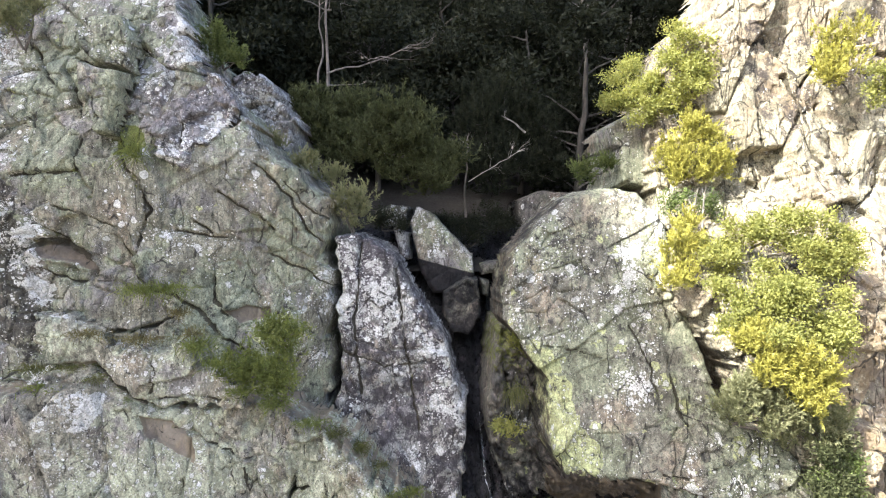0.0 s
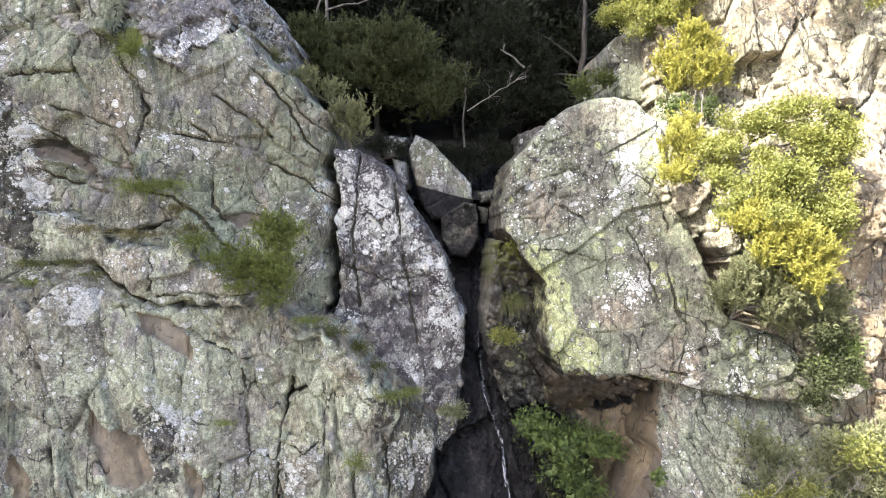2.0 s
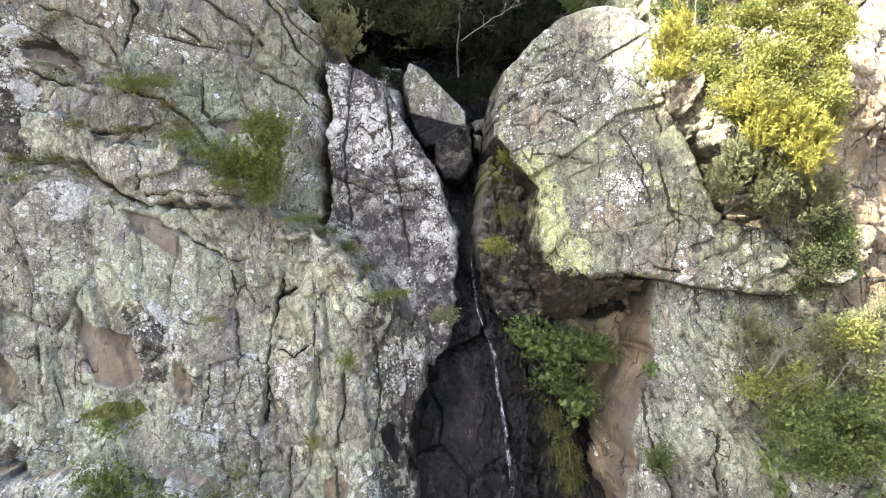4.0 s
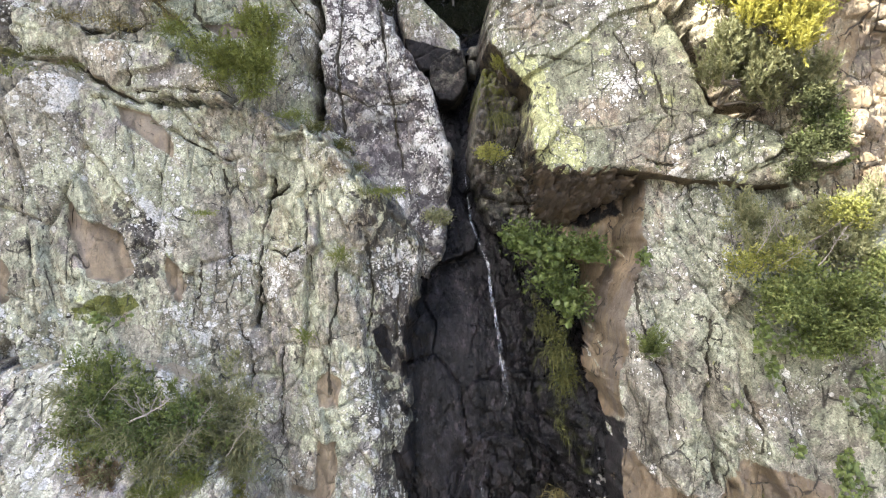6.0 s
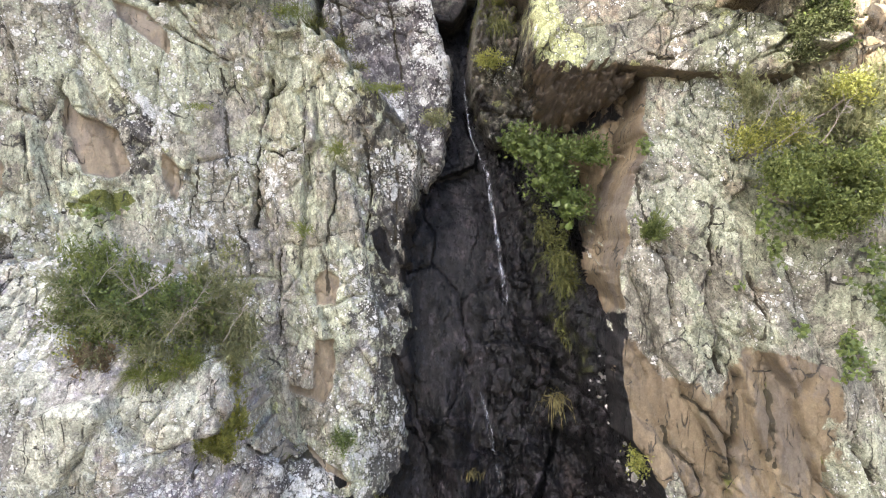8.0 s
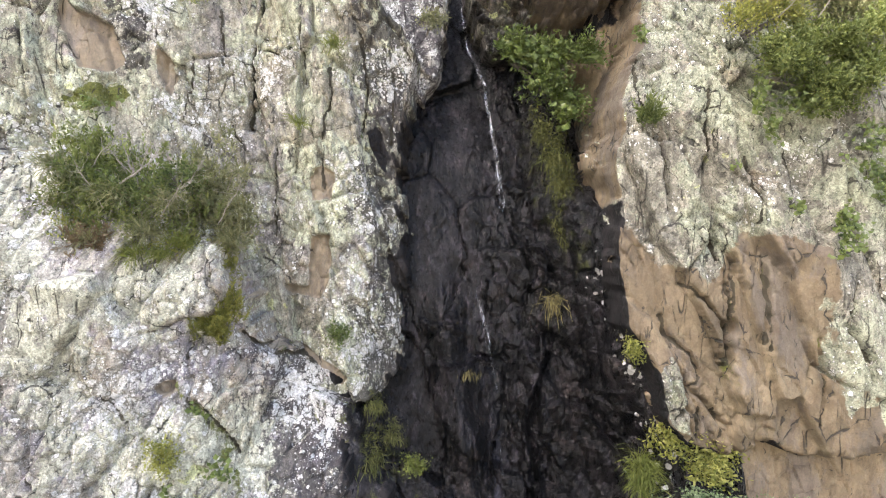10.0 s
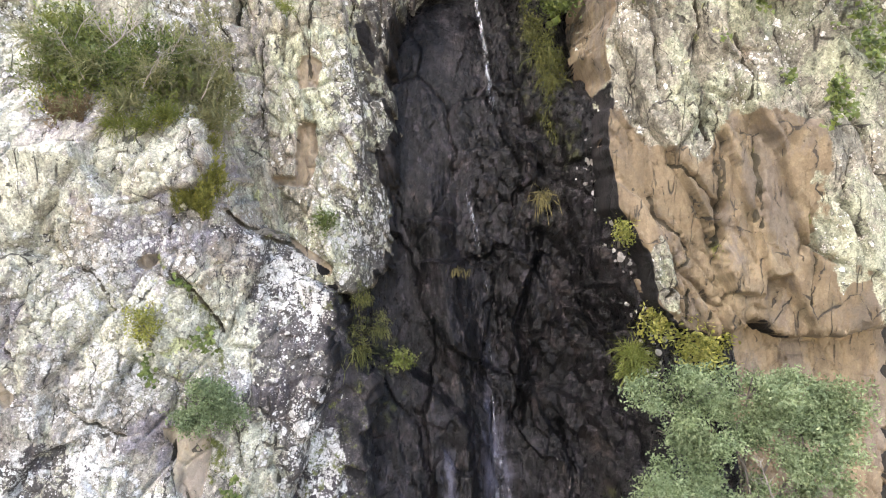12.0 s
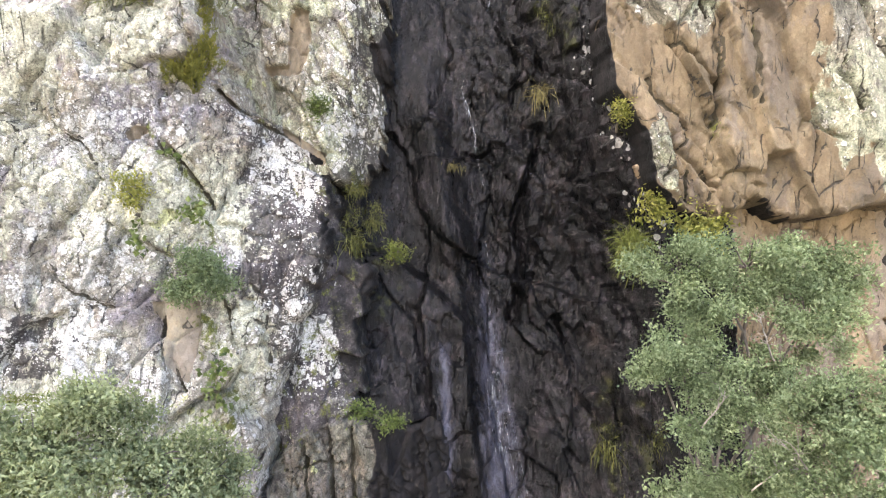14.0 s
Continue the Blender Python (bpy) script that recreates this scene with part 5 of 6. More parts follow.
def leafy(g, c, r, dens, size=1.0, flat=0.55):
    """Twigs set with small oval leaves."""
    n = int(dens * 560 * (r[0] * r[2]) ** 0.75) + 8
    p, v = tufts(g, c, r, n, flat)
    m = 16
    axis = unit(v + g.normal(0, 0.5, (n, 3)) + np.array([0, -0.1, 0.25]))
    t = g.random((n, m))
    base = p[:, None] + axis[:, None] * (t * 0.17 * size)[:, :, None] + g.normal(0, 0.045 * size, (n, m, 3))
    way = unit(axis[:, None] * 0.5 + g.normal(0, 0.8, (n, m, 3)) + np.array([0, -0.25, 0.1]))
    up = unit(np.array([0, -0.4, 0.8]) + g.normal(0, 0.7, (n, m, 3)))
    side = unit(np.cross(way, up))
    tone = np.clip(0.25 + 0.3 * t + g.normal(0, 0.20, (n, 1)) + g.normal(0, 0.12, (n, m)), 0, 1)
    ln = (0.036 + 0.030 * g.random(n * m)) * size
    return blades(base.reshape(-1, 3), way.reshape(-1, 3), side.reshape(-1, 3), ln, ln * 0.48, tone.ravel())


def ivy(g, c, r, dens, size=1.0):
    """Broad leaves that lie over the stone in a ragged sheet."""
    n = int(dens * 1500 * r[0] * r[2]) + 12
    k = np.sqrt(g.random(n))
    th = g.random(n) * 2 * np.pi
    rag = 0.75 + 0.3 * np.sin(3 * th + g.random() * 6) + 0.15 * np.sin(7 * th)
    base = np.asarray(c) + np.stack([r[0] * k * rag * np.cos(th), -np.abs(g.normal(0, r[1] * 0.5, n)) - 0.02, r[2] * k * rag * np.sin(th)], 1)
    hole = fbm(base[:, 0], base[:, 2], 0.3, 2, int(abs(c[0]) * 90)) > -0.25
    base = base[hole]
    n = len(base)
    way = unit(np.array([0, -0.35, -0.3]) + g.normal(0, 0.6, (n, 3)))
    side = unit(np.cross(way, unit(np.array([0, -1, 0.4]) + g.normal(0, 0.35, (n, 3)))))
    ln = (0.06 + 0.05 * g.random(n)) * size
    return blades(base, way, side, ln, ln * 0.85, np.clip(g.normal(0.5, 0.25, n), 0, 1))


def grass(g, c, r, dens, size=1.0, hang=0.3):
    """A tussock of narrow arching blades."""
    n = int(dens * 900 * r[0] * 2 * (r[2] + 0.1)) + 24
    base = np.asarray(c) + g.normal(0, 0.42, (n, 3)) * np.array([r[0], r[1], 0.35 * r[2]]) - np.array([0, 0, r[2] * 0.4])
    way = unit(g.normal(0, 0.55, (n, 3)) + np.array([0, -0.35, 0.9 - 1.3 * hang]))
    ln = r[2] * (0.7 + 0.7 * g.random(n)) * size * (0.35 + 1.2 * vnoise(base[:, 0] / 0.11, base[:, 2] / 0.2, 7))
    w = (0.010 + 0.010 * g.random(n))
    side = unit(np.cross(way, g.normal(size=(n, 3))))
    tone = np.clip(g.normal(0.5, 0.25, n), 0, 1)
    tip = base + way * (ln * 0.6)[:, None]
    droop = unit(way + np.array([0, -0.15, -1.3 * (0.35 + hang)]))
    a = blades(base, way, side, ln * 0.75, w, tone)
    b = blades(tip, droop, side, ln * 0.55, w, tone)
    return joined([a, b])


def drape(g, c, r, dens, size=1.0):
    """Grass and moss that hang down a wet wall."""
    return grass(g, c, r, dens, size, 1.1)


def crown(g, c, r, dens, size=1.0):
    """The leaves of a tree's bough: many separate sprays with gaps between them."""
    n = max(8, int(15 * dens * (r[0] * r[2]) ** 0.55))
    v = unit(g.normal(size=(n, 3)) + np.array([0, -0.35, 0.1]))
    k = 0.35 + 0.8 * g.random(n)
    pieces = []
    for a, b in zip(v, k):
        spray = 0.08 + 0.13 * g.random() ** 1.5
        co, quads, tone = leafy(g, np.asarray(c) + a * np.asarray(r) * b, (spray * 1.4, spray * 1.1, spray * 0.7), 0.8, size * (0.9 + 0.35 * g.random()), 0.6)
        # inner sprays get a darker tone, painting the shade inside the crown
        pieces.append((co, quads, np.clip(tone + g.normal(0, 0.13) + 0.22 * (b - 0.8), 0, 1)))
    return joined(pieces)


KINDS = {"drape": drape, "crown": crown, "heath": heath, "leafy": leafy, "ivy": ivy, "grass": grass}


def plant(name, kind, clumps, material, s, label, category="shrub", dens=1.0, size=1.0, root=None, wood=None, twigs=6, group="", extra=None, trunk=0.0):
    """A plant with its stems and its foliage. clumps: centre and half-widths of each mass of leaves."""
    g = rng(s)
    root = root or (clumps[0][0], clumps[0][1] + 0.25, clumps[0][2] - clumps[0][5] * 0.9)
    top = tagged(new(name), label, category, group)
    top.location = root
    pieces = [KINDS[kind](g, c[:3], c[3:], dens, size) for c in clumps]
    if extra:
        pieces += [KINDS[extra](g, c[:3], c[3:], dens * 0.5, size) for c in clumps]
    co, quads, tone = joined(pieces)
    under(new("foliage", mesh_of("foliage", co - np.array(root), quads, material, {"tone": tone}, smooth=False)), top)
    if kind in ("heath", "leafy", "crown") or category == "plant":
        fork = np.array(root)
        if trunk:
            mean = np.mean([c[:3] for c in clumps], 0)
            fork = fork + (mean - fork) * 0.62
            co, quads, tone = limb(root, fork, trunk, trunk * 0.65, g, 0.12, 10)
            under(new("trunk", mesh_of("trunk", co - np.array(root), quads, wood or BARK)), top)
        for c in clumps:
            c = np.array(c)
            heart = c[:3] - np.array([0, 0, 0.25 * c[5]])
            thick = 0.012 + 0.014 * max(c[3], c[5])
            stem = [limb(fork + g.normal(0, 0.03, 3), heart, thick * 1.5, thick * 0.8, g)]
            for k in range(twigs):
                end = c[:3] + unit(g.normal(size=3) + np.array([0, -0.3, 0.3])) * c[3:] * 0.8
                stem.append(limb(heart, end, thick * 0.7, 0.004, g, 0.2))
            co, quads, tone = joined(stem)
            under(new("stem", mesh_of("stem", co - np.array(root), quads, wood or BARK)), top)
    return top


def dead_branch(name, a, b, r0, s, forks=6, spread=0.7, label="bleached bare dead tree", wood=None):
    """A leafless stem with forked twigs."""
    g = rng(s)
    a, b = np.array(a, float), np.array(b, float)
    pieces = [limb(a, b, r0, r0 * 0.35, g, 0.15, 10)]
    size = np.linalg.norm(b - a)
    for k in range(forks):
        p = a + (b - a) * (0.35 + 0.6 * g.random())
        e = p + (unit(b - a) * 0.5 + g.normal(0, spread, 3) * np.array([1, 0.5, 0.8])) * size * (0.18 + 0.2 * g.random())
        pieces.append(limb(p, e, r0 * 0.4, r0 * 0.12, g, 0.3))
        for j in range(3):
            q = p + (e - p) * (0.4 + 0.6 * g.random())
            pieces.append(limb(q, q + unit(e - p + g.normal(0, 0.5, 3) * size * 0.3) * size * 0.12, r0 * 0.16, r0 * 0.06, g, 0.3, 5))
    co, quads, tone = joined(pieces)
    top = tagged(new(name), label, "dead tree")
    top.location = a
    under(new("branch", mesh_of("branch", co - a, quads, wood or DEAD)), top)
    return top


def forest_tree(x, y, s, tall, label="dark evergreen forest tree in deep shade"):
    """A slim trunk with a high, uneven crown."""
    g = rng(s)
    foot = np.array([x, y, float(hill_height(np.array([x]), np.array([y]))[0]) - 0.2])
    lean = g.normal(0, 0.06, 2) * tall
    head = foot + np.array([lean[0], lean[1], tall])
    top = tagged(new("forest_tree"), label, "tree", "trees of the wooded slope")
    top.location = foot
    pieces = [limb(foot, head, 0.05 + 0.012 * tall, 0.03, g, 0.10, 12)]
    crown = []
    for k in range(9 + int(tall)):
        h = 0.16 + 0.84 * g.random()
        p = foot + (head - foot) * h
        reach = (0.30 + 0.30 * g.random()) * tall * (0.45 + 0.55 * (1 - abs(h - 0.6)))
        th = g.random() * 6.28
        e = p + np.array([math.cos(th) * reach * 0.75, math.sin(th) * reach * 0.6, 0.12 * reach])
        pieces.append(limb(p - np.array([0, 0, 0.2 * reach]), e, 0.035, 0.01, g, 0.2))
        r = 0.5 + 0.45 * g.random()
        crown.append(leafy(g, e, (r, r * 0.8, r * 0.65), 0.13, 4.0))
    co, quads, tone = joined(pieces)
    under(new("trunk", mesh_of("trunk", co - foot, quads, DARK_BARK)), top)
    co, quads, tone = joined(crown)
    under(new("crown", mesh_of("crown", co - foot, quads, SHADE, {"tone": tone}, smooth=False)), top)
    return top


plant("heath_shrub", "heath", [(-4.81, 13.08, 22.35, 0.51, 0.35, 0.42), (-4.45, 13.05, 22.05, 0.3, 0.21, 0.27)], HEATH, 1000, "dull green heath shrub on the cliff edge", "shrub")
plant("heath_shrub", "heath", [(-7.93, 11.26, 22.16, 0.42, 0.29, 0.42), (-7.58, 11.34, 22.51, 0.26, 0.18, 0.21)], OLIVE, 1007, "olive heath shrub on the cliff top", "shrub")
plant("cliff_shrub", "leafy", [(-2.82, 10.77, 16.42, 0.42, 0.31, 0.45), (-3.38, 10.68, 15.9, 0.49, 0.34, 0.39), (-2.84, 10.66, 15.75, 0.41, 0.29, 0.39)], GRASS, 1014, "fresh green feathery shrub rooted in a rock ledge", "shrub", extra='heath')
plant("grass_tussock", "grass", [(-5.2, 10.56, 17.33, 0.39, 0.27, 0.21), (-4.71, 10.55, 17.38, 0.34, 0.24, 0.24)], GRASS, 1021, "green grass tussock on a rock ledge", "grass")
plant("grass_tussock", "grass", [(-5.14, 10.39, 16.5, 0.57, 0.4, 0.13), (-6.05, 10.36, 16.58, 0.38, 0.27, 0.11)], DRY, 1028, "dry grass along a narrow ledge", "grass")
plant("grass_tussock", "grass", [(-4.19, 10.35, 16.41, 0.33, 0.23, 0.23), (-3.81, 10.34, 16.1, 0.29, 0.2, 0.15)], GRASS, 1035, "grass tussock on a rock ledge", "grass")
plant("grass_tussock", "grass", [(-6.95, 10.38, 16.0, 0.30, 0.2, 0.14), (-6.35, 10.38, 16.02, 0.28, 0.2, 0.12), (-5.95, 10.4, 15.8, 0.2, 0.15, 0.1)], MOSSY, 1043, "dull mossy grass along a sloping ledge", "grass")
plant("grass_tussock", "grass", [(-4.55, 10.5, 16.95, 0.22, 0.18, 0.16), (-4.25, 10.45, 16.6, 0.2, 0.16, 0.15)], DRY, 1044, "dry dark grass in a sloping rock joint", "grass")
plant("grass_tussock", "grass", [(-6.77, 10.37, 15.67, 0.48, 0.33, 0.13)], GRASS, 1042, "low grass on a rock ledge", "grass")
plant("grass_tussock", "grass", [(-2.3, 10.66, 15.01, 0.39, 0.28, 0.18)], GRASS, 1049, "mossy grass in a rock joint", "grass")
plant("grass_tussock", "grass", [(-5.44, 10.75, 19.77, 0.18, 0.21, 0.3)], GRASS, 1056, "grass in a vertical rock crack", "grass")
plant("heath_shrub", "heath", [(-1.94, 12.99, 18.85, 0.45, 0.4, 0.57), (-2.43, 13.26, 19.54, 0.37, 0.26, 0.2)], OLIVE, 1063, "olive heath shrub hanging over the cliff edge", "shrub")
plant("heath_shrub", "heath", [(-3.72, 13.26, 20.28, 0.37, 0.26, 0.15), (-2.92, 13.25, 19.85, 0.34, 0.24, 0.17)], OLIVE, 1070, "low heath along the cliff edge", "shrub")
plant("dark_shrub", "heath", [(-0.79, 14.54, 20.88, 0.93, 0.65, 0.73), (-0.05, 14.7, 20.04, 0.68, 0.47, 0.68), (-1.63, 14.92, 20.62, 0.75, 0.53, 0.62), (-0.61, 15.03, 19.95, 0.83, 0.58, 0.55)], SHADEHEATH, 1077, "large dark green heath shrub above the waterfall", "shrub", dens=1.05, size=1.5)
plant("dark_shrub", "heath", [(-3.31, 15.71, 21.41, 0.65, 0.51, 0.72), (-2.36, 16.1, 21.5, 0.67, 0.47, 0.59), (-2.66, 15.71, 20.62, 0.72, 0.51, 0.58)], SHADEHEATH, 1084, "dark green heath shrubs above the cliff edge", "shrub", dens=1.2, size=1.5)
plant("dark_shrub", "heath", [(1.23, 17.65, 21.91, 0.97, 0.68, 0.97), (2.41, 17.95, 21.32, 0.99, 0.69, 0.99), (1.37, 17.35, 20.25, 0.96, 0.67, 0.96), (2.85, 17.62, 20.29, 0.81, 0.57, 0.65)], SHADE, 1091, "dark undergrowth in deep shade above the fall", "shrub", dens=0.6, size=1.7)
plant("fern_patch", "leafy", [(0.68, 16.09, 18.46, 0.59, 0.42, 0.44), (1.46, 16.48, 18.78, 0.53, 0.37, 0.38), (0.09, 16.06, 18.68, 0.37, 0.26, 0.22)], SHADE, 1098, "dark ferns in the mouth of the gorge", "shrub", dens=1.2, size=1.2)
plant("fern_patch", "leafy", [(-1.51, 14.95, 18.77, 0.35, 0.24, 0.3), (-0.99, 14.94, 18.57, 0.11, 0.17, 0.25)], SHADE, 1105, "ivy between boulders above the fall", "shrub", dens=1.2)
plant("sunlit_bush", "crown", [(3.84, 12.76, 21.66, 0.38, 0.26, 0.38), (3.72, 12.75, 21.07, 0.33, 0.23, 0.24), (4.21, 12.48, 21.0, 0.52, 0.36, 0.46), (4.87, 12.32, 21.86, 0.79, 0.55, 0.57), (4.66, 12.2, 21.15, 0.67, 0.47, 0.5), (5.29, 12.08, 21.57, 0.44, 0.35, 0.5)], LEAF, 1112, "sunlit yellow-green broadleaf bush on the cliff edge", "shrub", dens=1.7, size=1.0)
plant("yellow_heath", "heath", [(4.93, 11.87, 20.25, 0.46, 0.32, 0.46), (4.39, 11.85, 19.82, 0.33, 0.24, 0.35), (5.05, 11.77, 19.64, 0.46, 0.32, 0.39), (4.56, 11.75, 19.42, 0.33, 0.23, 0.28)], GOLD, 1119, "golden yellow heath bush with bare stems", "shrub", dens=1.2)
plant("yellow_heath", "heath", [(7.21, 11.18, 21.61, 0.51, 0.36, 0.46), (7.06, 11.16, 21.1, 0.41, 0.29, 0.21)], GOLD, 1126, "sunlit heath bush on a bright rock wall", "shrub")
plant("sunlit_bush", "crown", [(7.77, 10.88, 20.91, 0.25, 0.35, 0.5)], LEAF, 1133, "sunlit bush on a bright rock wall", "shrub", dens=1.7, size=1.0)
plant("yellow_heath", "heath", [(4.35, 10.94, 18.36, 0.25, 0.18, 0.22), (4.23, 10.66, 17.91, 0.41, 0.29, 0.41), (4.0, 10.54, 17.43, 0.29, 0.2, 0.19)], GOLD, 1140, "golden heath bush on a boulder edge", "shrub")
plant("sunlit_bush", "crown", [(4.87, 10.57, 17.96, 0.49, 0.34, 0.41), (5.67, 10.22, 18.34, 0.75, 0.52, 0.37), (5.96, 9.88, 18.1, 0.54, 0.38, 0.41), (6.39, 9.96, 17.83, 0.37, 0.26, 0.28)], LEAF, 1147, "sunlit green broadleaf bush on the cliff", "shrub", dens=1.7, size=1.0)
plant("sunlit_bush", "crown", [(4.96, 9.9, 17.28, 0.64, 0.45, 0.41), (5.6, 9.61, 17.22, 0.7, 0.49, 0.44), (6.13, 9.57, 16.69, 0.44, 0.31, 0.4), (5.19, 9.52, 16.7, 0.78, 0.55, 0.26)], LEAF, 1154, "sunlit green broadleaf bush hanging from the cliff", "shrub", dens=1.7, size=1.0)
plant("yellow_heath", "heath", [(5.36, 9.17, 16.15, 0.46, 0.32, 0.42), (4.71, 9.37, 16.54, 0.43, 0.3, 0.3), (5.53, 9.16, 15.82, 0.38, 0.27, 0.38), (5.0, 9.25, 16.22, 0.34, 0.24, 0.34)], GOLD, 1161, "large golden heath bush hanging from the cliff", "shrub", dens=1.3)
plant("heath_shrub", "heath", [(4.67, 9.47, 15.66, 0.39, 0.3, 0.44), (5.28, 9.47, 15.4, 0.44, 0.3, 0.39), (5.95, 9.56, 15.19, 0.4, 0.28, 0.35)], OLIVE, 1168, "dark green heath shrub below the golden bush", "shrub", dens=1.2)
plant("heath_shrub", "crown", [(6.13, 9.56, 14.66, 0.4, 0.28, 0.4), (5.95, 9.55, 14.14, 0.31, 0.22, 0.26)], SHADEHEATH, 1175, "dark leafy shrub in a rock corner", "shrub", dens=0.8)
plant("heath_shrub", "heath", [(3.01, 13.24, 19.58, 0.27, 0.19, 0.24), (3.56, 13.23, 19.75, 0.22, 0.15, 0.17)], HEATH, 1182, "small green shrub behind the boulder", "shrub")
plant("heath_shrub", "leafy", [(4.34, 11.44, 18.86, 0.26, 0.18, 0.26), (4.98, 11.44, 18.75, 0.21, 0.18, 0.26)], IVY, 1189, "shaded leaves behind the boulder", "shrub", dens=0.8)
plant("dark_shrub", "heath", [(4.87, 9.97, 15.42, 0.45, 0.32, 0.38), (5.39, 9.76, 15.08, 0.4, 0.28, 0.35), (5.18, 9.88, 15.56, 0.49, 0.34, 0.36)], OLIVE, 1196, "shaded heath shrub in a rock corner", "shrub", dens=1.1)
plant("heath_shrub", "heath", [(1.55, 11.95, 16.15, 0.24, 0.2, 0.30)], GOLDOLIVE, 1203, "olive heath tuft beside the gorge", "shrub")
plant("hanging_grass", "drape", [(1.45, 11.95, 15.4, 0.22, 0.2, 0.35)], MOSSY, 1204, "hanging grass beside the gorge", "grass", size=0.7)
plant("fern_patch", "leafy", [(1.21, 12.04, 14.51, 0.29, 0.2, 0.13)], LEAF, 1210, "small fern on wet rock", "fern", dens=1.3)
plant("hanging_plant", "ivy", [(1.75, 11.6, 12.85, 0.32, 0.26, 0.22), (2.3, 11.45, 12.62, 0.46, 0.32, 0.30), (2.95, 11.2, 12.62, 0.30, 0.24, 0.17), (2.32, 11.4, 12.12, 0.34, 0.25, 0.30), (2.6, 11.34, 11.68, 0.22, 0.2, 0.32)], IVY, 1217, "lush green leafy plant under the overhang", "plant", dens=1.0, size=1.7, extra='leafy')
plant("grass_tussock", "grass", [(-1.9, 10.75, 14.8, 0.28, 0.2, 0.16), (-1.5, 10.9, 14.5, 0.28, 0.2, 0.18), (-1.15, 11.0, 14.15, 0.25, 0.2, 0.15)], MOSSY, 1223, "dull grass in a sloping rock joint", "grass")
plant("grass_tussock", "grass", [(-0.94, 10.66, 13.71, 0.39, 0.27, 0.17), (-0.52, 10.85, 13.72, 0.3, 0.21, 0.14)], GRASS, 1224, "grass on a rock shelf", "grass")
plant("fern_patch", "leafy", [(0.15, 11.23, 13.23, 0.23, 0.16, 0.14)], OLIVE, 1231, "dull fern on the gorge edge", "fern")
plant("grass_tussock", "grass", [(-1.44, 10.44, 12.64, 0.14, 0.17, 0.25)], GRASS, 1238, "bright tuft of grass on the rock face", "grass")
plant("heath_shrub", "heath", [(3.49, 9.53, 11.09, 0.19, 0.15, 0.21)], HEATH, 1245, "small round heath shrub on the rock face", "shrub")
plant("ivy_patch", "ivy", [(3.53, 9.94, 12.53, 0.14, 0.18, 0.25)], IVY, 1252, "yellow-green ivy on the rock", "ivy")
plant("heath_shrub", "heath", [(4.95, 9.35, 13.11, 0.34, 0.24, 0.34), (5.32, 9.27, 12.85, 0.46, 0.32, 0.38), (4.98, 9.25, 12.6, 0.34, 0.24, 0.29)], OLIVE, 1259, "grey-green heath shrub with bare twigs on the cliff", "shrub", dens=0.75, twigs=16, wood=DEAD)
plant("heath_shrub", "heath", [(6.05, 9.37, 13.03, 0.47, 0.33, 0.38), (6.65, 9.37, 13.11, 0.42, 0.3, 0.42), (6.33, 9.28, 12.6, 0.5, 0.35, 0.29)], OLIVE, 1266, "light green heath shrub on the cliff", "shrub", dens=0.85, twigs=12, wood=DEAD, extra="leafy")
plant("leafy_shrub", "crown", [(5.26, 9.16, 11.93, 0.42, 0.29, 0.25), (5.85, 9.18, 12.02, 0.5, 0.35, 0.37), (6.44, 9.07, 12.02, 0.45, 0.32, 0.41), (6.2, 9.08, 11.44, 0.49, 0.34, 0.33)], FRESH, 1273, "broadleaf shrub with bare twigs on the cliff", "shrub", dens=0.62, size=1.2, twigs=12, wood=DEAD)
plant("ivy_patch", "ivy", [(5.74, 9.28, 11.38, 0.5, 0.35, 0.38)], IVY, 1280, "dark ivy spreading over the rock", "ivy")
plant("ivy_patch", "ivy", [(5.03, 9.27, 11.38, 0.15, 0.32, 0.46), (5.19, 9.2, 10.93, 0.12, 0.23, 0.33)], IVY, 1287, "strip of yellow-green ivy down the rock", "ivy")
plant("ivy_patch", "ivy", [(6.44, 9.07, 10.62, 0.37, 0.32, 0.45), (6.69, 9.05, 10.13, 0.25, 0.23, 0.33)], IVY, 1294, "ivy trailing down the rock", "ivy")
plant("ivy_patch", "ivy", [(6.17, 9.03, 9.4, 0.25, 0.34, 0.49)], IVY, 1301, "bright ivy strip on the rock", "ivy")
plant("leafy_shrub", "leafy", [(6.15, 9.65, 14.15, 0.31, 0.21, 0.31), (6.32, 9.64, 14.63, 0.26, 0.18, 0.26)], IVY, 1308, "dark leafy plant in a rock corner", "shrub")
plant("ivy_patch", "ivy", [(4.73, 9.22, 10.33, 0.12, 0.09, 0.13), (5.5, 9.02, 9.76, 0.13, 0.09, 0.13)], IVY, 1315, "small patch of ivy", "ivy")
plant("cliff_shrub", "leafy", [(-5.01, 9.9, 10.56, 0.67, 0.47, 0.54), (-4.29, 9.72, 10.07, 0.79, 0.55, 0.66), (-5.12, 9.7, 9.81, 0.66, 0.46, 0.61), (-3.89, 9.63, 9.62, 0.82, 0.58, 0.61), (-4.63, 9.61, 9.4, 0.69, 0.49, 0.43)], FRESH, 1322, "wide tangled green shrub on the rock face", "shrub", dens=0.42, extra='heath', size=1.15, twigs=20, wood=DEAD)
plant("cliff_shrub", "heath", [(-3.13, 9.9, 10.11, 0.58, 0.44, 0.63), (-2.92, 9.8, 9.47, 0.49, 0.43, 0.62), (-3.49, 9.8, 9.65, 0.62, 0.47, 0.66)], OLIVE, 1329, "tangled olive shrub on the rock face", "shrub", dens=0.5, extra='leafy', twigs=14, wood=DEAD)
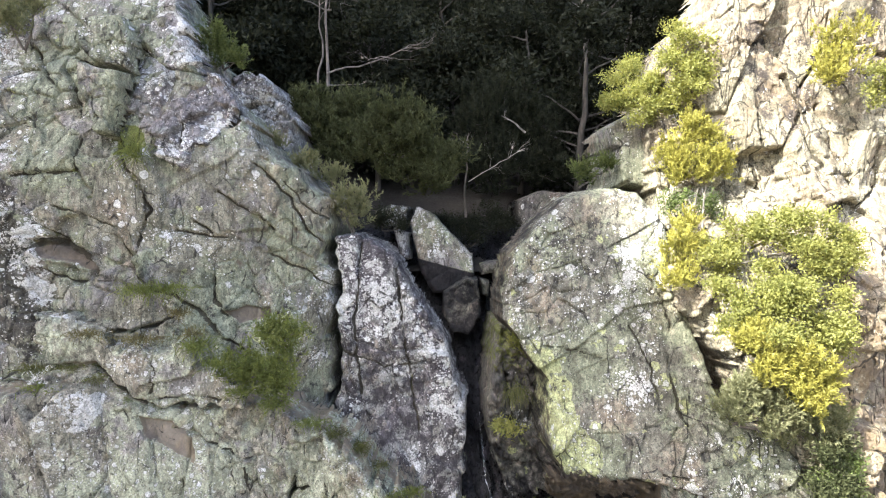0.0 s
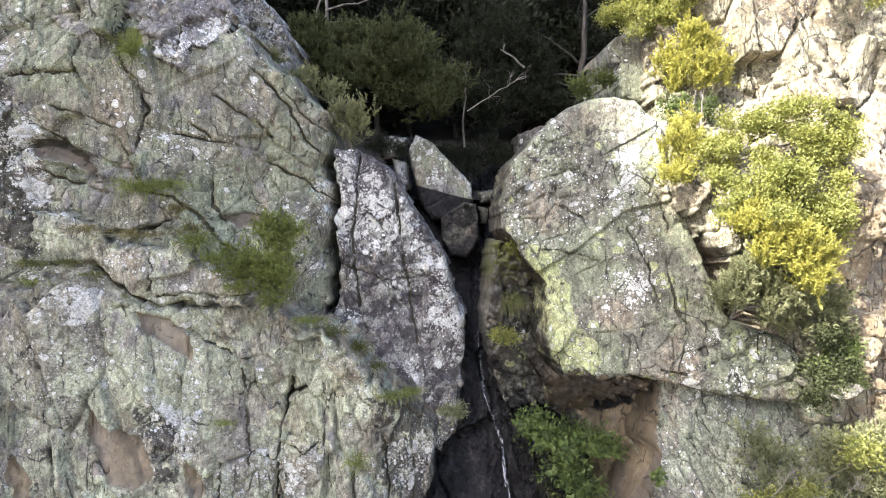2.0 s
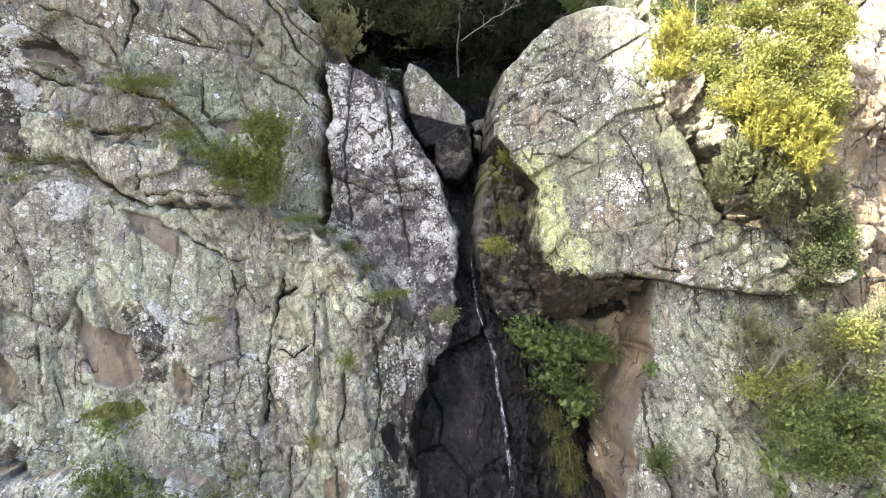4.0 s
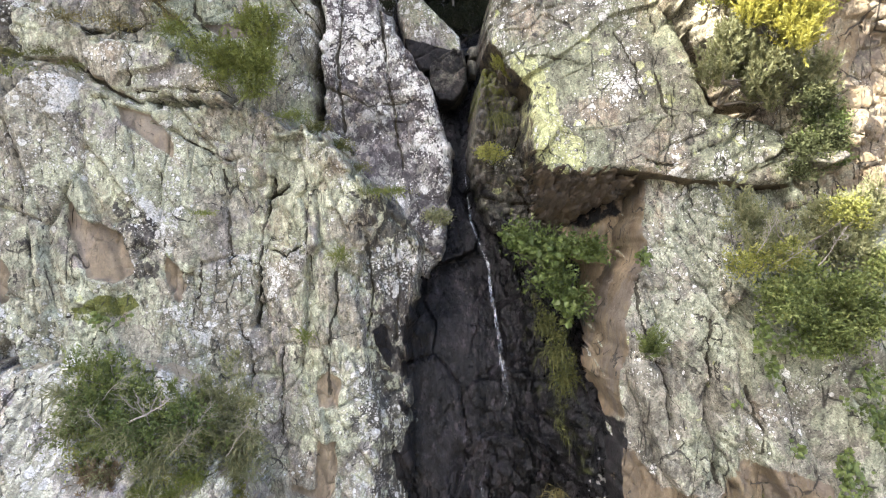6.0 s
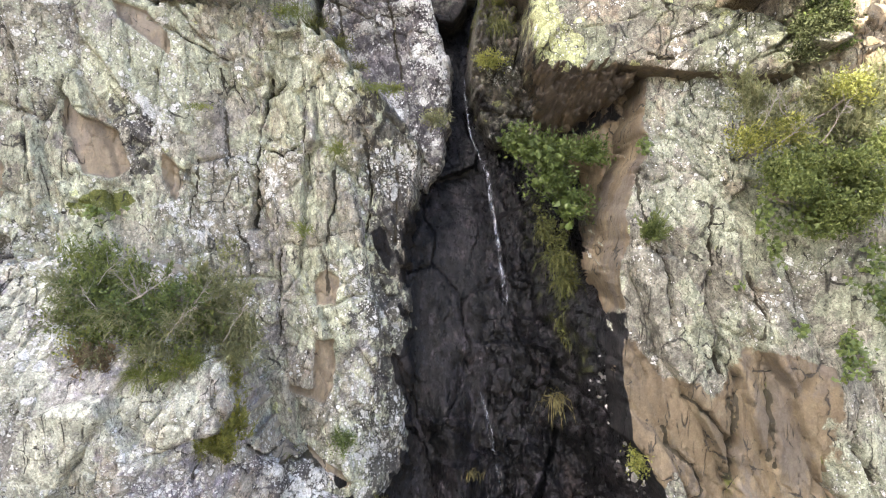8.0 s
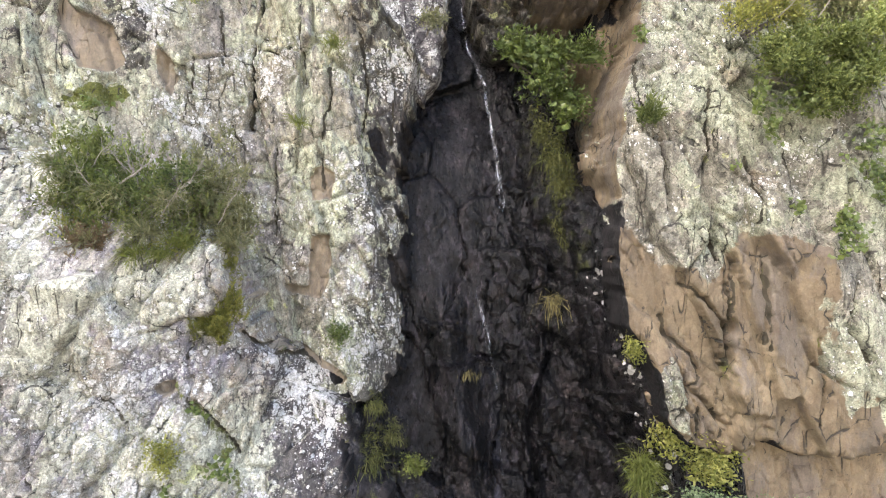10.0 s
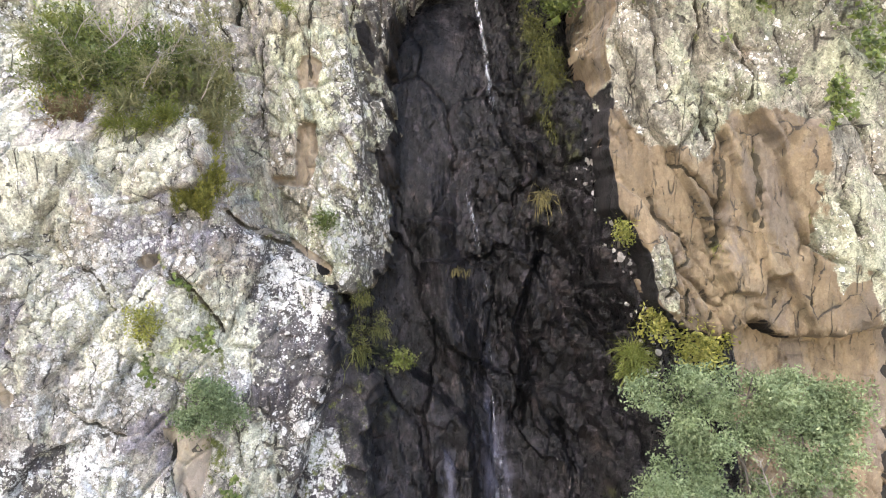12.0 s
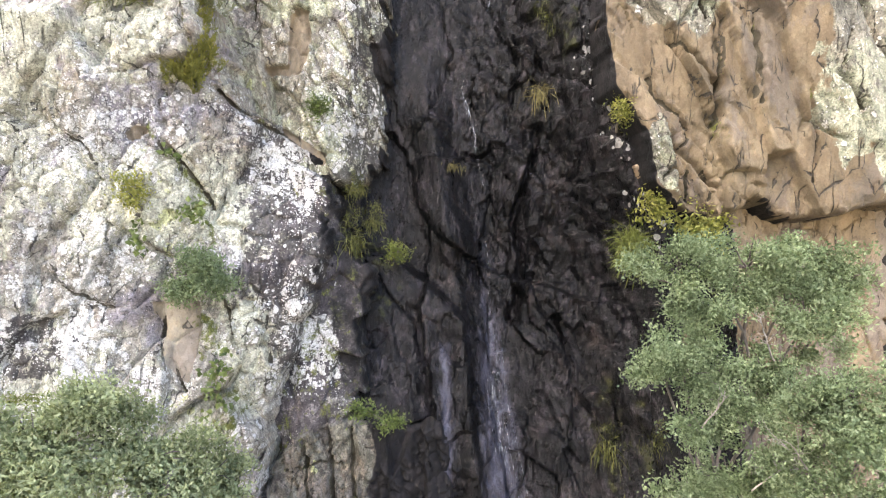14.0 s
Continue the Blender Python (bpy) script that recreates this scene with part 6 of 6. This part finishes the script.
plant("leafy_shrub", "leafy", [(-5.28, 9.56, 9.4, 0.39, 0.27, 0.24), (-4.5, 9.55, 9.22, 0.35, 0.24, 0.24), (-3.63, 9.56, 9.14, 0.39, 0.27, 0.21)], LEAF, 1336, "low bright leaves under the tangled shrub", "shrub")
plant("leafy_shrub", "leafy", [(-4.26, 9.28, 9.91, 0.5, 0.35, 0.34), (-3.55, 9.35, 10.14, 0.34, 0.24, 0.25), (-5.05, 9.45, 10.2, 0.34, 0.24, 0.26)], IVY, 1343, "fresh green leaves among a tangled shrub", "shrub", dens=0.45, size=1.2)
plant("grass_tussock", "grass", [(-5.45, 9.5, 9.95, 0.24, 0.18, 0.30), (-5.2, 9.4, 10.3, 0.22, 0.16, 0.26), (-5.55, 9.5, 10.5, 0.2, 0.15, 0.22)], OLIVE, 1361, "pale rough grass beside a tangled shrub", "grass")
plant("grass_tussock", "grass", [(-2.75, 9.55, 9.85, 0.18, 0.15, 0.30), (-2.8, 9.5, 9.35, 0.2, 0.15, 0.28), (-2.7, 9.6, 10.4, 0.15, 0.14, 0.26)], OLIVE, 1362, "pale rough grass in a rock groove", "grass")
plant("grass_tussock", "grass", [(-4.75, 9.2, 9.35, 0.26, 0.18, 0.22), (-3.95, 9.15, 9.45, 0.28, 0.18, 0.24), (-4.4, 9.1, 10.0, 0.3, 0.16, 0.26), (-3.6, 9.15, 9.9, 0.26, 0.16, 0.26)], OLIVE, 1363, "rough grass growing through a tangled shrub", "grass")
plant("grass_tussock", "grass", [(-4.15, 9.19, 9.13, 0.25, 0.18, 0.22), (-3.42, 9.24, 9.32, 0.25, 0.18, 0.24), (-3.71, 9.13, 9.11, 0.22, 0.15, 0.18)], GRASS, 1350, "grass under a tangled shrub", "grass")
plant("grass_tussock", "grass", [(-5.8, 9.54, 9.49, 0.26, 0.18, 0.21), (-5.31, 9.74, 10.85, 0.27, 0.19, 0.18)], GRASS, 1357, "grass beside a tangled shrub", "grass")
plant("leafy_shrub", "leafy", [(4.8, 9.04, 12.43, 0.29, 0.2, 0.18), (5.37, 9.04, 12.59, 0.29, 0.2, 0.2), (6.19, 9.04, 13.17, 0.29, 0.2, 0.21)], LEAF, 1364, "bright leaves in front of a heath shrub", "shrub", dens=0.9, size=1.1)
plant("grass_tussock", "grass", [(-3.51, 10.44, 15.6, 0.29, 0.2, 0.15), (-2.96, 10.54, 15.33, 0.27, 0.19, 0.14)], GRASS, 1371, "grass at the foot of a shrub", "grass")
plant("dead_bush", "heath", [(-4.83, 9.24, 9.11, 0.27, 0.19, 0.22)], RUST, 1378, "dead brown round bush on the rock", "shrub", dens=1.3)
plant("heath_shrub", "heath", [(-3.08, 9.66, 8.73, 0.37, 0.26, 0.35), (-3.01, 9.47, 8.23, 0.38, 0.3, 0.43), (-3.1, 9.35, 7.92, 0.3, 0.21, 0.25)], GOLDOLIVE, 1385, "yellow-olive heath shrub on the rock face", "shrub", dens=1.2)
plant("ivy_patch", "ivy", [(-5.23, 10.26, 11.52, 0.42, 0.29, 0.15), (-5.73, 9.84, 9.13, 0.22, 0.19, 0.27)], IVY, 1392, "green leaves in a rock joint", "ivy", dens=0.6)
plant("grass_tussock", "grass", [(-1.99, 10.33, 11.27, 0.11, 0.15, 0.21), (-3.68, 10.33, 13.3, 0.21, 0.15, 0.13)], GRASS, 1399, "small grass tuft on the rock face", "grass")
plant("ivy_patch", "ivy", [(-3.09, 9.04, 6.9, 0.18, 0.2, 0.28), (-2.81, 9.04, 6.0, 0.24, 0.17, 0.2), (-3.49, 8.84, 5.59, 0.12, 0.19, 0.28)], IVY, 1406, "bright creeping leaves on white rock", "ivy", dens=0.6)
plant("leafy_shrub", "leafy", [(-3.5, 8.74, 6.21, 0.14, 0.18, 0.25)], LEAF, 1413, "small fresh green shrub on white rock", "shrub")
plant("heath_shrub", "leafy", [(-2.72, 8.92, 5.19, 0.41, 0.28, 0.32), (-2.92, 8.90, 4.92, 0.27, 0.19, 0.19), (-2.41, 8.90, 5.00, 0.27, 0.19, 0.19)], SILVER, 1420, "round green shrub on white rock", "shrub", dens=1.3)
plant("leafy_shrub", "leafy", [(-1.33, 10.32, 7.7, 0.13, 0.1, 0.15)], IVY, 1427, "small plant on the rock edge", "shrub")
plant("hanging_grass", "drape", [(-0.84, 10.57, 5.82, 0.23, 0.33, 0.48), (-0.76, 10.64, 6.56, 0.19, 0.2, 0.29), (-0.48, 10.74, 6.06, 0.17, 0.2, 0.29)], MOSSY, 1434, "hanging ferns and grass on wet rock", "grass", dens=0.7, size=0.6, extra='leafy')
plant("fern_patch", "leafy", [(-0.11, 10.82, 5.39, 0.12, 0.11, 0.16)], GRASS, 1441, "small fern on wet rock", "fern")
plant("hanging_grass", "drape", [(2.41, 11.25, 8.37, 0.18, 0.21, 0.3)], DRY, 1448, "dry hanging grass on wet rock", "grass")
plant("hanging_grass", "drape", [(2.2, 11.5, 11.35, 0.16, 0.16, 0.30), (2.42, 11.4, 10.95, 0.17, 0.16, 0.32), (2.52, 11.25, 10.45, 0.18, 0.16, 0.30), (2.56, 11.2, 9.9, 0.15, 0.15, 0.32), (2.62, 11.15, 9.45, 0.12, 0.12, 0.26)], MOSSY, 1455, "green hanging plants on wet rock", "grass", extra='leafy')
plant("hanging_grass", "drape", [(0.8, 11.14, 6.96, 0.26, 0.18, 0.12)], DRY, 1462, "dry grass fringe on wet rock", "grass")
plant("fern_patch", "leafy", [(3.39, 9.84, 7.57, 0.12, 0.17, 0.25)], LEAF, 1469, "bright leaves on the rock edge", "fern")
plant("grass_clump", "grass", [(3.73, 10.26, 5.67, 0.18, 0.28, 0.41), (3.68, 10.25, 5.35, 0.15, 0.23, 0.33)], GRASS, 1476, "large grass clump at the foot of the wall", "grass", dens=3.0, size=0.75)
plant("leafy_shrub", "leafy", [(4.0, 10.04, 6.12, 0.24, 0.16, 0.22), (4.63, 9.95, 5.74, 0.32, 0.23, 0.3)], LEAF, 1483, "bright green leafy shrub below the tan wall", "shrub", dens=0.9, size=1.6)
plant("fern_patch", "leafy", [(-0.51, 9.33, 3.11, 0.18, 0.13, 0.11), (-0.1, 9.34, 2.95, 0.25, 0.17, 0.07)], IVY, 1490, "green fern on a wet ledge", "fern", dens=0.9)
plant("hanging_grass", "drape", [(3.37, 10.38, 2.54, 0.24, 0.38, 0.55), (3.73, 10.07, 1.84, 0.23, 0.31, 0.44), (3.93, 9.85, 2.7, 0.14, 0.24, 0.35)], MOSSY, 1497, "mossy hanging grass on wet rock", "grass", size=0.55, dens=1.6, extra="leafy")
plant("grass_tussock", "grass", [(-4.73, 8.38, 3.56, 0.51, 0.36, 0.12)], GRASS, 1504, "grassy ledge at the foot of white rock", "grass")
plant("ivy_patch", "ivy", [(-2.45, 8.97, 3.44, 0.27, 0.33, 0.47), (-2.33, 8.94, 3.91, 0.16, 0.16, 0.23)], IVY, 1511, "creeping leaves in a rock corner", "ivy", dens=0.7)
plant("tree", "crown", [(3.99, 8.9, 5.17, 0.66, 0.46, 0.42), (4.83, 8.81, 5.32, 0.72, 0.51, 0.46), (5.44, 8.77, 5.17, 0.46, 0.32, 0.34), (3.88, 8.87, 4.7, 0.42, 0.3, 0.31), (4.51, 8.58, 4.73, 0.52, 0.36, 0.37), (5.49, 8.49, 4.6, 0.59, 0.41, 0.51), (5.92, 8.57, 5.03, 0.45, 0.31, 0.37)], SILVER, 1518, "grey-green leafy tree in front of the tan wall", "tree", dens=1.7, root=(4.7, 8.9, -0.4), twigs=9, size=0.95, trunk=0.09)
plant("tree", "crown", [(3.88, 8.59, 3.91, 0.59, 0.42, 0.41), (4.34, 8.39, 3.59, 0.62, 0.43, 0.43), (4.98, 8.47, 3.93, 0.48, 0.33, 0.37), (4.01, 8.28, 3.18, 0.5, 0.35, 0.36), (3.62, 8.54, 3.91, 0.26, 0.18, 0.19)], SILVER, 1525, "grey-green leafy tree at the foot of the fall", "tree", dens=1.7, root=(4.2, 8.3, -0.4), twigs=9, size=0.95, trunk=0.09)
plant("tree", "crown", [(5.02, 7.04, 3.92, 0.47, 0.34, 0.36), (4.82, 7.48, 3.56, 0.45, 0.32, 0.32), (5.19, 6.93, 3.43, 0.53, 0.37, 0.41), (4.76, 7.72, 2.90, 0.53, 0.37, 0.33), (4.37, 8.29, 2.55, 0.58, 0.40, 0.36), (4.92, 7.15, 2.92, 0.55, 0.38, 0.31), (3.93, 8.60, 2.33, 0.37, 0.26, 0.29)], SILVER, 1532, "wide grey-green tree beside the waterfall", "tree", dens=1.7, root=(4.89, 7.75, -0.4), twigs=9, size=0.95, trunk=0.09)
plant("tree", "crown", [(-3.18, 6.27, 3.69, 0.48, 0.33, 0.32), (-2.65, 6.37, 3.88, 0.43, 0.3, 0.3), (-2.22, 6.48, 3.57, 0.49, 0.35, 0.33), (-1.84, 6.77, 3.24, 0.46, 0.32, 0.29), (-2.69, 6.08, 3.4, 0.51, 0.36, 0.31), (-1.96, 6.27, 3.21, 0.48, 0.33, 0.26), (-3.25, 6.06, 3.35, 0.41, 0.29, 0.31), (-1.66, 7.05, 2.95, 0.3, 0.21, 0.24)], MISTY, 1539, "wide grey-green tree below the white cliff", "tree", dens=1.9, root=(-2.9, 6.6, -0.4), twigs=9, size=0.95, trunk=0.09)
dead_branch("dead_tree", (-3.41, 17.6, 22.34), (-3.03, 17.3, 26.51), 0.06, 500, 4, 0.7, "bleached bare dead tree above the fall", BARK)
dead_branch("dead_tree", (-3.32, 17.4, 23.01), (-0.62, 17.1, 23.75), 0.028, 501, 9, 0.35, "bleached bare dead tree above the fall", BARK)
dead_branch("dead_tree", (-3.29, 17.4, 22.69), (-2.12, 17.1, 22.69), 0.016, 502, 4, 0.3, "bleached bare dead tree above the fall", BARK)
dead_branch("dead_tree", (-3.7, 18.0, 22.35), (-3.58, 17.7, 26.22), 0.04, 503, 3, 0.7, "bleached bare dead tree above the fall", BARK)
dead_branch("dead_tree", (0.58, 15.6, 18.81), (0.65, 15.3, 20.92), 0.03, 504, 3, 0.4, "slim bare dead sapling above the fall", BARK)
dead_branch("dead_tree", (0.65, 15.5, 19.71), (2.06, 15.2, 20.52), 0.014, 505, 7, 0.3, "bleached bare branch above the fall", DEAD)
dead_branch("dead_tree", (2.27, 16.8, 21.21), (1.59, 16.5, 21.61), 0.03, 506, 2, 0.3, "pale broken branch in the shade", DEAD)
dead_branch("dead_tree", (4.51, 12.0, 21.68), (4.13, 11.7, 21.97), 0.02, 507, 2, 0.4, "sunlit bleached dead branch in a bush", DEAD)
dead_branch("dead_tree", (4.78, 11.3, 18.32), (4.75, 11.0, 19.13), 0.022, 508, 2, 0.25, "bare sunlit stem of a heath bush", DEAD)
dead_branch("dead_tree", (4.51, 11.3, 18.32), (4.6, 11.0, 19.08), 0.018, 509, 2, 0.25, "bare sunlit stem of a heath bush", DEAD)
dead_branch("dead_tree", (-4.39, 9.2, 10.08), (-3.62, 8.9, 10.52), 0.018, 510, 9, 0.5, "bleached dead twigs in a shrub", DEAD)
dead_branch("dead_tree", (-4.06, 9.3, 9.89), (-4.2, 9.0, 10.62), 0.014, 511, 8, 0.5, "bleached dead twigs in a shrub", DEAD)
dead_branch("dead_tree", (5.56, 10.6, 18.3), (6.26, 10.3, 18.44), 0.014, 512, 8, 0.6, "tangle of dry twigs on the sunlit wall", DEAD)
dead_branch("dead_tree", (-4.6, 9.2, 9.74), (-4.84, 8.9, 10.4), 0.009, 513, 12, 0.6, "grey leafless twigs in a shrub", DEAD)
dead_branch("dead_tree", (-3.55, 9.3, 9.89), (-3.01, 9.0, 10.46), 0.009, 514, 12, 0.6, "grey leafless twigs in a shrub", DEAD)
dead_branch("dead_tree", (-4.88, 9.4, 10.37), (-4.29, 9.1, 10.85), 0.009, 515, 12, 0.6, "grey leafless twigs in a shrub", DEAD)
dead_branch("dead_tree", (-2.99, 9.4, 9.51), (-2.55, 9.1, 10.19), 0.009, 516, 12, 0.6, "grey leafless twigs in a shrub", DEAD)
dead_branch("dead_tree", (-4.09, 9.2, 10.16), (-4.35, 8.9, 10.56), 0.009, 517, 12, 0.6, "grey leafless twigs in a shrub", DEAD)
dead_branch("dead_tree", (-3.71, 9.1, 9.6), (-3.17, 8.8, 10.1), 0.009, 518, 12, 0.6, "grey leafless twigs in a shrub", DEAD)
dead_branch("dead_tree", (4.83, 8.9, 12.59), (4.99, 8.6, 13.13), 0.009, 519, 12, 0.6, "grey leafless twigs in a shrub", DEAD)
dead_branch("dead_tree", (5.31, 8.9, 12.67), (4.91, 8.6, 13.13), 0.009, 520, 12, 0.6, "grey leafless twigs in a shrub", DEAD)
dead_branch("dead_tree", (5.72, 8.9, 12.43), (5.93, 8.6, 12.97), 0.009, 521, 12, 0.6, "grey leafless twigs in a shrub", DEAD)
dead_branch("dead_tree", (5.15, 8.9, 12.43), (5.38, 8.6, 12.74), 0.009, 522, 12, 0.6, "grey leafless twigs in a shrub", DEAD)
dead_branch("dead_tree", (4.36, 7.75, 2.58), (4.75, 7.41, 3.17), 0.012, 523, 8, 0.5, "grey bare twigs in a tree", DEAD)
dead_branch("dead_tree", (4.96, 7.41, 2.78), (4.31, 7.07, 3.42), 0.012, 524, 8, 0.5, "grey bare twigs in a tree", DEAD)
dead_branch("dead_tree", (4.87, 8.2, 4.05), (4.5, 7.9, 4.66), 0.012, 525, 8, 0.5, "grey bare twigs in a tree", DEAD)
dead_branch("dead_tree", (3.9, 8.1, 3.21), (4.11, 7.8, 3.72), 0.012, 526, 8, 0.5, "grey bare twigs in a tree", DEAD)


# ---- the wood above the fall ----
g0 = rng(77)
for k in range(48):
    row = k // 16
    fx = -15 + 30 * ((k % 16) + 0.5 + 0.7 * (g0.random() - 0.5)) / 16 * (1 + 0.25 * row)
    fy = 18.8 + 4.2 * row + 2.2 * g0.random()
    if -6.0 < fx < 3.0 and row == 0:
        fy += 2.5
    tall = 4.5 + 3.0 * g0.random()
    if abs(fx) < 0.62 * fy + 1.0:
        forest_tree(fx, fy, 4000 + k, tall)


# ---- the thin fall ----
def waterfall():
    g = rng(31)
    course = (
        (0.81, 13.6, 14.17),
        (0.78, 13.5, 14.35),
        (0.89, 12.9, 13.21),
        (1.22, 12.5, 12.35),
        (1.24, 12.1, 11.81),
        (1.38, 11.9, 10.95),
        (1.49, 11.8, 9.99),
        (1.01, 11.7, 8.3),
        (1.19, 11.6, 7.56),
        (1.37, 11.5, 6.53),
        (1.48, 11.1, 4.08),
        (1.51, 10.8, 2.97),
        (1.74, 10.4, 1.59)
    )
    order = sorted(course, key=lambda p: p[2])
    cz, cx, cy = [p[2] for p in order], [p[0] for p in order], [p[1] for p in order]
    top = tagged(new("waterfall"), "thin broken thread of white falling water on black rock", "waterfall")
    top.location = course[0]
    # each reach: its top, its foot, how many strands, how far they spread, how thick they are
    for z1, z0, count, spread, thick in ((14.5, 12.2, 7, 0.022, 0.0045), (12.8, 9.9, 9, 0.038, 0.0045), (11.0, 9.7, 6, 0.06, 0.004), (8.5, 7.3, 6, 0.02, 0.0045),
                                         (7.4, 6.2, 2, 0.015, 0.0020), (5.7, 4.7, 1, 0.012, 0.0018), (4.9, 3.9, 2, 0.02, 0.0024), (4.4, 1.2, 16, 0.20, 0.0020)):
        for k in range(count):
            a = z1 - 0.35 * (z1 - z0) * g.random() * (k > 0)
            z = np.arange(a, max(z0, a - (z1 - z0) * (0.4 + 0.6 * g.random())), -0.04)
            px = np.interp(z, cz, cx) + g.normal(0, spread) * (0.5 + 0.5 * (z1 - z) / (z1 - z0)) + 0.02 * fbm(z, z * 0 + k, 0.4, 3, 80 + k)
            py = np.interp(z, cz, cy) - 0.26 - 0.06 * g.random()
            r = thick * (0.5 + g.random()) * (0.3 + 0.7 * np.sin(np.linspace(0.2, 3.0, len(z)))) * (0.4 + 1.2 * vnoise(z * 7, z * 0 + k, 99))
            c, q, t = tube(np.stack([px, py, z], 1), r, 5)
            under(new("strand", mesh_of("strand", c - np.array(course[0]), q, WATER)), top)
    return top


waterfall()
